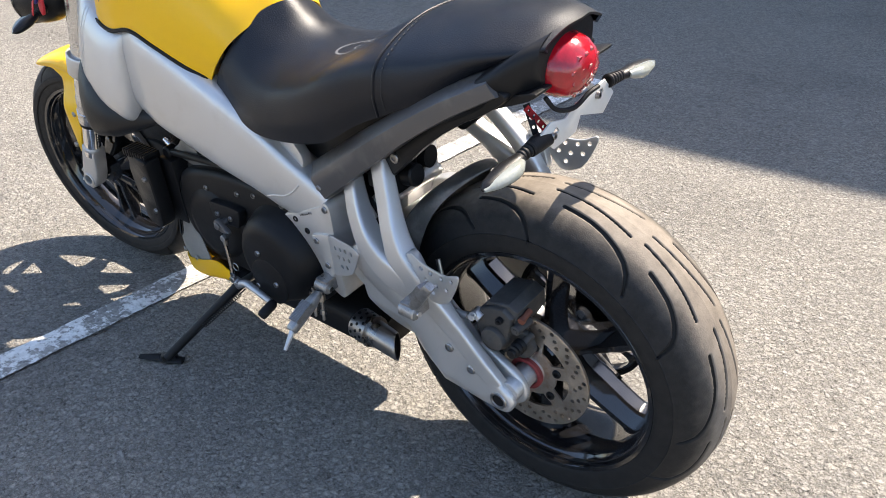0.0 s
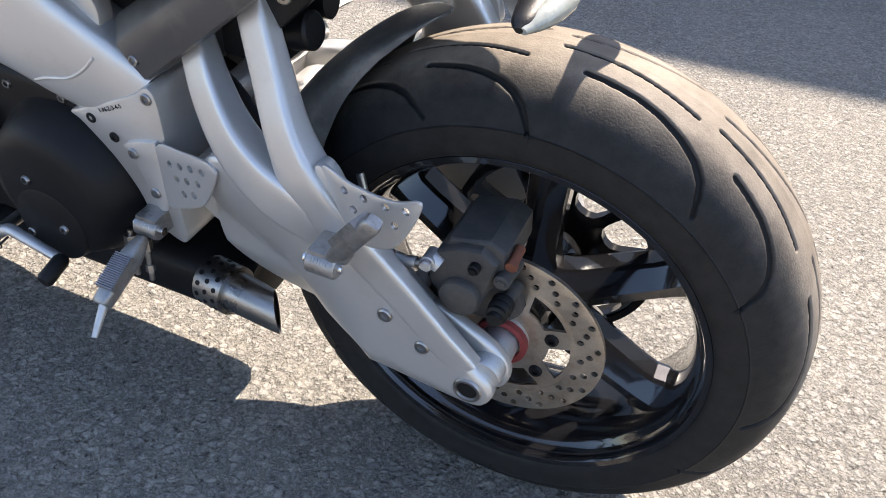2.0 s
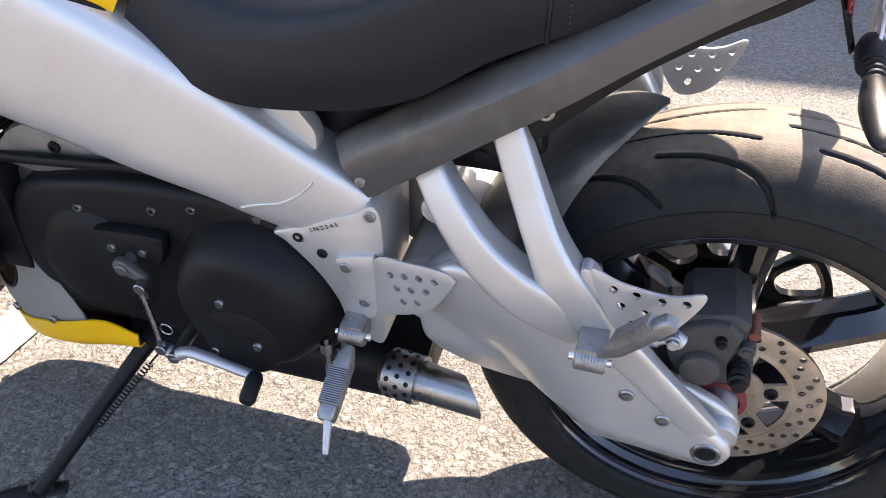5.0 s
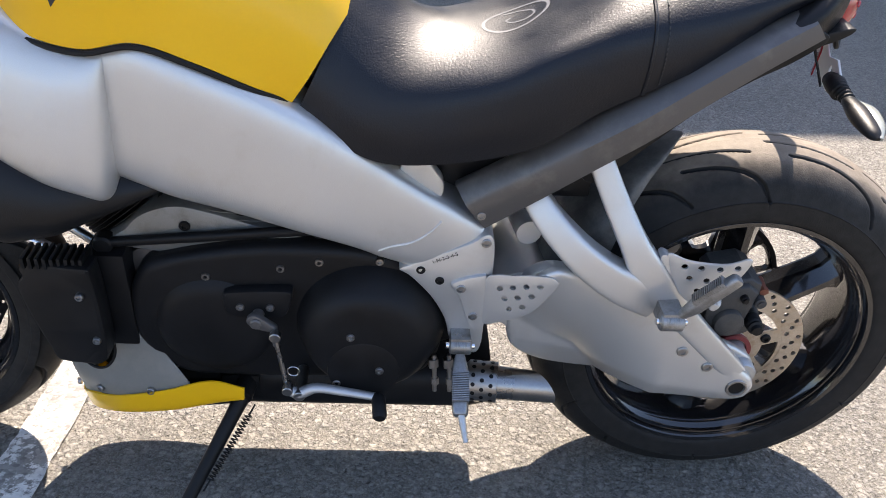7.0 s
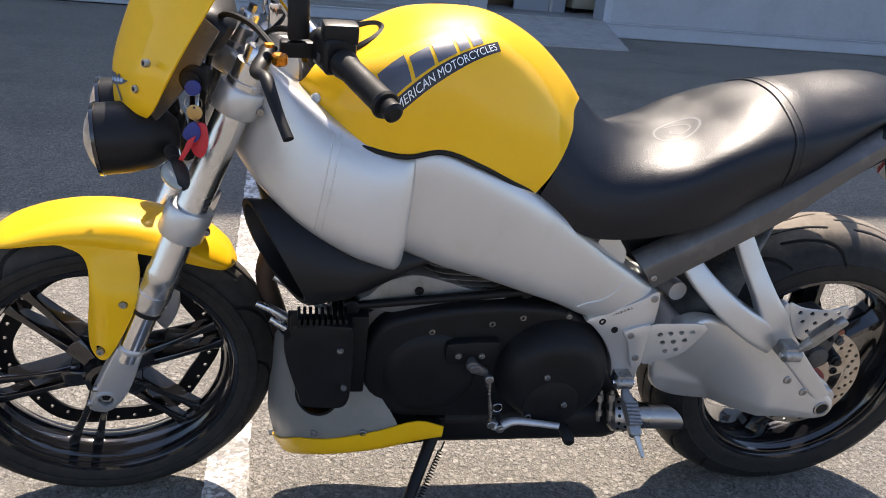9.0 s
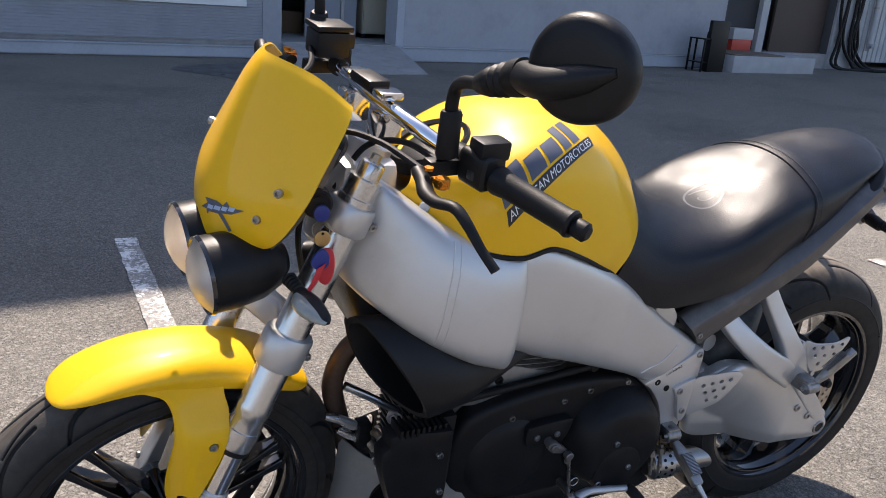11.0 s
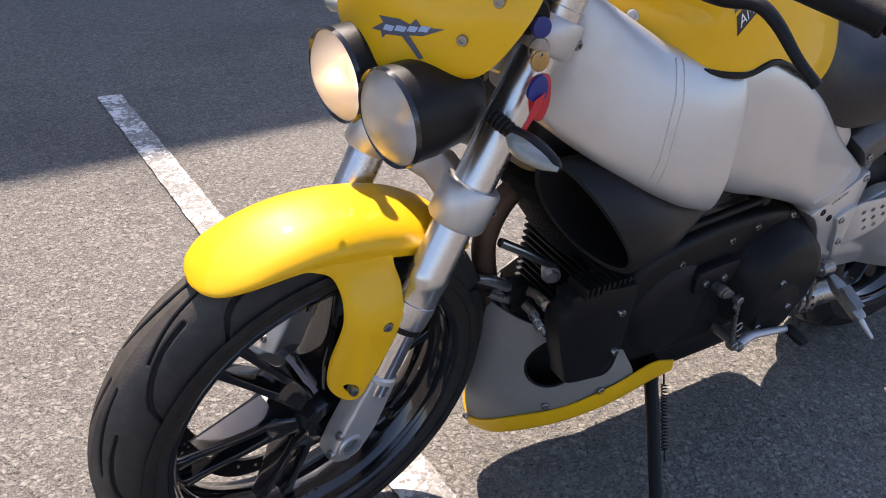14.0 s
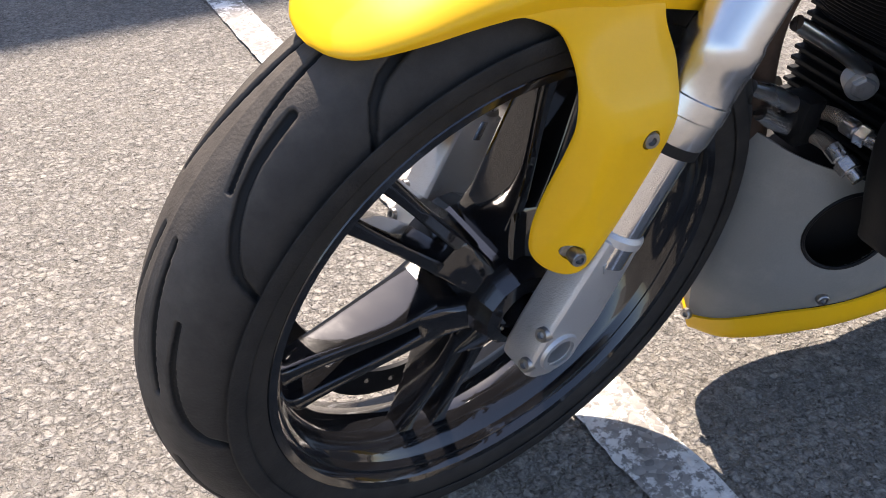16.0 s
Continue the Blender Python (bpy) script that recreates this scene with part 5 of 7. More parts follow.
part("slide_boot", lathe([(0.0, -0.153), (0.0075, -0.152), (0.0085, -0.149), (0.0085, -0.146), (0.0115, -0.144), (0.0115, -0.141), (0.0100, -0.139), (0.0125, -0.136), (0.0125, -0.132), (0.0105, -0.130), (0.0125, -0.127), (0.0125, -0.122), (0.0, -0.121)], 24, "y", False, (-0.002, 0, 0.080)), RUBBER_PLAIN, cal, "ribbed black rubber slide boot")
part("slide_pin", join(cyl((0.004, -0.100, 0.088), (0.002, -0.121, 0.084), 0.0075, 18), cyl((0.000, -0.100, 0.119), (-0.003, -0.138, 0.119), 0.0085, 20, None, 0.001), cyl((-0.003, -0.1375, 0.119), (-0.003, -0.140, 0.119), 0.005, 6)), CALIPER, cal)
part("pin_bolt", join(cyl((0.002, -0.10, 0.138), (0.002, -0.121, 0.134), 0.0055, 12), cyl((0.002, -0.121, 0.134), (0.002, -0.127, 0.133), 0.0068, 6)), surface("rusty_steel", (0.22, 0.08, 0.05), 0.6, 0.4), cal, "rusty pin bolt")
part("plug", join(cyl((-0.0305, -0.135, 0.130), (-0.0305, -0.145, 0.130), 0.0062, 16, None, 0.001), cyl((-0.0305, -0.1445, 0.130), (-0.0305, -0.1475, 0.130), 0.0042, 6)), BLACK_SATIN, cal)
part("banjo_bolt", join(cyl((-0.078, -0.128, 0.1235), (-0.078, -0.148, 0.1235), 0.0078, 18, None, 0.001), cyl((-0.078, -0.148, 0.1235), (-0.078, -0.154, 0.1235), 0.0068, 6, None, 0.001), cyl((-0.078, -0.138, 0.1235), (-0.068, -0.138, 0.118), 0.0095, 14)), SILVER_CAST, cal)
part("caliper_bracket", plate([(-0.105, 0.040), (-0.09, 0.075), (-0.045, 0.098), (0.002, 0.094), (0.016, 0.066), (0.002, 0.044), (-0.030, 0.036), (-0.070, 0.038)], -0.112, -0.100, (), 0.003, 40), CALIPER, cal)
part("bracket_boss", join(cyl((-0.098, -0.128, 0.062), (-0.098, -0.100, 0.062), 0.0105, 20, None, 0.002), cyl((-0.060, -0.132, 0.050), (-0.060, -0.100, 0.050), 0.0085, 18, None, 0.002)), SILVER_CAST, cal)


def heel_plate(parent, outline, holes, tilt, at, label, mat=None):
    g = plate(outline, 0.0, 0.004, [circle2(x, z, 0.0045, 10) for x, z in holes], 0.0018, 48)
    return part("heel_plate", g, mat or SILVER, parent, label, m=Matrix.Translation(at) @ Matrix.Rotation(radians(tilt), 4, "Z"))


# rider's heel plate, bolted to the pivot plate
hp = part("heel_guard", plate([(-0.437, 0.158), (-0.424, 0.168), (-0.396, 0.176), (-0.388, 0.170), (-0.388, 0.096), (-0.397, 0.080), (-0.408, 0.088), (-0.424, 0.136)], -0.1645, -0.152, (), 0.003, 40), SILVER, moto, "silver drilled heel guard beside the rider's footrest", m=Matrix.Translation((-0.015, 0.0195, -0.016)))
heel_plate(hp, [(0.0, 0.082), (0.045, 0.096), (0.085, 0.102), (0.098, 0.098), (0.100, 0.088), (0.076, 0.044), (0.056, 0.026), (0.030, 0.012), (0.006, 0.002), (0.0, 0.02)], [(0.022, 0.070), (0.040, 0.075), (0.058, 0.080), (0.077, 0.084), (0.030, 0.054), (0.048, 0.059), (0.067, 0.065), (0.038, 0.037), (0.056, 0.044)], -13.6, (-0.391, -0.164, 0.090), "drilled plate")
bolt(hp, (-0.423, -0.1645, 0.154), (0, -1, 0), 0.0068, 0.003)
bolt(hp, (-0.403, -0.1645, 0.106), (0, -1, 0), 0.0068, 0.003)
# passenger heel plate on the swingarm strut
hp2 = part("heel_guard", plate([(-0.182, 0.225), (-0.165, 0.222), (-0.140, 0.165), (-0.150, 0.150), (-0.168, 0.180)], -0.180, -0.160, (), 0.003, 30), SILVER, moto, "silver drilled heel guard beside the passenger footrest")
heel_plate(hp2, [(0.0, 0.004), (0.03, -0.004), (0.075, -0.004), (0.104, 0.008), (0.106, -0.006), (0.085, -0.050), (0.065, -0.066), (0.040, -0.070), (0.022, -0.052), (0.006, -0.02)], [(0.024, -0.014), (0.046, -0.014), (0.070, -0.013), (0.092, -0.008), (0.034, -0.032), (0.057, -0.033), (0.080, -0.030), (0.048, -0.051)], -8, (-0.172, -0.180, 0.228), "drilled plate")


PEG = surface("worn_cast_grey", (0.30, 0.30, 0.30), 0.38, 0.8, 0.2, 30, 500, 0.0006, dust=(0.16, 0.15, 0.14), dust_at=0.58)


def foot_peg(parent_label, hinge, end, r, spike=None):
    """A folding footrest: clevis, ribbed bar with rubber ribs and, on the rider's, a wear spike."""
    h, e = Vector(hinge), Vector(end)
    d = (e - h).normalized()
    p = part("footrest", loft([squircle(h + d * s, d.cross(Vector((1, 0, 0.2))).normalized() * r * k, d.cross(d.cross(Vector((1, 0, 0.2)))).normalized() * r * 1.15 * k, 20, 4) for s, k in ((0.016, 0.55), (0.03, 0.85), (0.04, 1.0), ((e - h).length - 0.012, 0.92), ((e - h).length - 0.003, 0.88), ((e - h).length, 0.7))]), PEG, moto, parent_label)
    ribs = []
    n = 17
    top = d.cross(d.cross(Vector((0, 0, 1)))).normalized() * -1
    side = d.cross(top).normalized()
    for i in range(n):
        c = h + d * (0.046 + ((e - h).length - 0.064) * i / (n - 1)) + top * (r * 0.92)
        ribs.append(loft([squircle(c + side * s, top * 0.0055, d * 0.0013, 8, 3) for s in (-r * 1.12, r * 1.12)]))
    part("tread_ribs", join(*ribs), PEG, p)
    part("hinge", join(cyl(h - Vector((0.016, 0, 0)), h + Vector((0.016, 0, 0)), 0.013, 18, None, 0.002), box(h.x - 0.015, h.y - 0.006, h.z - 0.012, h.x + 0.015, h.y + 0.036, h.z + 0.016, 0.003)), PEG, p)
    part("pivot_pin", cyl(h - Vector((0.021, 0, 0)), h + Vector((0.021, 0, 0)), 0.005, 12), CHROME, p)
    part("spring", join(*[lathe([(0.0065, -0.001), (0.008, 0.0), (0.0065, 0.001), (0.005, 0.0)], 16, "x", True, (h.x - 0.008 + 0.0032 * i, h.y - 0.004, h.z + 0.004)) for i in range(6)]), STEEL, p)
    if spike:
        part("wear_peg", tube([e - d * 0.01, Vector(spike)], [0.006, 0.0035], 10), SILVER_CAST, p)
    return p


foot_peg("rider's ribbed metal footrest with a wear spike", (-0.433, -0.152, 0.040), (-0.434, -0.248, -0.005), 0.0105, (-0.426, -0.276, -0.028))
foot_peg("passenger's ribbed metal footrest folded up", (-0.158, -0.210, 0.142), (-0.093, -0.228, 0.230), 0.0085)
foot_peg("rider's ribbed metal footrest", (-0.432, 0.165, 0.040), (-0.425, 0.255, 0.045), 0.013)
# right side passenger plates seen beyond the tail
for side in (1,):
    rp = part("heel_guard", plate([(-0.172, 0.300), (-0.150, 0.296), (-0.130, 0.240), (-0.145, 0.232), (-0.162, 0.260)], 0.160, 0.178, (), 0.003, 30), SILVER, moto, "drilled heel guard on the far side")
    heel_plate(rp, [(0.0, 0.004), (0.03, -0.004), (0.075, -0.004), (0.104, 0.008), (0.106, -0.006), (0.085, -0.050), (0.065, -0.066), (0.040, -0.070), (0.022, -0.052), (0.006, -0.02)], [(0.024, -0.014), (0.046, -0.014), (0.070, -0.013), (0.092, -0.008), (0.034, -0.032), (0.057, -0.033), (0.080, -0.030), (0.048, -0.051)], 8, (-0.150, 0.172, 0.300), "drilled plate")

# number plate bracket and rear indicators
BR = surface("white_primed_plate", (0.62, 0.62, 0.60), 0.5, 0.3, 0.06, 20)


def rear_bracket():
    """A stepped flat plate across the tail with slots, on drilled strips."""
    m = Matrix.Translation((0.0330, 0.010, -0.009)) @ Matrix.Rotation(radians(-6.8), 4, "Z") @ Matrix.Rotation(radians(90), 4, "Z")
    b = part("plate_bracket", moved(plate([(0.037, 0.495), (0.060, 0.467), (0.035, 0.442), (-0.020, 0.460), (-0.030, 0.437), (-0.080, 0.430), (-0.111, 0.462), (-0.087, 0.475), (-0.056, 0.468), (-0.025, 0.485)], -0.0015, 0.0015, [[(0.012, 0.478), (0.030, 0.485), (0.034, 0.478), (0.016, 0.470)], [(-0.094, 0.451), (-0.074, 0.463), (-0.069, 0.455), (-0.089, 0.444)]], 0.0006), m), BR, moto, "pale metal bracket that carries the rear turn signals")
    for v, w in ((0.018, 0.4775), (-0.084, 0.453)):
        at = m @ Vector((v, -0.002, w))
        bolt(b, tuple(at), (1, 0, 0.1), 0.0055, 0.005)
    red = surface("red_anodised", (0.35, 0.02, 0.03), 0.35, 0.6)
    strip = plate([(0.0, -0.005), (0.0, 0.005), (0.056, 0.005), (0.056, -0.005)], -0.001, 0.001, [circle2(0.008 + 0.013 * i, 0, 0.0028, 8) for i in range(4)], 0.0004)
    for x, v, w, mat in ((-0.010, -0.088, 0.485, red), (-0.016, -0.078, 0.485, BLACK_SATIN), (0.018, 0.014, 0.499, BR)):
        d = Vector((0.014, 0.032, -0.045) if mat != BLACK_SATIN else (0.022, -0.004, -0.050)).normalized()
        nrm = Vector((1, -0.5, 0.1)).cross(d).cross(d).normalized()
        m2 = Matrix((d, -nrm, d.cross(-nrm))).transposed().to_4x4()
        part("hanger", moved(strip, Matrix.Translation((x, v, w)) @ m2), mat, b, "drilled hanger strip")
    part("cable_loop", tube([(0.010, -0.070, 0.497), (0.022, -0.060, 0.478), (0.036, -0.035, 0.474), (0.044, -0.010, 0.488), (0.048, 0.010, 0.492)], 0.0035, 8, 24), RUBBER_PLAIN, b)
    part("mount_block", tube([(0.020, -0.076, 0.440), (0.017, -0.098, 0.442), (0.015, -0.118, 0.439)], [0.010, 0.013, 0.011], 14, 10), RUBBER_PLAIN, b)


rear_bracket()


def indicator(root, tip, label, parent, mat_body):
    """A small pointed turn signal: ribbed rubber stalk, dark body, clear wedge lens."""
    r, t = Vector(root), Vector(tip)
    d = (t - r).normalized()
    L = (t - r).length
    ind = part("indicator", tube([r + d * (L * 0.26), r + d * (L * 0.38), r + d * (L * 0.62), r + d * (L * 0.90), t], [0.008, 0.0115, 0.0145, 0.010, 0.003], 18, 22, True, 0.72), mat_body, parent, label)
    part("stalk", join(*[cyl(r + d * (L * 0.30 * i / 5), r + d * (L * 0.30 * (i + 0.8) / 5), 0.0105 - 0.0004 * i, 14, None, 0.0015) for i in range(5)], cyl(r, r + d * L * 0.32, 0.007, 12)), RUBBER_PLAIN, ind)
    back = Vector((1, 0, 0.0)) if root[0] > -0.5 else Vector((-1, 0, 0))
    side = (back - d * back.dot(d)).normalized()
    part("lens", tube([r + d * (L * 0.36) + side * 0.007, r + d * (L * 0.55) + side * 0.012, r + d * (L * 0.80) + side * 0.009, t + side * 0.003], [0.007, 0.0125, 0.0100, 0.003], 14, 16, True, 0.80), LENS, ind, "clear faceted lens")
    return ind


LENS = surface("clear_indicator_lens", (0.24, 0.25, 0.22), 0.18, 0.0, 0.15, 60, 260, 0.0006, coat=0.7)
indicator((0.016, -0.106, 0.443), (0.015, -0.228, 0.431), "small rear turn signal with a clear lens", moto, BLACK_PLASTIC)
indicator((0.037, 0.056, 0.479), (0.042, 0.190, 0.463), "small rear turn signal with a clear lens", moto, BLACK_PLASTIC)

# ---- front end, built in the turned frame of the fork
def fork_leg(b):
    leg = part("fork_leg", tube([along(s, b) for s in (0.192, 0.197, 0.212, 0.213, 0.226, 0.227, 0.249, 0.250, 0.268, 0.272, 0.60, 0.605)], [0.0245, 0.0262, 0.0264, 0.0274, 0.0274, 0.0262, 0.0262, 0.0270, 0.0270, 0.0254, 0.0254, 0.0245], 36), BRUSHED, moto, "brushed aluminium upside-down fork leg", m=FRONT)
    part("stanchion", tube([along(0.085, b), along(0.195, b)], 0.0205, 32), CHROME, leg, "polished steel stanchion")
    part("wiper_seal", tube([along(0.184, b), along(0.193, b)], 0.0245, 32), RUBBER_PLAIN, leg)
    sgn = -1 if b < 0 else 1
    def at(sv, w):
        return (0.0065 + 0.358 * sv + 0.934 * w, -0.005 + 0.934 * sv - 0.358 * w)

    block = [at(0.108, -0.022), at(0.110, -0.012), at(0.110, 0.012), at(0.108, 0.022), at(0.060, 0.0245), at(0.030, 0.025), at(0.004, 0.021), at(-0.018, 0.012), at(-0.028, 0.002), at(-0.030, -0.016), at(-0.026, -0.026), at(-0.014, -0.029), at(0.012, -0.029), at(0.055, -0.026)]
    hub = at(0.0, -0.006)
    part("axle_holder", join(
        tube([along(s, b) for s in (0.114, 0.111, 0.105)], [0.0215, 0.0235, 0.0235], 28),
        plate(block, b + sgn * 0.016, b - sgn * 0.020, [circle2(*hub, 0.0125, 20)], 0.005, 0, None, 3)), SILVER_CAST, leg, "cast silver axle holder", angle=30)
    part("axle_boss", lathe([(0.0135, sgn * 0.0), (0.0135, sgn * 0.0035), (0.0175, sgn * 0.0035), (0.019, 0.0)], 32, "y", True, (hub[0], b + sgn * 0.0155, hub[1])), SILVER_CAST, leg)
    part("axle_end", lathe([(0.0, 0.0), (0.007, 0.0), (0.0075, sgn * 0.004), (0.0118, sgn * 0.005), (0.0118, -sgn * 0.03)], 6, "y", False, (hub[0], b + sgn * 0.003, hub[1])), STEEL, leg)
    # black hexagonal plug fills the socket in place of its shade
    part("bore_shade", cyl((hub[0], b + sgn * 0.0085, hub[1]), (hub[0], b - sgn * 0.01, hub[1]), 0.0072, 6), BLACK_SATIN, leg)
    for sv in (0.016, -0.016):
        q = at(sv, -0.0275)
        bolt(leg, (q[0], b + sgn * 0.010, q[1]), (-0.934, sgn * 0.1, 0.358), 0.0065, 0.005)
    part("cast_mark", moved(join(*[box(0.007 * i, -0.0006, 0, 0.0035 + 0.007 * i, 0.0006, 0.010, 0.0003) for i in range(3)]), Matrix.Translation((at(0.08, -0.008)[0], b + sgn * 0.0163, at(0.08, -0.008)[1])) @ Matrix.Rotation(radians(-15), 4, "Y")), SILVER_CAST, leg)
    part("cap", tube([along(s, b) for s in (0.60, 0.612, 0.613, 0.640, 0.641, 0.662, 0.665)], [0.0270, 0.0270, 0.0245, 0.0245, 0.018, 0.018, 0.0155], 28), BRUSHED, leg, "silver fork cap with preload adjuster")
    part("adjuster", tube([along(0.662, b), along(0.676, b)], 0.0075, 6), STEEL, leg)
    return leg


fork_leg(-0.094)
fork_leg(0.094)


def clamp(s0, s1, r, wid, label):
    """A fork bridge: two rings joined by a waisted web."""
    rings = []
    for y, k in ((-0.094, 1.0), (-0.072, 0.95), (-0.04, 0.8), (0, 0.85), (0.04, 0.8), (0.072, 0.95), (0.094, 1.0)):
        mid = (s0 + s1) / 2
        c = np.array(along(mid, y)) + np.array([0.034, 0, -0.010]) * (1 - abs(y) / 0.10)
        rings.append(squircle(c, np.array(K) * (s1 - s0) / 2 * (0.86 if abs(y) < 0.09 else 0.9), np.array([math.cos(RAKE), 0, -math.sin(RAKE)]) * wid * k, 20, 5))
    cl = part("triple_clamp", loft(rings), SILVER, moto, label, m=FRONT)
    for b in (-0.094, 0.094):
        part("clamp_ring", tube([along(s, b) for s in (s0, s0 + 0.004, s1 - 0.004, s1)], [r - 0.003, r, r, r - 0.003], 36), SILVER, cl)
        bolt(cl, tuple(along((s0 + s1) / 2, b) + Vector((0.030, 0.018 if b > 0 else -0.018, -0.012))), (0, -1, 0), 0.006, 0.005)
    return cl


clamp(0.338, 0.392, 0.0365, 0.023, "silver lower fork bridge")
top_clamp = clamp(0.560, 0.602, 0.0345, 0.028, "silver upper fork bridge")
part("stem_nut", tube([Vector((0.048, 0, -0.005)) + K * s for s in (0.58, 0.60, 0.612)], [0.02, 0.02, 0.016], 24), BRUSHED, top_clamp)

# mudguard
mg = []
for ang, rb, crest, hw in ((122, 0.304, 0.305, 0.006), (121, 0.302, 0.307, 0.026), (118.5, 0.299, 0.309, 0.043), (113, 0.294, 0.310, 0.056), (104, 0.286, 0.3105, 0.062), (94, 0.279, 0.3105, 0.065), (82, 0.270, 0.3110, 0.067), (68, 0.272, 0.3125, 0.068), (56, 0.281, 0.3145, 0.066), (48, 0.290, 0.312, 0.054), (44.5, 0.297, 0.308, 0.034), (42.5, 0.303, 0.304, 0.010)):
    a = radians(ang)
    d = (math.cos(a), math.sin(a))
    mg.append([(r * d[0], -y, r * d[1]) for r, y in ((rb, hw), (rb + (crest - rb) * 0.45, hw * 1.02), (rb + (crest - rb) * 0.80, hw * 0.80), (rb + (crest - rb) * 0.97, hw * 0.42), (crest, 0.0))])
fender = part("front_mudguard", sheet(mg, 90, 57, 0.0035, True), YELLOW, moto, "glossy yellow front mudguard with side legs", m=FRONT)


def fender_leg(side):
    """The side leg of the mudguard: a curved plate down to the fork, hollowed behind for the tube."""
    out = [(-0.0669, 0.28), (-0.0391, 0.289), (0.026, 0.291), (0.072, 0.289), (0.086, 0.283), (0.07, 0.276), (0.0654, 0.258), (0.0684, 0.238), (0.0665, 0.222), (0.06, 0.184), (0.042, 0.14), (0.0207, 0.098), (0.0064, 0.079), (-0.0082, 0.075), (-0.0179, 0.085), (-0.02, 0.108), (-0.0177, 0.142), (-0.0129, 0.18), (-0.0099, 0.212), (-0.0104, 0.24), (-0.0206, 0.262), (-0.0451, 0.276)]

    def shift(a, c):
        k = min(1, max(0, (0.278 - c) / 0.085))
        k = k * k * (3 - 2 * k)
        g = min(1, max(0, (a + 0.020) / 0.034))
        up = max(0, c - 0.273) / 0.04
        return -0.041 * k * (0.22 + 0.78 * math.sin(g * math.pi / 2)) + 0.016 * up

    g = plate(out, -0.0660, -0.0615, [circle2(0.041, 0.1895, 0.0075, 14), circle2(0.000, 0.098, 0.0075, 14)], 0.002, 100, shift, 2, 0.009)
    return g if side < 0 else flip(g)


part("leg", fender_leg(-1), YELLOW, fender)
part("leg", fender_leg(1), YELLOW, fender)
for s in (-1, 1):
    for a, c in ((0.041, 0.1895), (0.000, 0.098)):
        bolt(fender, (a, s * 0.1045, c), (-0.25, s, 0.1), 0.0065, 0.005)

# headlights, dark cowl, flyscreen
HL_BACK = surface("reflector", (0.80, 0.80, 0.80), 0.34, 1.0, 0.05, 40)
FLUTED = glass_material("fluted_headlight_lens", (1.0, 0.985, 0.95), 0.34)
BULB = bpy.data.materials.new("lit_bulb")
_t, _nd, _lk, _p = _links(BULB)
_p.inputs["Emission Color"].default_value = (1.0, 0.72, 0.42, 1)
_p.inputs["Emission Strength"].default_value = 9.0
_p.inputs["Base Color"].default_value = (1, 0.8, 0.6, 1)


def headlight(b, lit):
    m = FRONT @ pose(0.051, b, 0.470, 0, 0, 0) @ Matrix.Rotation(radians(-6), 4, "Y")
    h = part("headlight", lathe([(0.0505, -0.026), (0.052, -0.028), (0.0525, -0.020), (0.0525, 0.010), (0.048, 0.045), (0.036, 0.072), (0.020, 0.086), (0.0, 0.088)], 48, "x"), BLACK_PLASTIC, moto, "round headlight with a clear lens" + (", lit" if lit else ", low in its black bowl"), m=m)
    part("reflector", lathe([(0.0505, -0.022), (0.047, 0.0), (0.036, 0.022), (0.018, 0.036), (0.0, 0.038)], 40, "x"), HL_BACK, h)
    part("chrome_ring", lathe([(0.0505, -0.027), (0.053, -0.0295), (0.0545, -0.024), (0.0505, -0.022)], 48, "x", True), BLACK_GLOSS, h)
    lens = part("lens", lathe([(0.0, -0.046), (0.015, -0.0445), (0.03, -0.040), (0.042, -0.0335), (0.0505, -0.026), (0.0485, -0.024), (0.040, -0.031), (0.029, -0.0375), (0.015, -0.042), (0.0, -0.0435)], 48, "x"), FLUTED, h, "domed fluted glass lens")
    lens.visible_shadow = False
    part("bulb", lathe([(0.0, -0.004), (0.006, -0.002), (0.008, 0.006), (0.008, 0.03), (0.0, 0.034)], 16, "x"), BULB if lit else CHROME, h, "glowing bulb" if lit else "")
    part("bulb_shield", lathe([(0.0, -0.012), (0.010, -0.010), (0.012, -0.004), (0.0, -0.003)], 20, "x"), CHROME, h)
    return h


headlight(-0.084, False)
headlight(0.020, True)
part("headlight_bracket", join(
    tube([(0.10, -0.066, 0.455), (0.125, -0.05, 0.46), (0.135, 0.0, 0.465), (0.125, 0.045, 0.46), (0.10, 0.052, 0.455)], 0.012, 12, 20),
    tube([(0.135, 0, 0.465), (0.150, 0, 0.40)], 0.012, 10)), BLACK_SATIN, moto, "black steel headlight bracket", m=FRONT)
COWL = [[(0.085, -0.075, 0.475), (0.060, -0.045, 0.490), (0.055, -0.007, 0.492)], [(0.110, -0.115, 0.515), (0.068, -0.070, 0.520), (0.060, -0.007, 0.520)], [(0.155, -0.122, 0.575), (0.100, -0.080, 0.590), (0.085, -0.007, 0.590)], [(0.195, -0.105, 0.640), (0.150, -0.07, 0.670), (0.130, -0.007, 0.675)]]


def mirrored_sheet(rows, mid, nu, nv, thick):
    full = [[*r, *[(x, 2 * mid - y, z) for x, y, z in r[-2::-1]]] for r in rows]
    return sheet(full, nu, nv, thick)


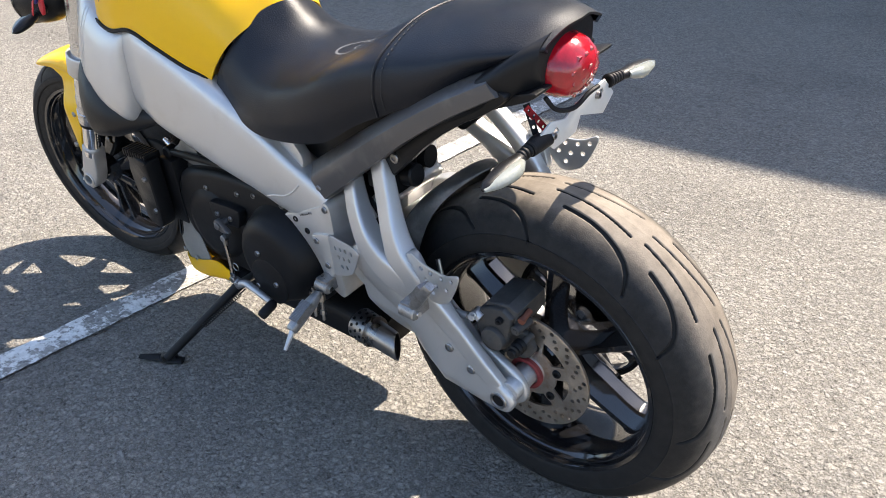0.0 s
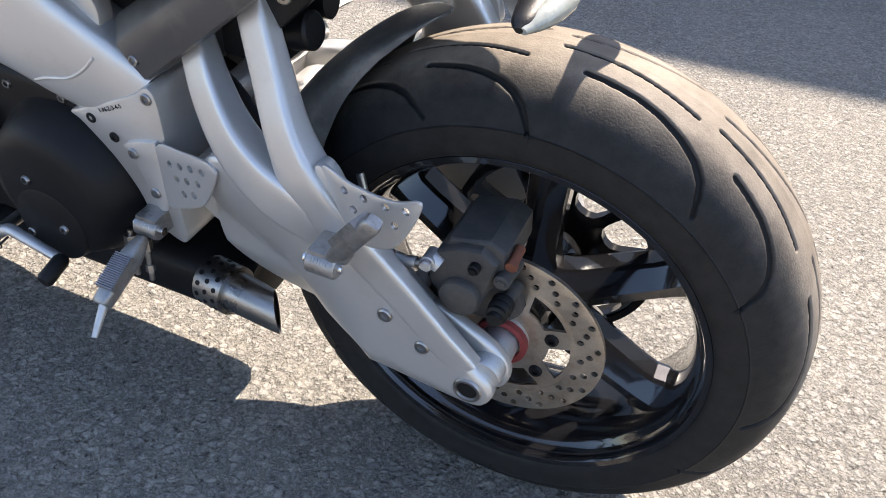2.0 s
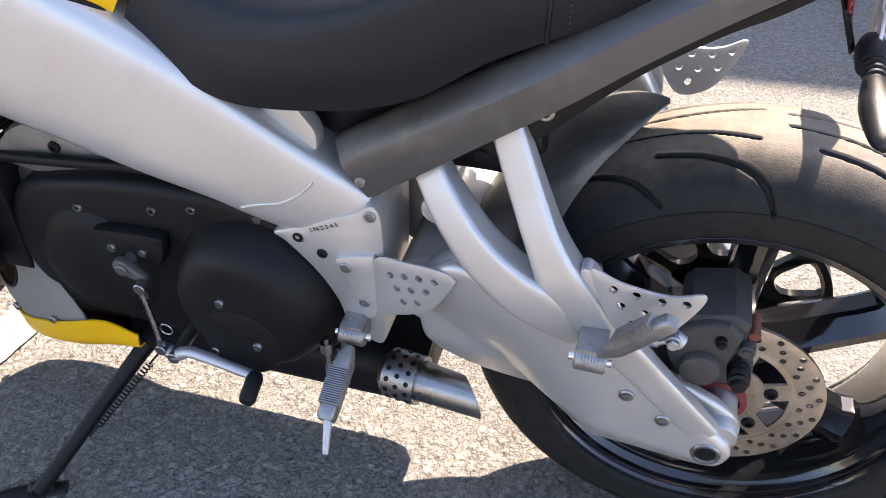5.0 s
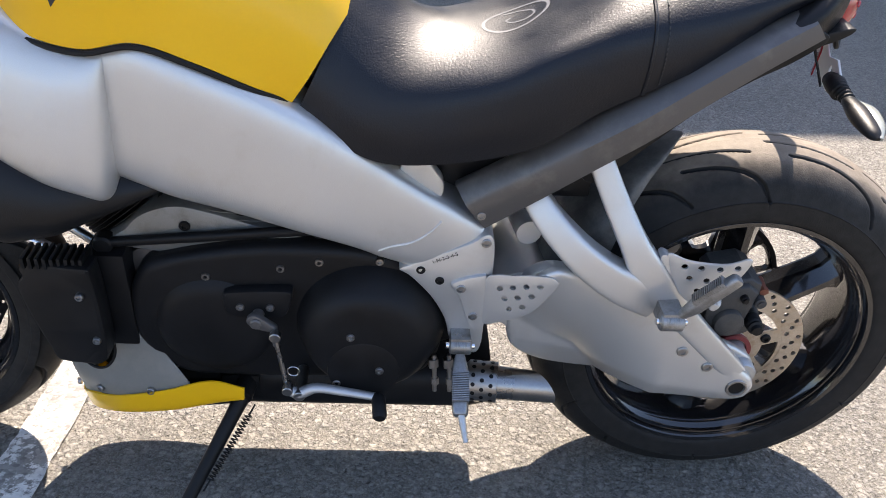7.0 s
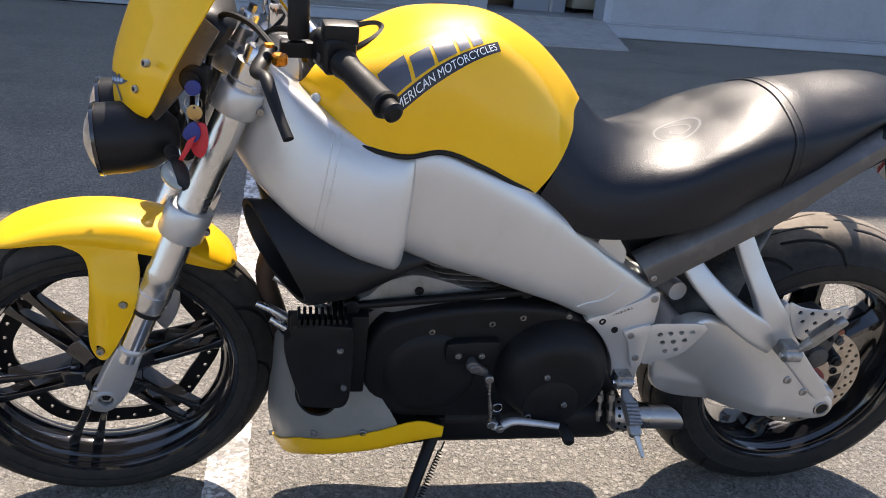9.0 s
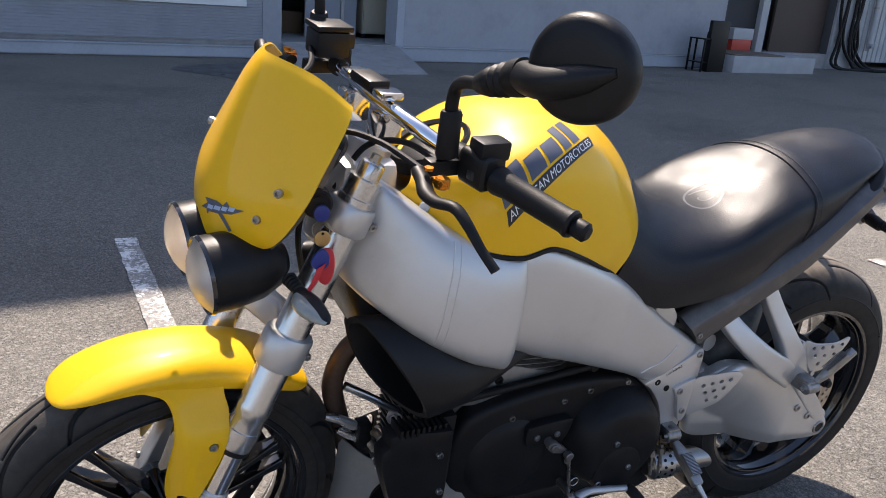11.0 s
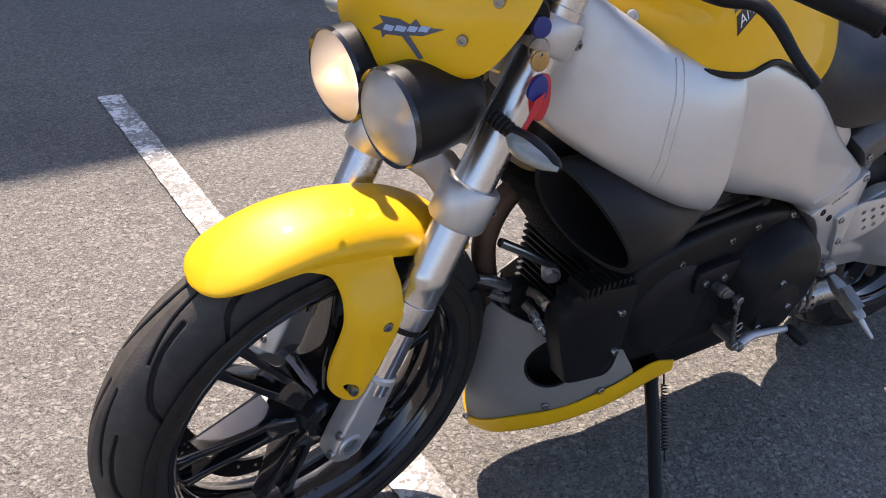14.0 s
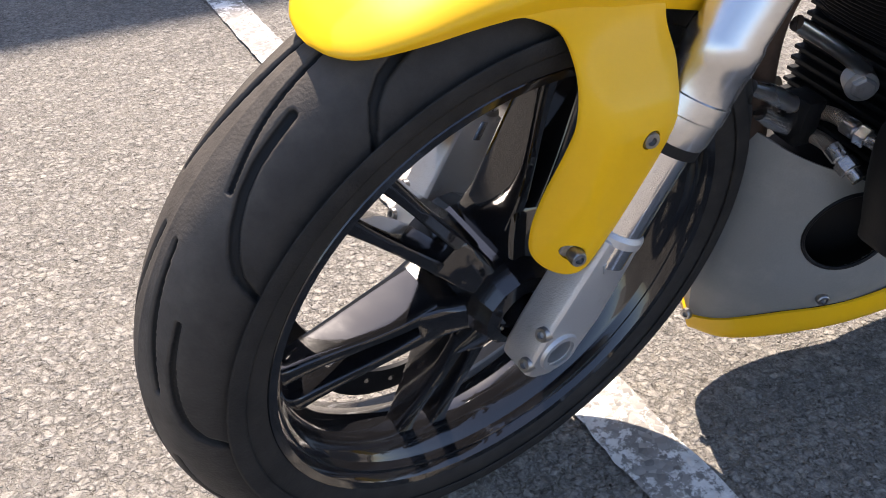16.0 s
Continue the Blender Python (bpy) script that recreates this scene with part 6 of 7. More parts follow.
part("instrument_cowl", mirrored_sheet(COWL, -0.007, 30, 31, 0.004), GREY_PLASTIC, moto, "dark grey plastic cowl behind the flyscreen", m=FRONT)
FLY = [
    [(0.086, -0.082, 0.498), (0.066, -0.052, 0.49), (0.05, -0.007, 0.486)],
    [(0.1, -0.132, 0.526), (0.062, -0.08, 0.512), (0.044, -0.007, 0.507)],
    [(0.124, -0.156, 0.583), (0.074, -0.094, 0.571), (0.047, -0.007, 0.565)],
    [(0.152, -0.151, 0.635), (0.104, -0.094, 0.635), (0.069, -0.007, 0.634)],
    [(0.181, -0.138, 0.68), (0.134, -0.088, 0.693), (0.096, -0.007, 0.701)],
    [(0.193, -0.127, 0.697), (0.152, -0.082, 0.719), (0.111, -0.007, 0.73)],
    [(0.198, -0.118, 0.704), (0.163, -0.076, 0.731), (0.122, -0.007, 0.744)],
]
fly = part("flyscreen", mirrored_sheet(FLY, 0.000, 50, 73, 0.003), YELLOW, moto, "glossy yellow flyscreen above the headlights", m=FRONT)
for a, b, c in ((0.102, -0.138, 0.602), (0.086, -0.113, 0.556)):
    for s in (0, 1):
        bb = b if not s else -0.014 - b
        bolt(fly, (a - 0.004, bb, c), (-0.75, -0.6 if not s else 0.6, 0.1), 0.0058, 0.004)


def on_surface(ob, geo2d, origin, ex, ey, way, lift=0.0006):
    """Lays a flat drawing on a curved part: each point is dropped along way on to the surface."""
    tree = BVHTree.FromPolygons([v.co for v in ob.data.vertices], [p.vertices for p in ob.data.polygons])
    o, ex, ey, way = Vector(origin), Vector(ex), Vector(ey), Vector(way).normalized()
    out = []
    for x, y, *_ in geo2d[0]:
        p = o + ex * x + ey * y
        hit = tree.ray_cast(p - way * 0.4, way)[0]
        out.append(tuple((hit if hit else p) - way * lift))
    return out, geo2d[1]


def quad_net(pts, n=6, m=4):
    """A four-cornered patch as a fine net."""
    a, b, c, d = [np.array(p, float) for p in pts]
    v, f = [], []
    for i in range(n + 1):
        for j in range(m + 1):
            s, t = i / n, j / m
            v.append(tuple((a * (1 - s) + b * s) * (1 - t) + (d * (1 - s) + c * s) * t))
    for i in range(n):
        for j in range(m):
            k = i * (m + 1) + j
            f.append((k, k + m + 1, k + m + 2, k + 1))
    return v, f


SLATE = surface("slate_blue_sticker", (0.075, 0.085, 0.115), 0.4, 0, 0.06, 40)
INK = surface("black_sticker", (0.012, 0.012, 0.016), 0.4, 0, 0.1, 40)
WHITE_INK = surface("white_print", (0.75, 0.76, 0.78), 0.45, 0, 0.05, 40)
for side in (-1, 1):
    o = (-0.910, side * 0.187, 0.546)
    EXT = Vector((0.162, -side * 0.076, 0.066)).normalized()
    EYT = Vector((-0.018, -side * 0.039, 0.024)).normalized()
    way = EXT.cross(EYT) * side
    band = quad_net([(0, 0), (0.196, 0), (0.199, 0.0165), (0.003, 0.0165)], 24, 3)
    part("sticker_band", on_surface(tank, band, o, EXT, EYT, way, 0.0008), INK, tank, "black sticker band", smooth=True)
    t = text_geo("AMERICAN MOTORCYCLES", 0.0152, 0.0)
    w = max(p[0] for p in t[0])
    t = ([((p[0] * 0.186 / w + 0.005) if side < 0 else 0.192 - p[0] * 0.186 / w, p[1] + 0.003, 0) for p in t[0]], t[1])
    part("sticker_lettering", on_surface(tank, t, o, EXT, EYT, way, 0.0013), WHITE_INK, tank, "white words on the sticker band", smooth=True)
    for k, (x0, x1, hgt) in enumerate(((0.0, 0.044, 0.040), (0.050, 0.083, 0.031), (0.089, 0.122, 0.031), (0.128, 0.147, 0.044), (0.152, 0.171, 0.044))):
        q = quad_net([(x0 + 0.002, 0.020), (x1 + 0.002, 0.020), (x1 + 0.002 + hgt * 0.12, 0.020 + hgt), (x0 + 0.002 + hgt * 0.12, 0.020 + hgt)], 8, 8)
        part("sticker_block", on_surface(tank, q, o, EXT, EYT, way, 0.0008), SLATE, tank, "slate blue sticker block", smooth=True)
bolt_shape = [(-0.034, 0.000), (-0.020, 0.008), (-0.026, 0.012), (-0.004, 0.014), (0.006, 0.012), (0.010, 0.017), (0.016, 0.012), (0.034, 0.014), (0.018, 0.006), (0.006, 0.004), (0.020, -0.010), (0.016, -0.012), (0.000, 0.002), (-0.016, 0.000), (-0.020, -0.004), (-0.022, 0.001)]
cvv, _, cff, *_ = cdt([Vector(q) for q in bolt_shape], [(i, (i + 1) % len(bolt_shape)) for i in range(len(bolt_shape))], [], 1, 1e-7)
AT = (0.0, -0.056, 0.538)
part("sticker", on_surface(fly, ([(q.x * 1.35, q.y * 1.35) for q in cvv], [tuple(q) for q in cff]), AT, (0, -0.92, 0.10), (0.1, 0.1, 1.0), (1, 0, 0), 0.0012), SLATE, fly, "slate blue jagged sticker")
PALE = surface("pale_blue_print", (0.35, 0.45, 0.62), 0.4)
for x0, x1, y0 in ((-0.020, -0.010, 0.003), (-0.008, 0.002, 0.005), (0.004, 0.012, 0.007), (0.014, 0.022, 0.009)):
    lg = quad_net([(x0 * 1.3, y0 * 1.3), (x1 * 1.3, y0 * 1.3 + 0.001), (x1 * 1.3 + 0.003, y0 * 1.3 + 0.007), (x0 * 1.3 + 0.003, y0 * 1.3 + 0.006)], 4, 2)
    part("sticker_stroke", on_surface(fly, lg, AT, (0, -0.92, 0.10), (0.1, 0.1, 1.0), (1, 0, 0), 0.0018), PALE, fly, "pale blue stroke on the sticker")

# handlebar and controls
BAR = [(0.378, -0.366, 0.637), (0.340, -0.235, 0.650), (0.318, -0.160, 0.658), (0.296, -0.110, 0.672), (0.286, -0.040, 0.679), (0.286, 0.040, 0.683), (0.296, 0.110, 0.680), (0.318, 0.160, 0.672), (0.340, 0.235, 0.664), (0.378, 0.366, 0.655)]
bar = part("handlebar", tube(BAR, 0.0112, 20, 60), CHROME, moto, "polished steel handlebar", m=FRONT)


def along_bar(s, side=-1):
    """A point on the outer straight of the bar, s metres in from its end."""
    e, i = (Vector(BAR[0]), Vector(BAR[1])) if side < 0 else (Vector(BAR[-1]), Vector(BAR[-2]))
    return e + (i - e).normalized() * s


for side in (-1, 1):
    g = part("grip", tube([along_bar(s, side) for s in (0.0, 0.004, 0.012, 0.10, 0.118, 0.124)], [0.0165, 0.0185, 0.0165, 0.0165, 0.0195, 0.0185], 28), RUBBER_PLAIN, bar, "smooth black rubber grip")
    part("bar_end", tube([along_bar(s, side) for s in (-0.022, -0.018, -0.002, 0.001)], [0.008, 0.0125, 0.0125, 0.010], 24), BLACK_SATIN, bar)
    a, b = along_bar(0.128, side), along_bar(0.172, side)
    d = (b - a).normalized()
    part("switch_box", loft([squircle(a + d * s + Vector((0, 0, 0.004)), Vector((0, 0, 1)) * 0.024 * k, d.cross(Vector((0, 0, 1))).normalized() * 0.023 * k, 24, 5) for s, k in ((0, 0.85), (0.004, 1.0), (0.040, 1.0), (0.046, 0.85))]), BLACK_PLASTIC, bar, "black switch box")
    part("switch_hump", box(a.x - 0.024, a.y + (0.002 if side < 0 else -0.034), a.z + 0.020, a.x + 0.022, a.y + (0.034 if side < 0 else -0.002), a.z + 0.046, 0.005), BLACK_PLASTIC, bar)
    part("button", box(a.x - 0.030, a.y + (0.008 if side < 0 else -0.02), a.z - 0.006, a.x - 0.022, a.y + (0.02 if side < 0 else -0.008), a.z + 0.006, 0.002), DARK_GREY, bar)
    p0 = along_bar(0.178, side)
    part("lever_clamp", join(tube([along_bar(0.176, side), along_bar(0.196, side)], 0.019, 22), box(p0.x - 0.060, p0.y - 0.010, p0.z - 0.016, p0.x - 0.008, p0.y + 0.010, p0.z + 0.006, 0.004)), BLACK_SATIN, bar)
    sy = 1 if side > 0 else -1
    zo = 0.018 if side > 0 else 0.0
    part("lever", tube([(0.252, sy * 0.205, 0.650 + zo), (0.247, sy * 0.228, 0.646 + zo), (0.238, sy * 0.252, 0.641 + zo), (0.234, sy * 0.281, 0.643 + zo), (0.241, sy * 0.309, 0.648 + zo), (0.245, sy * 0.331, 0.639 + zo), (0.254, sy * 0.356, 0.616 + zo), (0.262, sy * 0.379, 0.599 + zo)], [0.0100, 0.0105, 0.0110, 0.0095, 0.0088, 0.0080, 0.0068, 0.0070], 14, 40, True, 0.75), BLACK_SATIN, bar, "black adjustable hand lever")
    part("lever_adjuster", join(cyl((0.264, sy * 0.2440, 0.642 + zo), (0.264, sy * 0.2440, 0.656 + zo), 0.010, 16, None, 0.002), cyl((0.252, sy * 0.228, 0.660 + zo), (0.252, sy * 0.228, 0.664 + zo), 0.006, 12), box(0.254, sy * 0.238 - 0.006, 0.646 + zo, 0.272, sy * 0.238 + 0.006, 0.654 + zo, 0.002)), ORANGE, bar, "orange anodised adjuster")
for y in (-0.05, 0.05):
    part("bar_clamp", join(box(0.266, y - 0.016, 0.625, 0.308, y + 0.016, 0.672, 0.005), box(0.268, y - 0.015, 0.690, 0.304, y + 0.015, 0.702, 0.004)), CHROME, bar)
part("bar_mount_cap", box(0.266, -0.030, 0.692, 0.300, 0.030, 0.708, 0.004), BLACK_PLASTIC, bar)
part("fluid_reservoir", join(box(0.262, 0.135, 0.690, 0.318, 0.185, 0.730, 0.006), box(0.260, 0.133, 0.731, 0.320, 0.187, 0.740, 0.003)), BLACK_PLASTIC, bar, "black brake fluid reservoir on the right")
part("instrument_housing", loft([squircle((a, -0.005, c), (0.02 * k, 0, 0.03 * k), (0, 0.085 * k, 0), 28, 3.5) for a, c, k in ((0.135, 0.645, 0.8), (0.150, 0.640, 1.0), (0.195, 0.622, 1.05), (0.205, 0.617, 0.95))]), BLACK_PLASTIC, moto, "black instrument housing behind the flyscreen", m=FRONT)
part("dial_glass", moved(lathe([(0.0, 0.004), (0.03, 0.003), (0.036, 0.0)], 32, "x"), pose(0.210, -0.035, 0.622, 0, 40, 0)), surface("dial_face", (0.4, 0.41, 0.42), 0.2, 0.2), moto, "pale round dial", m=FRONT)
for k, pts in enumerate(([(0.262, -0.200, 0.648), (0.235, -0.13, 0.660), (0.200, -0.08, 0.655), (0.185, -0.06, 0.600), (0.17, -0.05, 0.50), (0.18, -0.06, 0.42)], [(0.262, 0.16, 0.70), (0.235, 0.10, 0.69), (0.19, 0.07, 0.66), (0.165, 0.06, 0.56), (0.15, 0.05, 0.40), (0.13, 0.12, 0.30), (0.10, 0.125, 0.2)], [(0.30, -0.18, 0.648), (0.29, -0.10, 0.645), (0.26, -0.05, 0.62), (0.23, -0.03, 0.55)])):
    part("control_cable", tube(pts, 0.0045, 8, 40), RUBBER_PLAIN, moto, m=FRONT)


def mirror(side):
    """A rear-view mirror on a bent stem with a ribbed rubber boot and a rounded shell."""
    sy = 1 if side > 0 else -1
    zo = 0.02 if side > 0 else 0
    st = [(0.292, 0.205, 0.672), (0.291, 0.203, 0.700), (0.290, 0.200, 0.735), (0.288, 0.207, 0.757), (0.284, 0.228, 0.770), (0.281, 0.262, 0.779)]
    mr = part("mirror", tube([(a, sy * b, c + zo) for a, b, c in st], [0.0085, 0.0085, 0.0085, 0.0082, 0.0080, 0.0080], 16, 36), BLACK_SATIN, moto, "black rear-view mirror on a bent stem", m=FRONT)
    b0, b1 = Vector((0.281, sy * 0.258, 0.778 + zo)), Vector((0.290, sy * 0.328, 0.808 + zo))
    n = 14
    part("boot", tube([b0.lerp(b1, i / (n - 1)) for i in range(n)], [0.010, 0.0125, 0.0145, 0.0160, 0.0175, 0.0155, 0.0190, 0.0165, 0.0200, 0.0175, 0.0205, 0.0210, 0.0215, 0.0215], 24), RUBBER_PLAIN, mr)
    m = Matrix.Translation((0.304, sy * 0.392, 0.834 + zo)) @ Matrix.Rotation(radians(21 if side < 0 else -21), 4, "Z") @ Matrix.Rotation(radians(2), 4, "Y") @ Matrix.Rotation(radians(10 * sy), 4, "X")
    rings = []
    for x, k in ((0.020, 0.95), (0.018, 0.99), (0.012, 1.0), (0.004, 0.985), (-0.003, 0.93), (-0.007, 0.84), (-0.010, 0.60), (-0.012, 0.30), (-0.0125, 0.05)):
        rings.append([m @ Vector((x, 0.0625 * k * math.cos(t), 0.056 * k * math.sin(t) * (1.06 if math.sin(t) > 0 else 1.0))) for t in np.arange(48) * 2 * math.pi / 48])
    part("shell", loft(rings), BLACK_PLASTIC, mr)
    part("glass", moved(lathe([(0.0, 0.0245), (0.90, 0.0245), (0.94, 0.023)], 48, "x"), m @ Matrix.Diagonal((1, 0.058, 0.050, 1))), CHROME, mr, "mirror glass")
    part("fairing_rib", tube([b1, m @ Vector((-0.010, -0.030 * sy, -0.014)), m @ Vector((-0.010, 0.010 * sy, -0.006)), m @ Vector((-0.007, 0.046 * sy, 0.004))], [0.0215, 0.0215, 0.0185, 0.006], 20, 24, True, 0.85), BLACK_PLASTIC, mr)
    part("stem_sleeve", tube([(0.292, sy * 0.205, 0.664 + zo), (0.2915, sy * 0.204, 0.668 + zo), (0.2905, sy * 0.2015, 0.722 + zo), (0.290, sy * 0.2010, 0.726 + zo)], [0.013, 0.0145, 0.0140, 0.012], 20), RUBBER_PLAIN, mr, "black rubber sleeve")


mirror(-1)
mirror(1)
indicator(tuple(FRONT @ Vector((0.125, -0.128, 0.472))), tuple(FRONT @ Vector((0.142, -0.222, 0.455))), "small front turn signal with a clear lens", moto, BLACK_PLASTIC)
indicator(tuple(FRONT @ Vector((0.125, 0.128, 0.480))), tuple(FRONT @ Vector((0.142, 0.222, 0.472))), "small front turn signal with a clear lens", moto, BLACK_PLASTIC)
part("ignition_lock", join(cyl((0.168, -0.095, 0.572), (0.158, -0.128, 0.576), 0.020, 24, None, 0.003), cyl((0.158, -0.127, 0.576), (0.156, -0.133, 0.577), 0.012, 20)), BLACK_SATIN, moto, "round black ignition lock beside the cowl", m=FRONT)
# front caliper and hose on the far side
fc = part("brake_caliper", join(plate([(0.10, 0.05), (0.125, 0.10), (0.115, 0.155), (0.085, 0.185), (0.05, 0.18), (0.06, 0.13), (0.075, 0.08)], 0.062, 0.10, (), 0.008, 40), plate([(0.10, 0.05), (0.125, 0.10), (0.115, 0.155), (0.085, 0.185), (0.05, 0.18), (0.06, 0.13), (0.075, 0.08)], 0.012, 0.036, (), 0.006, 40)), SILVER_CAST, moto, "silver front brake caliper on the far side", m=FRONT)
part("caliper_bridge", box(0.09, 0.036, 0.10, 0.12, 0.062, 0.14, 0.004), DARK_GREY, fc)

# ---- engine and lower parts
engine = part("engine", join(
    loft([squircle((x, 0.01, z), (0, 0, hh), (0, hw, 0), 28, 5) for x, z, hh, hw in ((-0.90, 0.05, 0.06, 0.06), (-0.87, 0.05, 0.10, 0.085), (-0.70, 0.06, 0.125, 0.095), (-0.52, 0.06, 0.12, 0.10), (-0.44, 0.06, 0.09, 0.09))]),
    box(-0.80, -0.085, 0.15, -0.60, 0.085, 0.27, 0.02)), BLACK_SATIN, moto, "black air-cooled twin engine")


def fins(parent, base, up, n, pitch, hx, hy, mat, name="cylinder"):
    """A finned cylinder: a stack of thin rounded plates on a barrel."""
    b, u = Vector(base), Vector(up).normalized()
    q = u.to_track_quat("Z", "X").to_matrix().to_4x4()
    geos = []
    for i in range(n):
        ring0 = [(hx * math.copysign(abs(math.cos(t)) ** 0.6, math.cos(t)), hy * math.copysign(abs(math.sin(t)) ** 0.6, math.sin(t))) for t in np.arange(28) * 2 * math.pi / 28]
        z = i * pitch
        geos.append(moved(loft([[(x * k, y * k, z + d) for x, y in ring0] for d, k in ((0, 0.97), (0.0006, 1.0), (0.0017, 1.0), (0.0023, 0.97))]), Matrix.Translation(b) @ q))
    barrel = part(name, cyl(b, b + u * n * pitch, min(hx, hy) * 0.82, 24), mat, parent)
    for g in geos:
        part("fin", g, mat, barrel)
    return barrel


fins(moto, (-0.87, 0.0, 0.14), (-0.62, 0, 0.78), 33, 0.0064, 0.075, 0.078, BLACK_SATIN)
fins(moto, (-0.63, 0.0, 0.17), (0.30, 0, 0.95), 8, 0.0105, 0.075, 0.078, BLACK_SATIN)
ROCKER = surface("dull_cast_grey", (0.24, 0.24, 0.235), 0.5, 0.6, 0.15, 20, 600, 0.0006, dust=(0.16, 0.15, 0.14), dust_at=0.6)
part("rocker_cover", plate([(-0.925, 0.160), (-0.905, 0.190), (-0.878, 0.215), (-0.835, 0.229), (-0.79, 0.222), (-0.735, 0.205), (-0.66, 0.185), (-0.63, 0.16), (-0.75, 0.14)], -0.098, -0.02, (), 0.010, 50), ROCKER, engine, "dull silver rocker cover")
bolt(moto, (-0.821, -0.098, 0.198), (0, -1, 0), 0.008, 0.004)
fins(moto, (-0.74, -0.02, 0.185), (0.05, 0, 1), 7, 0.0105, 0.085, 0.075, ROCKER, "cylinder_head")
part("inner_cover", plate([(-0.925, 0.03), (-0.915, 0.120), (-0.88, 0.155), (-0.73, 0.188), (-0.60, 0.200), (-0.55, 0.185), (-0.60, 0.0), (-0.75, -0.05), (-0.90, -0.04)], -0.085, -0.03, (), 0.008, 50), GUNMETAL, engine, "dark grey inner primary case")
primary = part("primary_cover", plate([(-0.911, 0.059), (-0.898, 0.118), (-0.857, 0.154), (-0.725, 0.180), (-0.579, 0.180), (-0.514, 0.153), (-0.466, 0.085), (-0.460, 0.003), (-0.494, -0.051), (-0.601, -0.062), (-0.758, -0.064), (-0.850, -0.055), (-0.901, -0.002)], -0.122, -0.05, (), 0.016, 80, None, 5), BLACK_SATIN, moto, "satin black primary drive cover")
part("clutch_dome", lathe([(0.0, -0.1735), (0.066, -0.1735), (0.080, -0.170), (0.090, -0.160), (0.098, -0.144), (0.104, -0.128), (0.110, -0.115)], 64, "y", False, (-0.565, 0, 0.050)), BLACK_SATIN, primary)
part("derby_cover", lathe([(0.0, -0.1755), (0.048, -0.1755), (0.0515, -0.174), (0.054, -0.165), (0.060, -0.13)], 48, "y", False, (-0.572, 0, 0.006)), BLACK_SATIN, primary)
part("crank_dome", lathe([(0.0, -0.133), (0.060, -0.133), (0.076, -0.130), (0.088, -0.118)], 48, "y", False, (-0.79, 0, 0.040)), BLACK_SATIN, primary)
part("inspection_cover", plate([(-0.770, 0.110), (-0.757, 0.116), (-0.684, 0.120), (-0.674, 0.110), (-0.684, 0.078), (-0.702, 0.072), (-0.754, 0.072), (-0.768, 0.082)], -0.1405, -0.118, (), 0.004, 40), BLACK_SATIN, primary)
for x, z, y in ((-0.896, 0.088, 0.114), (-0.795, 0.130, 0.121), (-0.690, 0.147, 0.121), (-0.636, 0.160, 0.121), (-0.552, 0.164, 0.121), (-0.513, 0.123, 0.121), (-0.747, 0.092, 0.140), (-0.705, 0.092, 0.140), (-0.590, 0.069, 0.1735), (-0.611, -0.018, 0.1735), (-0.549, 0.009, 0.1755), (-0.858, -0.040, 0.117)):
    bolt(primary, (x, -y, z), (0, -1, 0), 0.0062, 0.004)
part("tie_rod", tube([(-0.93, -0.100, 0.168), (-0.80, -0.108, 0.187), (-0.64, -0.112, 0.207)], 0.0075, 12, 14), BLACK_SATIN, moto, "black engine tie rod")
part("tie_rod_end", cyl((-0.935, -0.11, 0.167), (-0.935, -0.085, 0.167), 0.014, 18, None, 0.003), BLACK_SATIN, moto)
part("tie_rod_end", cyl((-0.635, -0.12, 0.208), (-0.635, -0.09, 0.208), 0.012, 18, None, 0.003), BLACK_SATIN, moto)


def scoop(side):
    """The air scoop: a hollow tapering duct with an oval mouth."""
    def ring(c, h, w, n=36):
        c, h, w = np.array(c), np.array(h), np.array(w)
        back = 0.034 if c[0] < -1.07 else 0.0
        return [c + h * math.sin(t) + w * math.cos(t) + np.array([back * ((1 - math.sin(t)) / 2) ** 2, 0, 0]) for t in np.arange(n) * 2 * math.pi / n]
    outer = [ring((-1.082, -0.160, 0.303), (-0.030, 0.042, 0.068), (0.015, -0.032, 0.018)),
             ring((-1.076, -0.160, 0.302), (-0.030, 0.042, 0.070), (0.016, -0.034, 0.018)),
             ring((-1.030, -0.158, 0.300), (-0.024, 0.038, 0.070), (0.020, -0.048, 0.018)),
             ring((-0.970, -0.150, 0.297), (-0.014, 0.032, 0.060), (0.020, -0.052, 0.006)),
             ring((-0.900, -0.140, 0.298), (-0.008, 0.020, 0.038), (0.010, -0.046, 0.0)),
             ring((-0.830, -0.132, 0.304), (-0.004, 0.010, 0.016), (0.010, -0.034, 0.0))]
    inner = [ring((-1.082, -0.160, 0.303), (-0.027, 0.038, 0.062), (0.013, -0.028, 0.016)),
             ring((-1.030, -0.156, 0.300), (-0.020, 0.032, 0.060), (0.014, -0.036, 0.014)),
             ring((-0.950, -0.146, 0.297), (-0.010, 0.024, 0.046), (0.015, -0.042, 0.004))]
    g = loft(inner[::-1] + outer)
    return g if side < 0 else flip(g)


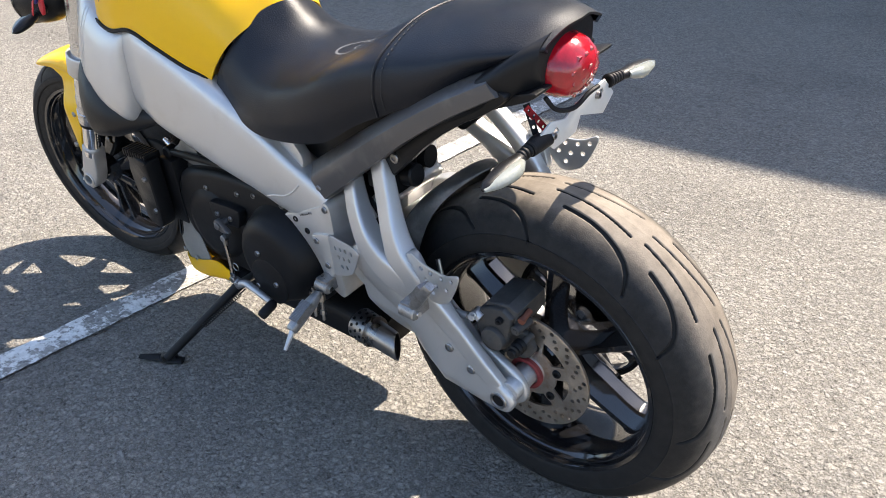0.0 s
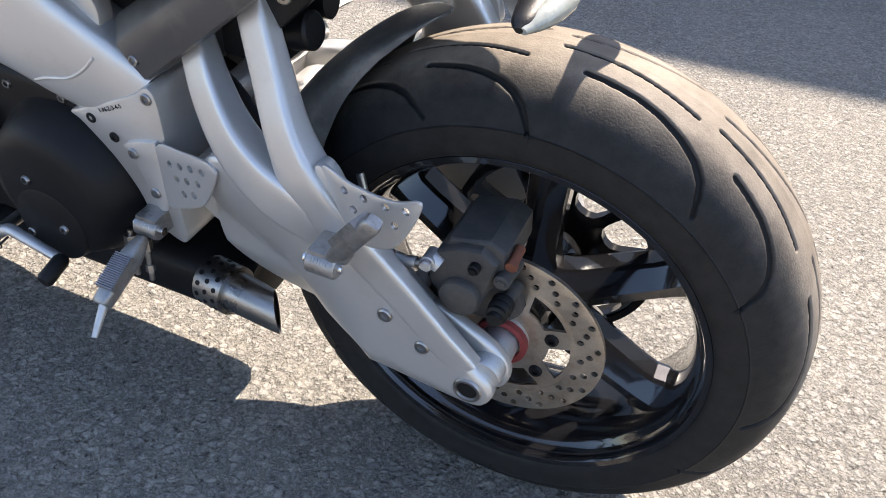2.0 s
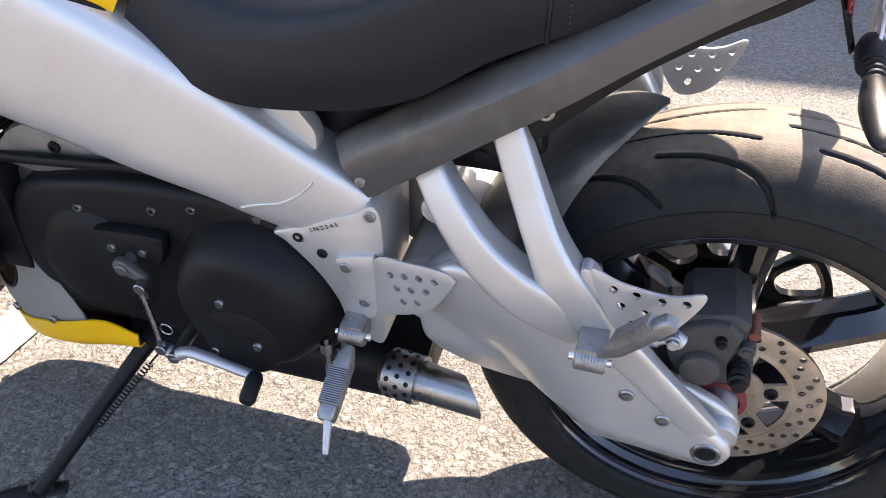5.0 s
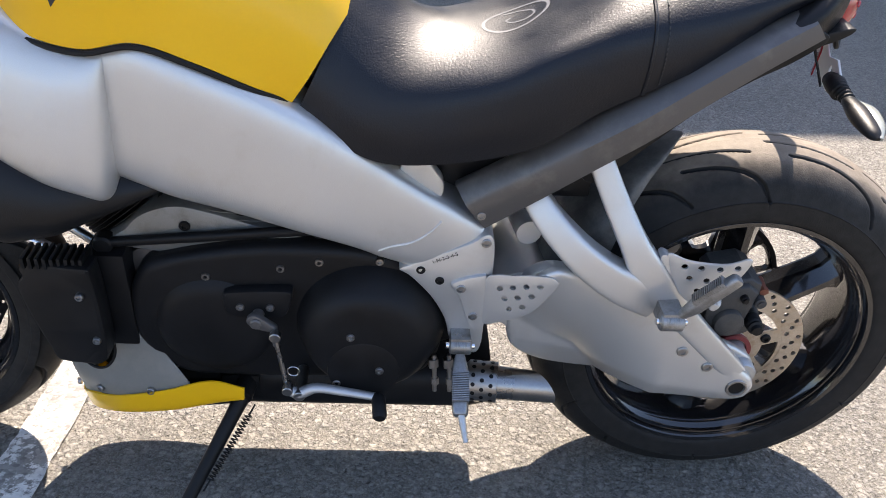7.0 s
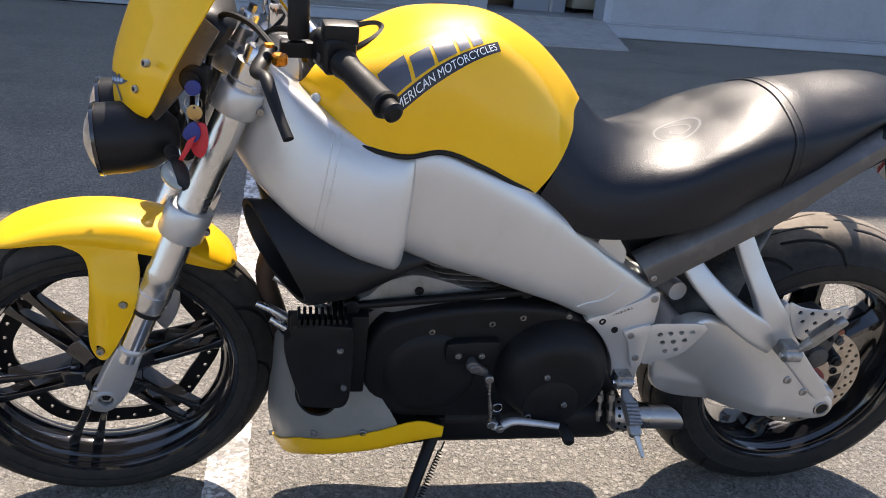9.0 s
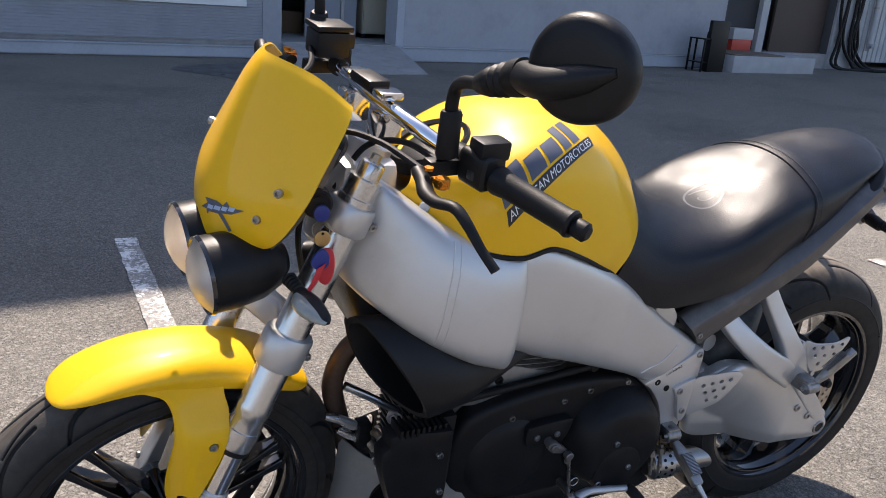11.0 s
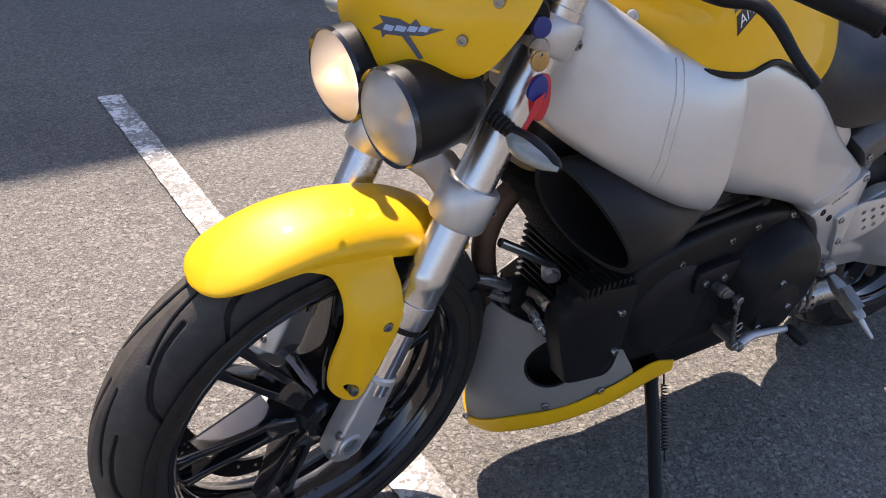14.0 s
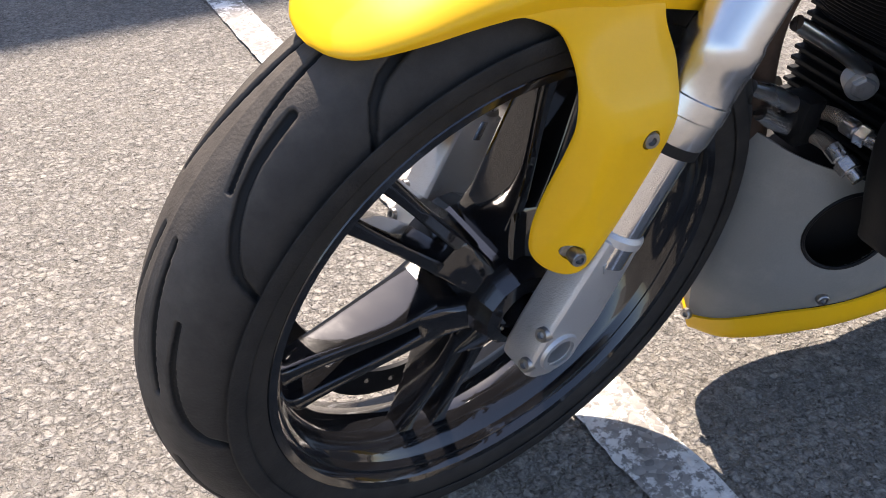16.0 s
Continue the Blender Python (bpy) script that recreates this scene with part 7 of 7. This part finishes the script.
part("air_scoop", scoop(-1), BLACK_PLASTIC, moto, "black plastic air scoop under the frame beam")
part("air_scoop", scoop(1), BLACK_PLASTIC, moto, "black plastic air scoop under the frame beam")
part("inner_duct", loft([squircle((x, 0, z), (0, 0, hh), (0, hw, 0), 28, 3) for x, z, hh, hw in ((-1.10, 0.40, 0.03, 0.06), (-1.08, 0.37, 0.06, 0.085), (-0.98, 0.34, 0.06, 0.12), (-0.85, 0.33, 0.05, 0.12), (-0.60, 0.30, 0.04, 0.10))]), BLACK_PLASTIC, moto)
shroud = part("cooler_shroud", plate([(-1.047, 0.118), (-1.036, 0.136), (-1.030, 0.160), (-0.945, 0.168), (-0.934, 0.150), (-0.932, 0.070), (-0.938, 0.006), (-0.975, -0.004), (-1.012, -0.006), (-1.022, 0.018), (-1.040, 0.075)], -0.166, -0.128, (), 0.006, 44, lambda x, z: 0.25 * max(0, -(x + 0.96))), BLACK_SATIN, moto, "black oil cooler shroud beside the engine", angle=30)
for i in range(9):
    part("comb_tooth", box(-1.026 + 0.0095 * i, -0.158, 0.160, -1.021 + 0.0095 * i, -0.118, 0.177, 0.001), BLACK_SATIN, shroud)
bolt(shroud, (-0.955, -0.166, 0.122), (0, -1, 0), 0.006, 0.004)
bolt(shroud, (-0.945, -0.166, 0.045), (0, -1, 0), 0.006, 0.004)
core = part("cooler_core", box(-0.955, -0.120, -0.002, -0.905, 0.06, 0.158, 0.004), BLACK_SATIN, shroud)
SHARED["core_fin"] = mesh_of("core_fin", *box(-0.966, -0.118, 0.0, -0.910, 0.058, 0.004, 0.001))
for i in range(13):
    part("core_fin", SHARED["core_fin"], BLACK_SATIN, core, m=Matrix.Translation((0, 0, 0.012 * i)))

# belly pan: a grey hull with a yellow lip
HULL = [
    [(-1.058, 0.0, -0.200), (-1.072, 0.0, -0.120), (-1.066, 0.0, -0.020), (-1.060, 0.0, 0.055)],
    [(-1.046, -0.030, -0.182), (-1.055, -0.036, -0.110), (-1.046, -0.040, -0.018), (-1.030, -0.040, 0.040)],
    [(-1.016, -0.072, -0.145), (-1.022, -0.076, -0.095), (-1.010, -0.078, -0.020), (-0.990, -0.078, 0.030)],
    [(-0.960, -0.108, -0.118), (-0.965, -0.110, -0.080), (-0.955, -0.110, -0.030), (-0.945, -0.108, 0.015)],
    [(-0.880, -0.126, -0.100), (-0.884, -0.126, -0.070), (-0.890, -0.122, -0.025), (-0.898, -0.116, 0.020)],
    [(-0.830, -0.132, -0.096), (-0.834, -0.132, -0.082), (-0.842, -0.130, -0.062), (-0.852, -0.126, -0.044)],
]
LIP = [
    [(-1.030, 0.0, -0.228), (-1.050, 0.0, -0.222), (-1.062, 0.0, -0.198)],
    [(-1.010, -0.030, -0.218), (-1.034, -0.040, -0.208), (-1.048, -0.034, -0.180)],
    [(-0.975, -0.072, -0.188), (-1.002, -0.082, -0.175), (-1.018, -0.077, -0.143)],
    [(-0.930, -0.098, -0.160), (-0.948, -0.114, -0.148), (-0.960, -0.113, -0.116)],
    [(-0.865, -0.115, -0.136), (-0.874, -0.133, -0.122), (-0.880, -0.133, -0.084)],
    [(-0.800, -0.122, -0.112), (-0.802, -0.139, -0.098), (-0.806, -0.139, -0.056)],
    [(-0.758, -0.125, -0.100), (-0.756, -0.141, -0.090), (-0.754, -0.140, -0.068)],
]


def both(rows, nu, nv, thick):
    a = sheet(rows, nu, nv, thick)
    return join(a, flip(a))


BELLY = surface("matt_grey_paint", (0.20, 0.20, 0.19), 0.5, 0.1, 0.08, 8, 500, 0.0004, dust=(0.26, 0.25, 0.23), dust_at=0.62)


def vent_at(x, z):
    """Below one inside the slanted oval opening of the hull."""
    c, q = math.cos(0.55), math.sin(0.55)
    dx, dz = x + 0.984, z + 0.026
    return ((dx * c - dz * q) / 0.034) ** 2 + ((dx * q + dz * c) / 0.046) ** 2


hull = both(HULL, 130, 90, 0.003)
belly = part("belly_pan", (hull[0], [f for f in hull[1] if vent_at(sum(hull[0][i][0] for i in f) / len(f), sum(hull[0][i][2] for i in f) / len(f)) > 1]), BELLY, moto, "matt grey belly pan with a yellow lower lip and an oval vent")
part("lip", both(LIP, 50, 12, 0.003), YELLOW, belly, "yellow lower lip")
for side in (-1, 1):
    tree = BVHTree.FromPolygons([Vector(q) for q in hull[0]], hull[1])
    rim = []
    for t in np.arange(49) * 2 * math.pi / 48:
        a, b = 0.034 * math.cos(t), 0.046 * math.sin(t)
        x, z = -0.984 + a * math.cos(0.55) + b * math.sin(0.55), -0.026 - a * math.sin(0.55) + b * math.cos(0.55)
        rim.append(tuple(tree.ray_cast(Vector((x, side * 0.4, z)), Vector((0, -side, 0)))[0]))
    part("vent_rim", tube(rim, 0.0022, 8), BLACK_SATIN, belly, "dark rim of the oval vent")
for p, d in (((-1.066, -0.004, -0.190), (-1, -0.2, 0)), ((-0.988, -0.100, -0.112), (-0.4, -1, 0)), ((-0.900, -0.127, -0.090), (-0.1, -1, 0))):
    bolt(belly, p, d, 0.0065, 0.003, STEEL)
part("belly_floor", loft([squircle((x, 0, z), (0, 0, 0.006), (0, w, 0), 20, 4) for x, z, w in ((-1.03, -0.215, 0.015), (-0.98, -0.195, 0.06), (-0.92, -0.165, 0.09), (-0.80, -0.125, 0.115), (-0.76, -0.115, 0.12))]), BLACK_PLASTIC, belly)
# added black filler, so that the vent looks dark inside
part("vent_backing", loft([squircle((x, 0, -0.05), (0, 0, hh), (0, w, 0), 24, 4) for x, hh, w in ((-1.035, 0.04, 0.012), (-1.02, 0.07, 0.030), (-0.97, 0.085, 0.062), (-0.92, 0.09, 0.085), (-0.80, 0.06, 0.10))]), BLACK_SATIN, moto, "black filler added behind the belly pan to darken its vent")
part("muffler", loft([squircle((x, 0.005, -0.118), (0, 0, 0.050 * k), (0, 0.098 * k, 0), 32, 3.2) for x, k in ((-0.80, 0.7), (-0.785, 0.95), (-0.77, 1.0), (-0.41, 1.0), (-0.385, 0.94), (-0.37, 0.75))]), BLACK_SATIN, moto, "black muffler slung below the engine")
A, Bp = Vector((-0.418, -0.094, -0.082)), Vector((-0.280, -0.116, -0.074))
dd = (Bp - A).normalized()
tip = part("exhaust_tip", tube([A, A + dd * 0.01, A + dd * 0.055], [0.022, 0.033, 0.033], 32), STEEL, moto, "brushed steel exhaust tip with a drilled collar")
cut = []
for s, kk in ((0.05, 0.0), (0.136, 0.022)):
    u1 = dd.orthogonal().normalized()
    u2 = dd.cross(u1)
    cut.append([A + dd * (s - kk * 0.5 + (kk * math.sin(t + 5.4))) + (0.024 if s > 0.1 else 0.027) * (math.cos(t) * u1 + math.sin(t) * u2) for t in np.arange(32) * 2 * math.pi / 32])
inner_cut = [[p + (A + dd * ((p - A).dot(dd)) - p) * 0.07 for p in cut[1]], [p + (A + dd * ((p - A).dot(dd)) - p) * 0.08 for p in cut[0]]]
part("outlet", loft(cut + inner_cut, True, False), STEEL, tip)
# black disc closes the pipe, painting the shade of its depth
part("outlet_shade", cyl(A + dd * 0.045, A + dd * 0.05, 0.026, 24), BLACK_SATIN, tip)
u1 = dd.orthogonal().normalized()
u2 = dd.cross(u1)
for i in range(14):
    for s in (0.018, 0.032, 0.046):
        t = 2 * math.pi * (i + (0.5 if s == 0.032 else 0)) / 14
        q = math.cos(t) * u1 + math.sin(t) * u2
        # black discs on the collar stand in for holes and their shade
        p = A + dd * s + q * 0.0325
        SHARED.setdefault("hole_disc", mesh_of("hole_disc", *cyl((0, 0, 0), (0, 0, 0.0012), 0.0034, 10)))
        part("hole_disc", SHARED["hole_disc"], BLACK_SATIN, tip, m=Matrix.Translation(p) @ q.to_track_quat("Z", "X").to_matrix().to_4x4())
part("header_pipe", tube([(-0.99, 0.01, 0.270), (-1.054, 0.008, 0.235), (-1.080, 0.008, 0.17), (-1.062, 0.012, 0.09), (-1.035, 0.014, 0.01), (-0.98, 0.01, -0.06), (-0.88, 0.0, -0.10), (-0.76, 0.0, -0.11)], 0.0180, 20, 50), RUST, moto, "heat-browned exhaust header pipe")
OIL = Matrix.Translation((-0.050, -0.030, 0.042))
for pts in ([(-1.046, 0.020, 0.072), (-1.021, 0.018, 0.062), (-0.992, 0.012, 0.047), (-0.967, 0.004, 0.039), (-0.960, -0.015, 0.042), (-0.956, -0.035, 0.038), (-0.954, -0.055, 0.037)], [(-1.021, 0.020, 0.040), (-1.008, 0.018, 0.032), (-0.986, 0.012, 0.021), (-0.967, 0.004, 0.015), (-0.966, -0.018, 0.017), (-0.969, -0.040, 0.015), (-0.968, -0.060, 0.008)]):
    h = part("oil_hose", tube(pts[2:6], 0.0068, 14, 30), DISC_STEEL, moto, "braided steel oil hose", m=OIL)
    part("sleeve", tube(pts[:3], [0.0075, 0.0088, 0.0088], 14), BRUSHED, h, "plain silver hose sleeve")
    part("braid", join(*[tube([q - d * 0.0006, q, q + d * 0.0006], [0.0066, 0.0074, 0.0066], 14) for q, d in ((Vector(spline(pts[3:6], 24)[i]), (Vector(spline(pts[3:6], 24)[i]) - Vector(spline(pts[3:6], 24)[i - 1])).normalized()) for i in range(1, 24))]), DISC_STEEL, h)
    p, q = Vector(pts[5]), Vector(pts[6])
    part("fitting", join(cyl(p.lerp(q, -0.6), p.lerp(q, 0.1), 0.0088, 18, None, 0.001), cyl(p.lerp(q, 0.2), p.lerp(q, 0.8), 0.0105, 6, None, 0.001), cyl(p, q.lerp(p, -0.3), 0.007, 14)), BRUSHED, h, "silver hose fitting")
part("oil_line", tube([(-1.015, 0.020, 0.128), (-0.968, 0.010, 0.102), (-0.922, 0.0, 0.073)], 0.0072, 16, 14), BRUSHED, moto, "plain aluminium oil line", m=OIL)
part("line_bolt", join(cyl((-0.930, -0.012, 0.061), (-0.915, 0.010, 0.061), 0.0115, 6, None, 0.002), cyl((-0.927, -0.006, 0.061), (-0.915, 0.010, 0.061), 0.015, 20)), SILVER_CAST, moto, m=OIL)
part("hose_clamp", box(-0.990, -0.006, 0.008, -0.966, 0.024, 0.056, 0.004), RUBBER_PLAIN, moto, m=OIL)

# gear linkage and side stand
gl = part("gear_linkage", join(plate([(-0.733, 0.090), (-0.722, 0.094), (-0.704, 0.080), (-0.694, 0.072), (-0.698, 0.064), (-0.722, 0.070), (-0.735, 0.080)], -0.164, -0.152, (), 0.003, 30), cyl((-0.722, -0.168, 0.081), (-0.722, -0.128, 0.081), 0.0085, 18, None, 0.002)), GUNMETAL, moto, "dull metal gear linkage on the primary cover")
part("rod", tube([(-0.695, -0.174, 0.066), (-0.688, -0.178, 0.02), (-0.681, -0.184, -0.025)], 0.0035, 10, 10), STEEL, gl)
for p in ((-0.695, -0.172, 0.066), (-0.681, -0.184, -0.025)):
    part("rod_end", join(cyl(Vector(p) - Vector((0, 0.006, 0)), Vector(p) + Vector((0, 0.006, 0)), 0.008, 14, None, 0.001), cyl(p, Vector(p) + Vector((0.001, 0, 0.016 if p[2] < 0 else -0.016)), 0.0055, 8)), STEEL, gl)
shift = part("gear_lever", tube([(-0.683, -0.180, -0.028), (-0.664, -0.182, -0.032), (-0.640, -0.184, -0.020), (-0.605, -0.188, -0.021), (-0.565, -0.192, -0.025), (-0.550, -0.194, -0.026)], [0.008, 0.0105, 0.0085, 0.0075, 0.007, 0.007], 14, 30, True, 0.8), SILVER_CAST, moto, "aluminium gear lever with a rubber toe peg")
part("toe_peg", tube([(-0.550, -0.190, -0.026), (-0.549, -0.196, -0.027), (-0.546, -0.226, -0.032), (-0.546, -0.230, -0.033)], [0.008, 0.0105, 0.0105, 0.008], 16), RUBBER_PLAIN, shift, "black rubber toe peg")
part("pivot_bolt", cyl((-0.664, -0.192, -0.032), (-0.664, -0.13, -0.032), 0.0085, 16, None, 0.001), STEEL, shift)
part("return_ring", lathe([(0.0085, -0.001), (0.0095, 0), (0.0085, 0.001), (0.0075, 0)], 20, "y", True, (-0.672, -0.178, 0.006)), STEEL, shift)
T0, T1 = Vector((-0.762, -0.105, -0.108)), Vector((-0.868, -0.290, -0.262))
stand = part("side_stand", tube([T0, T0.lerp(T1, 0.12), T0.lerp(T1, 0.5), T0.lerp(T1, 0.9), T1], [0.014, 0.012, 0.0105, 0.0105, 0.011], 16), BLACK_SATIN, moto, "worn black side stand resting on the asphalt")
# foot and lower end in the leaning plane
wm = moto.matrix_world.inverted()
part("foot", join(tube([T1, wm @ Vector((-0.790, -0.078, 0.012)), wm @ Vector((-0.770, -0.062, 0.010))], [0.011, 0.012, 0.010], 12, 10), tube([wm @ Vector((-0.84, -0.118, 0.008)), wm @ Vector((-0.80, -0.085, 0.008)), wm @ Vector((-0.755, -0.055, 0.008))], [0.007, 0.013, 0.011], 12, 16, True, 0.5)), BLACK_SATIN, stand)
part("stand_bracket", join(cyl(T0 + Vector((-0.004, -0.014, 0.0)), T0 + Vector((0.004, 0.03, 0.01)), 0.017, 18, None, 0.002), box(-0.80, -0.095, -0.12, -0.74, -0.03, -0.085, 0.006)), BLACK_SATIN, stand)
sp = [T0 + Vector((0.018, -0.018, -0.010)), T0.lerp(T1, 0.60) + Vector((0.014, -0.010, 0))]
coil = []
for i in range(180):
    s = i / 179
    c = sp[0].lerp(sp[1], 0.12 + 0.76 * s)
    ax = (sp[1] - sp[0]).normalized()
    e1 = ax.orthogonal().normalized()
    e2 = ax.cross(e1)
    coil.append(c + 0.0048 * (math.cos(i * 0.7) * e1 + math.sin(i * 0.7) * e2))
part("return_spring", join(tube(coil, 0.0012, 5), tube([sp[0], sp[0].lerp(sp[1], 0.13)], 0.0016, 6), tube([sp[0].lerp(sp[1], 0.87), sp[1]], 0.0016, 6)), BLACK_SATIN, stand)
# clamps and studs below the footrest
for x in (-0.470, -0.448):
    part("clamp_stud", join(cyl((x, -0.150, 0.02), (x + 0.004, -0.158, -0.045), 0.0035, 10), cyl((x - 0.001, -0.150, 0.012), (x, -0.152, -0.002), 0.008, 6), cyl((x + 0.003, -0.155, -0.022), (x + 0.004, -0.157, -0.032), 0.006, 6)), STEEL, moto)
# keys hanging from the lock: a thing of its own
keys = new("key_ring")
keys.empty_display_size = 0.05
keys.matrix_world = moto.matrix_world @ FRONT @ pose(0.158, -0.140, 0.572)
tagged(keys, "key ring with blue and red tags hanging from the lock", "keys")
KEYS_M = keys.matrix_world.to_3x3().inverted().to_4x4()
BLUE_TAG, RED_TAG = surface("blue_plastic_tag", (0.008, 0.020, 0.17), 0.4), surface("red_plastic_tag", (0.55, 0.02, 0.03), 0.45)
BRASS = surface("brass_key", (0.42, 0.28, 0.12), 0.35, 0.9)


def hung(geo):
    return moved(geo, KEYS_M)


part("key_head", hung(plate(circle2(0, -0.002, 0.011, 24), -0.004, 0.004, (), 0.002)), BLUE_TAG, keys, "blue plastic key head")
part("ring", hung(lathe([(0.011, 0), (0.0125, 0.001), (0.0125, -0.001)], 28, "y", True, (0.0, 0.0, -0.024))), STEEL, keys)
part("brass_key", hung(plate(circle2(0.002, -0.036, 0.011, 20), -0.003, 0.0, [circle2(0.002, -0.029, 0.002, 8)], 0.001)), BRASS, keys)
part("blue_tag", hung(plate([(-0.013, -0.070), (-0.009, -0.056), (0.002, -0.048), (0.010, -0.056), (0.010, -0.070), (0.000, -0.078)], -0.010, -0.004, (), 0.002, 30)), BLUE_TAG, keys)
part("red_tag", hung(plate([(-0.004, -0.055), (0.016, -0.052), (0.020, -0.080), (0.012, -0.100), (0.0, -0.096), (-0.005, -0.078)], -0.002, 0.004, (), 0.002, 30)), RED_TAG, keys)
part("red_strap", hung(loft([squircle(c, (0, 0.001, 0), (0.006, 0, 0.004), 12, 4) for c in ((0.0, -0.012, -0.07), (-0.008, -0.013, -0.09), (-0.020, -0.012, -0.110))])), RED_TAG, keys)
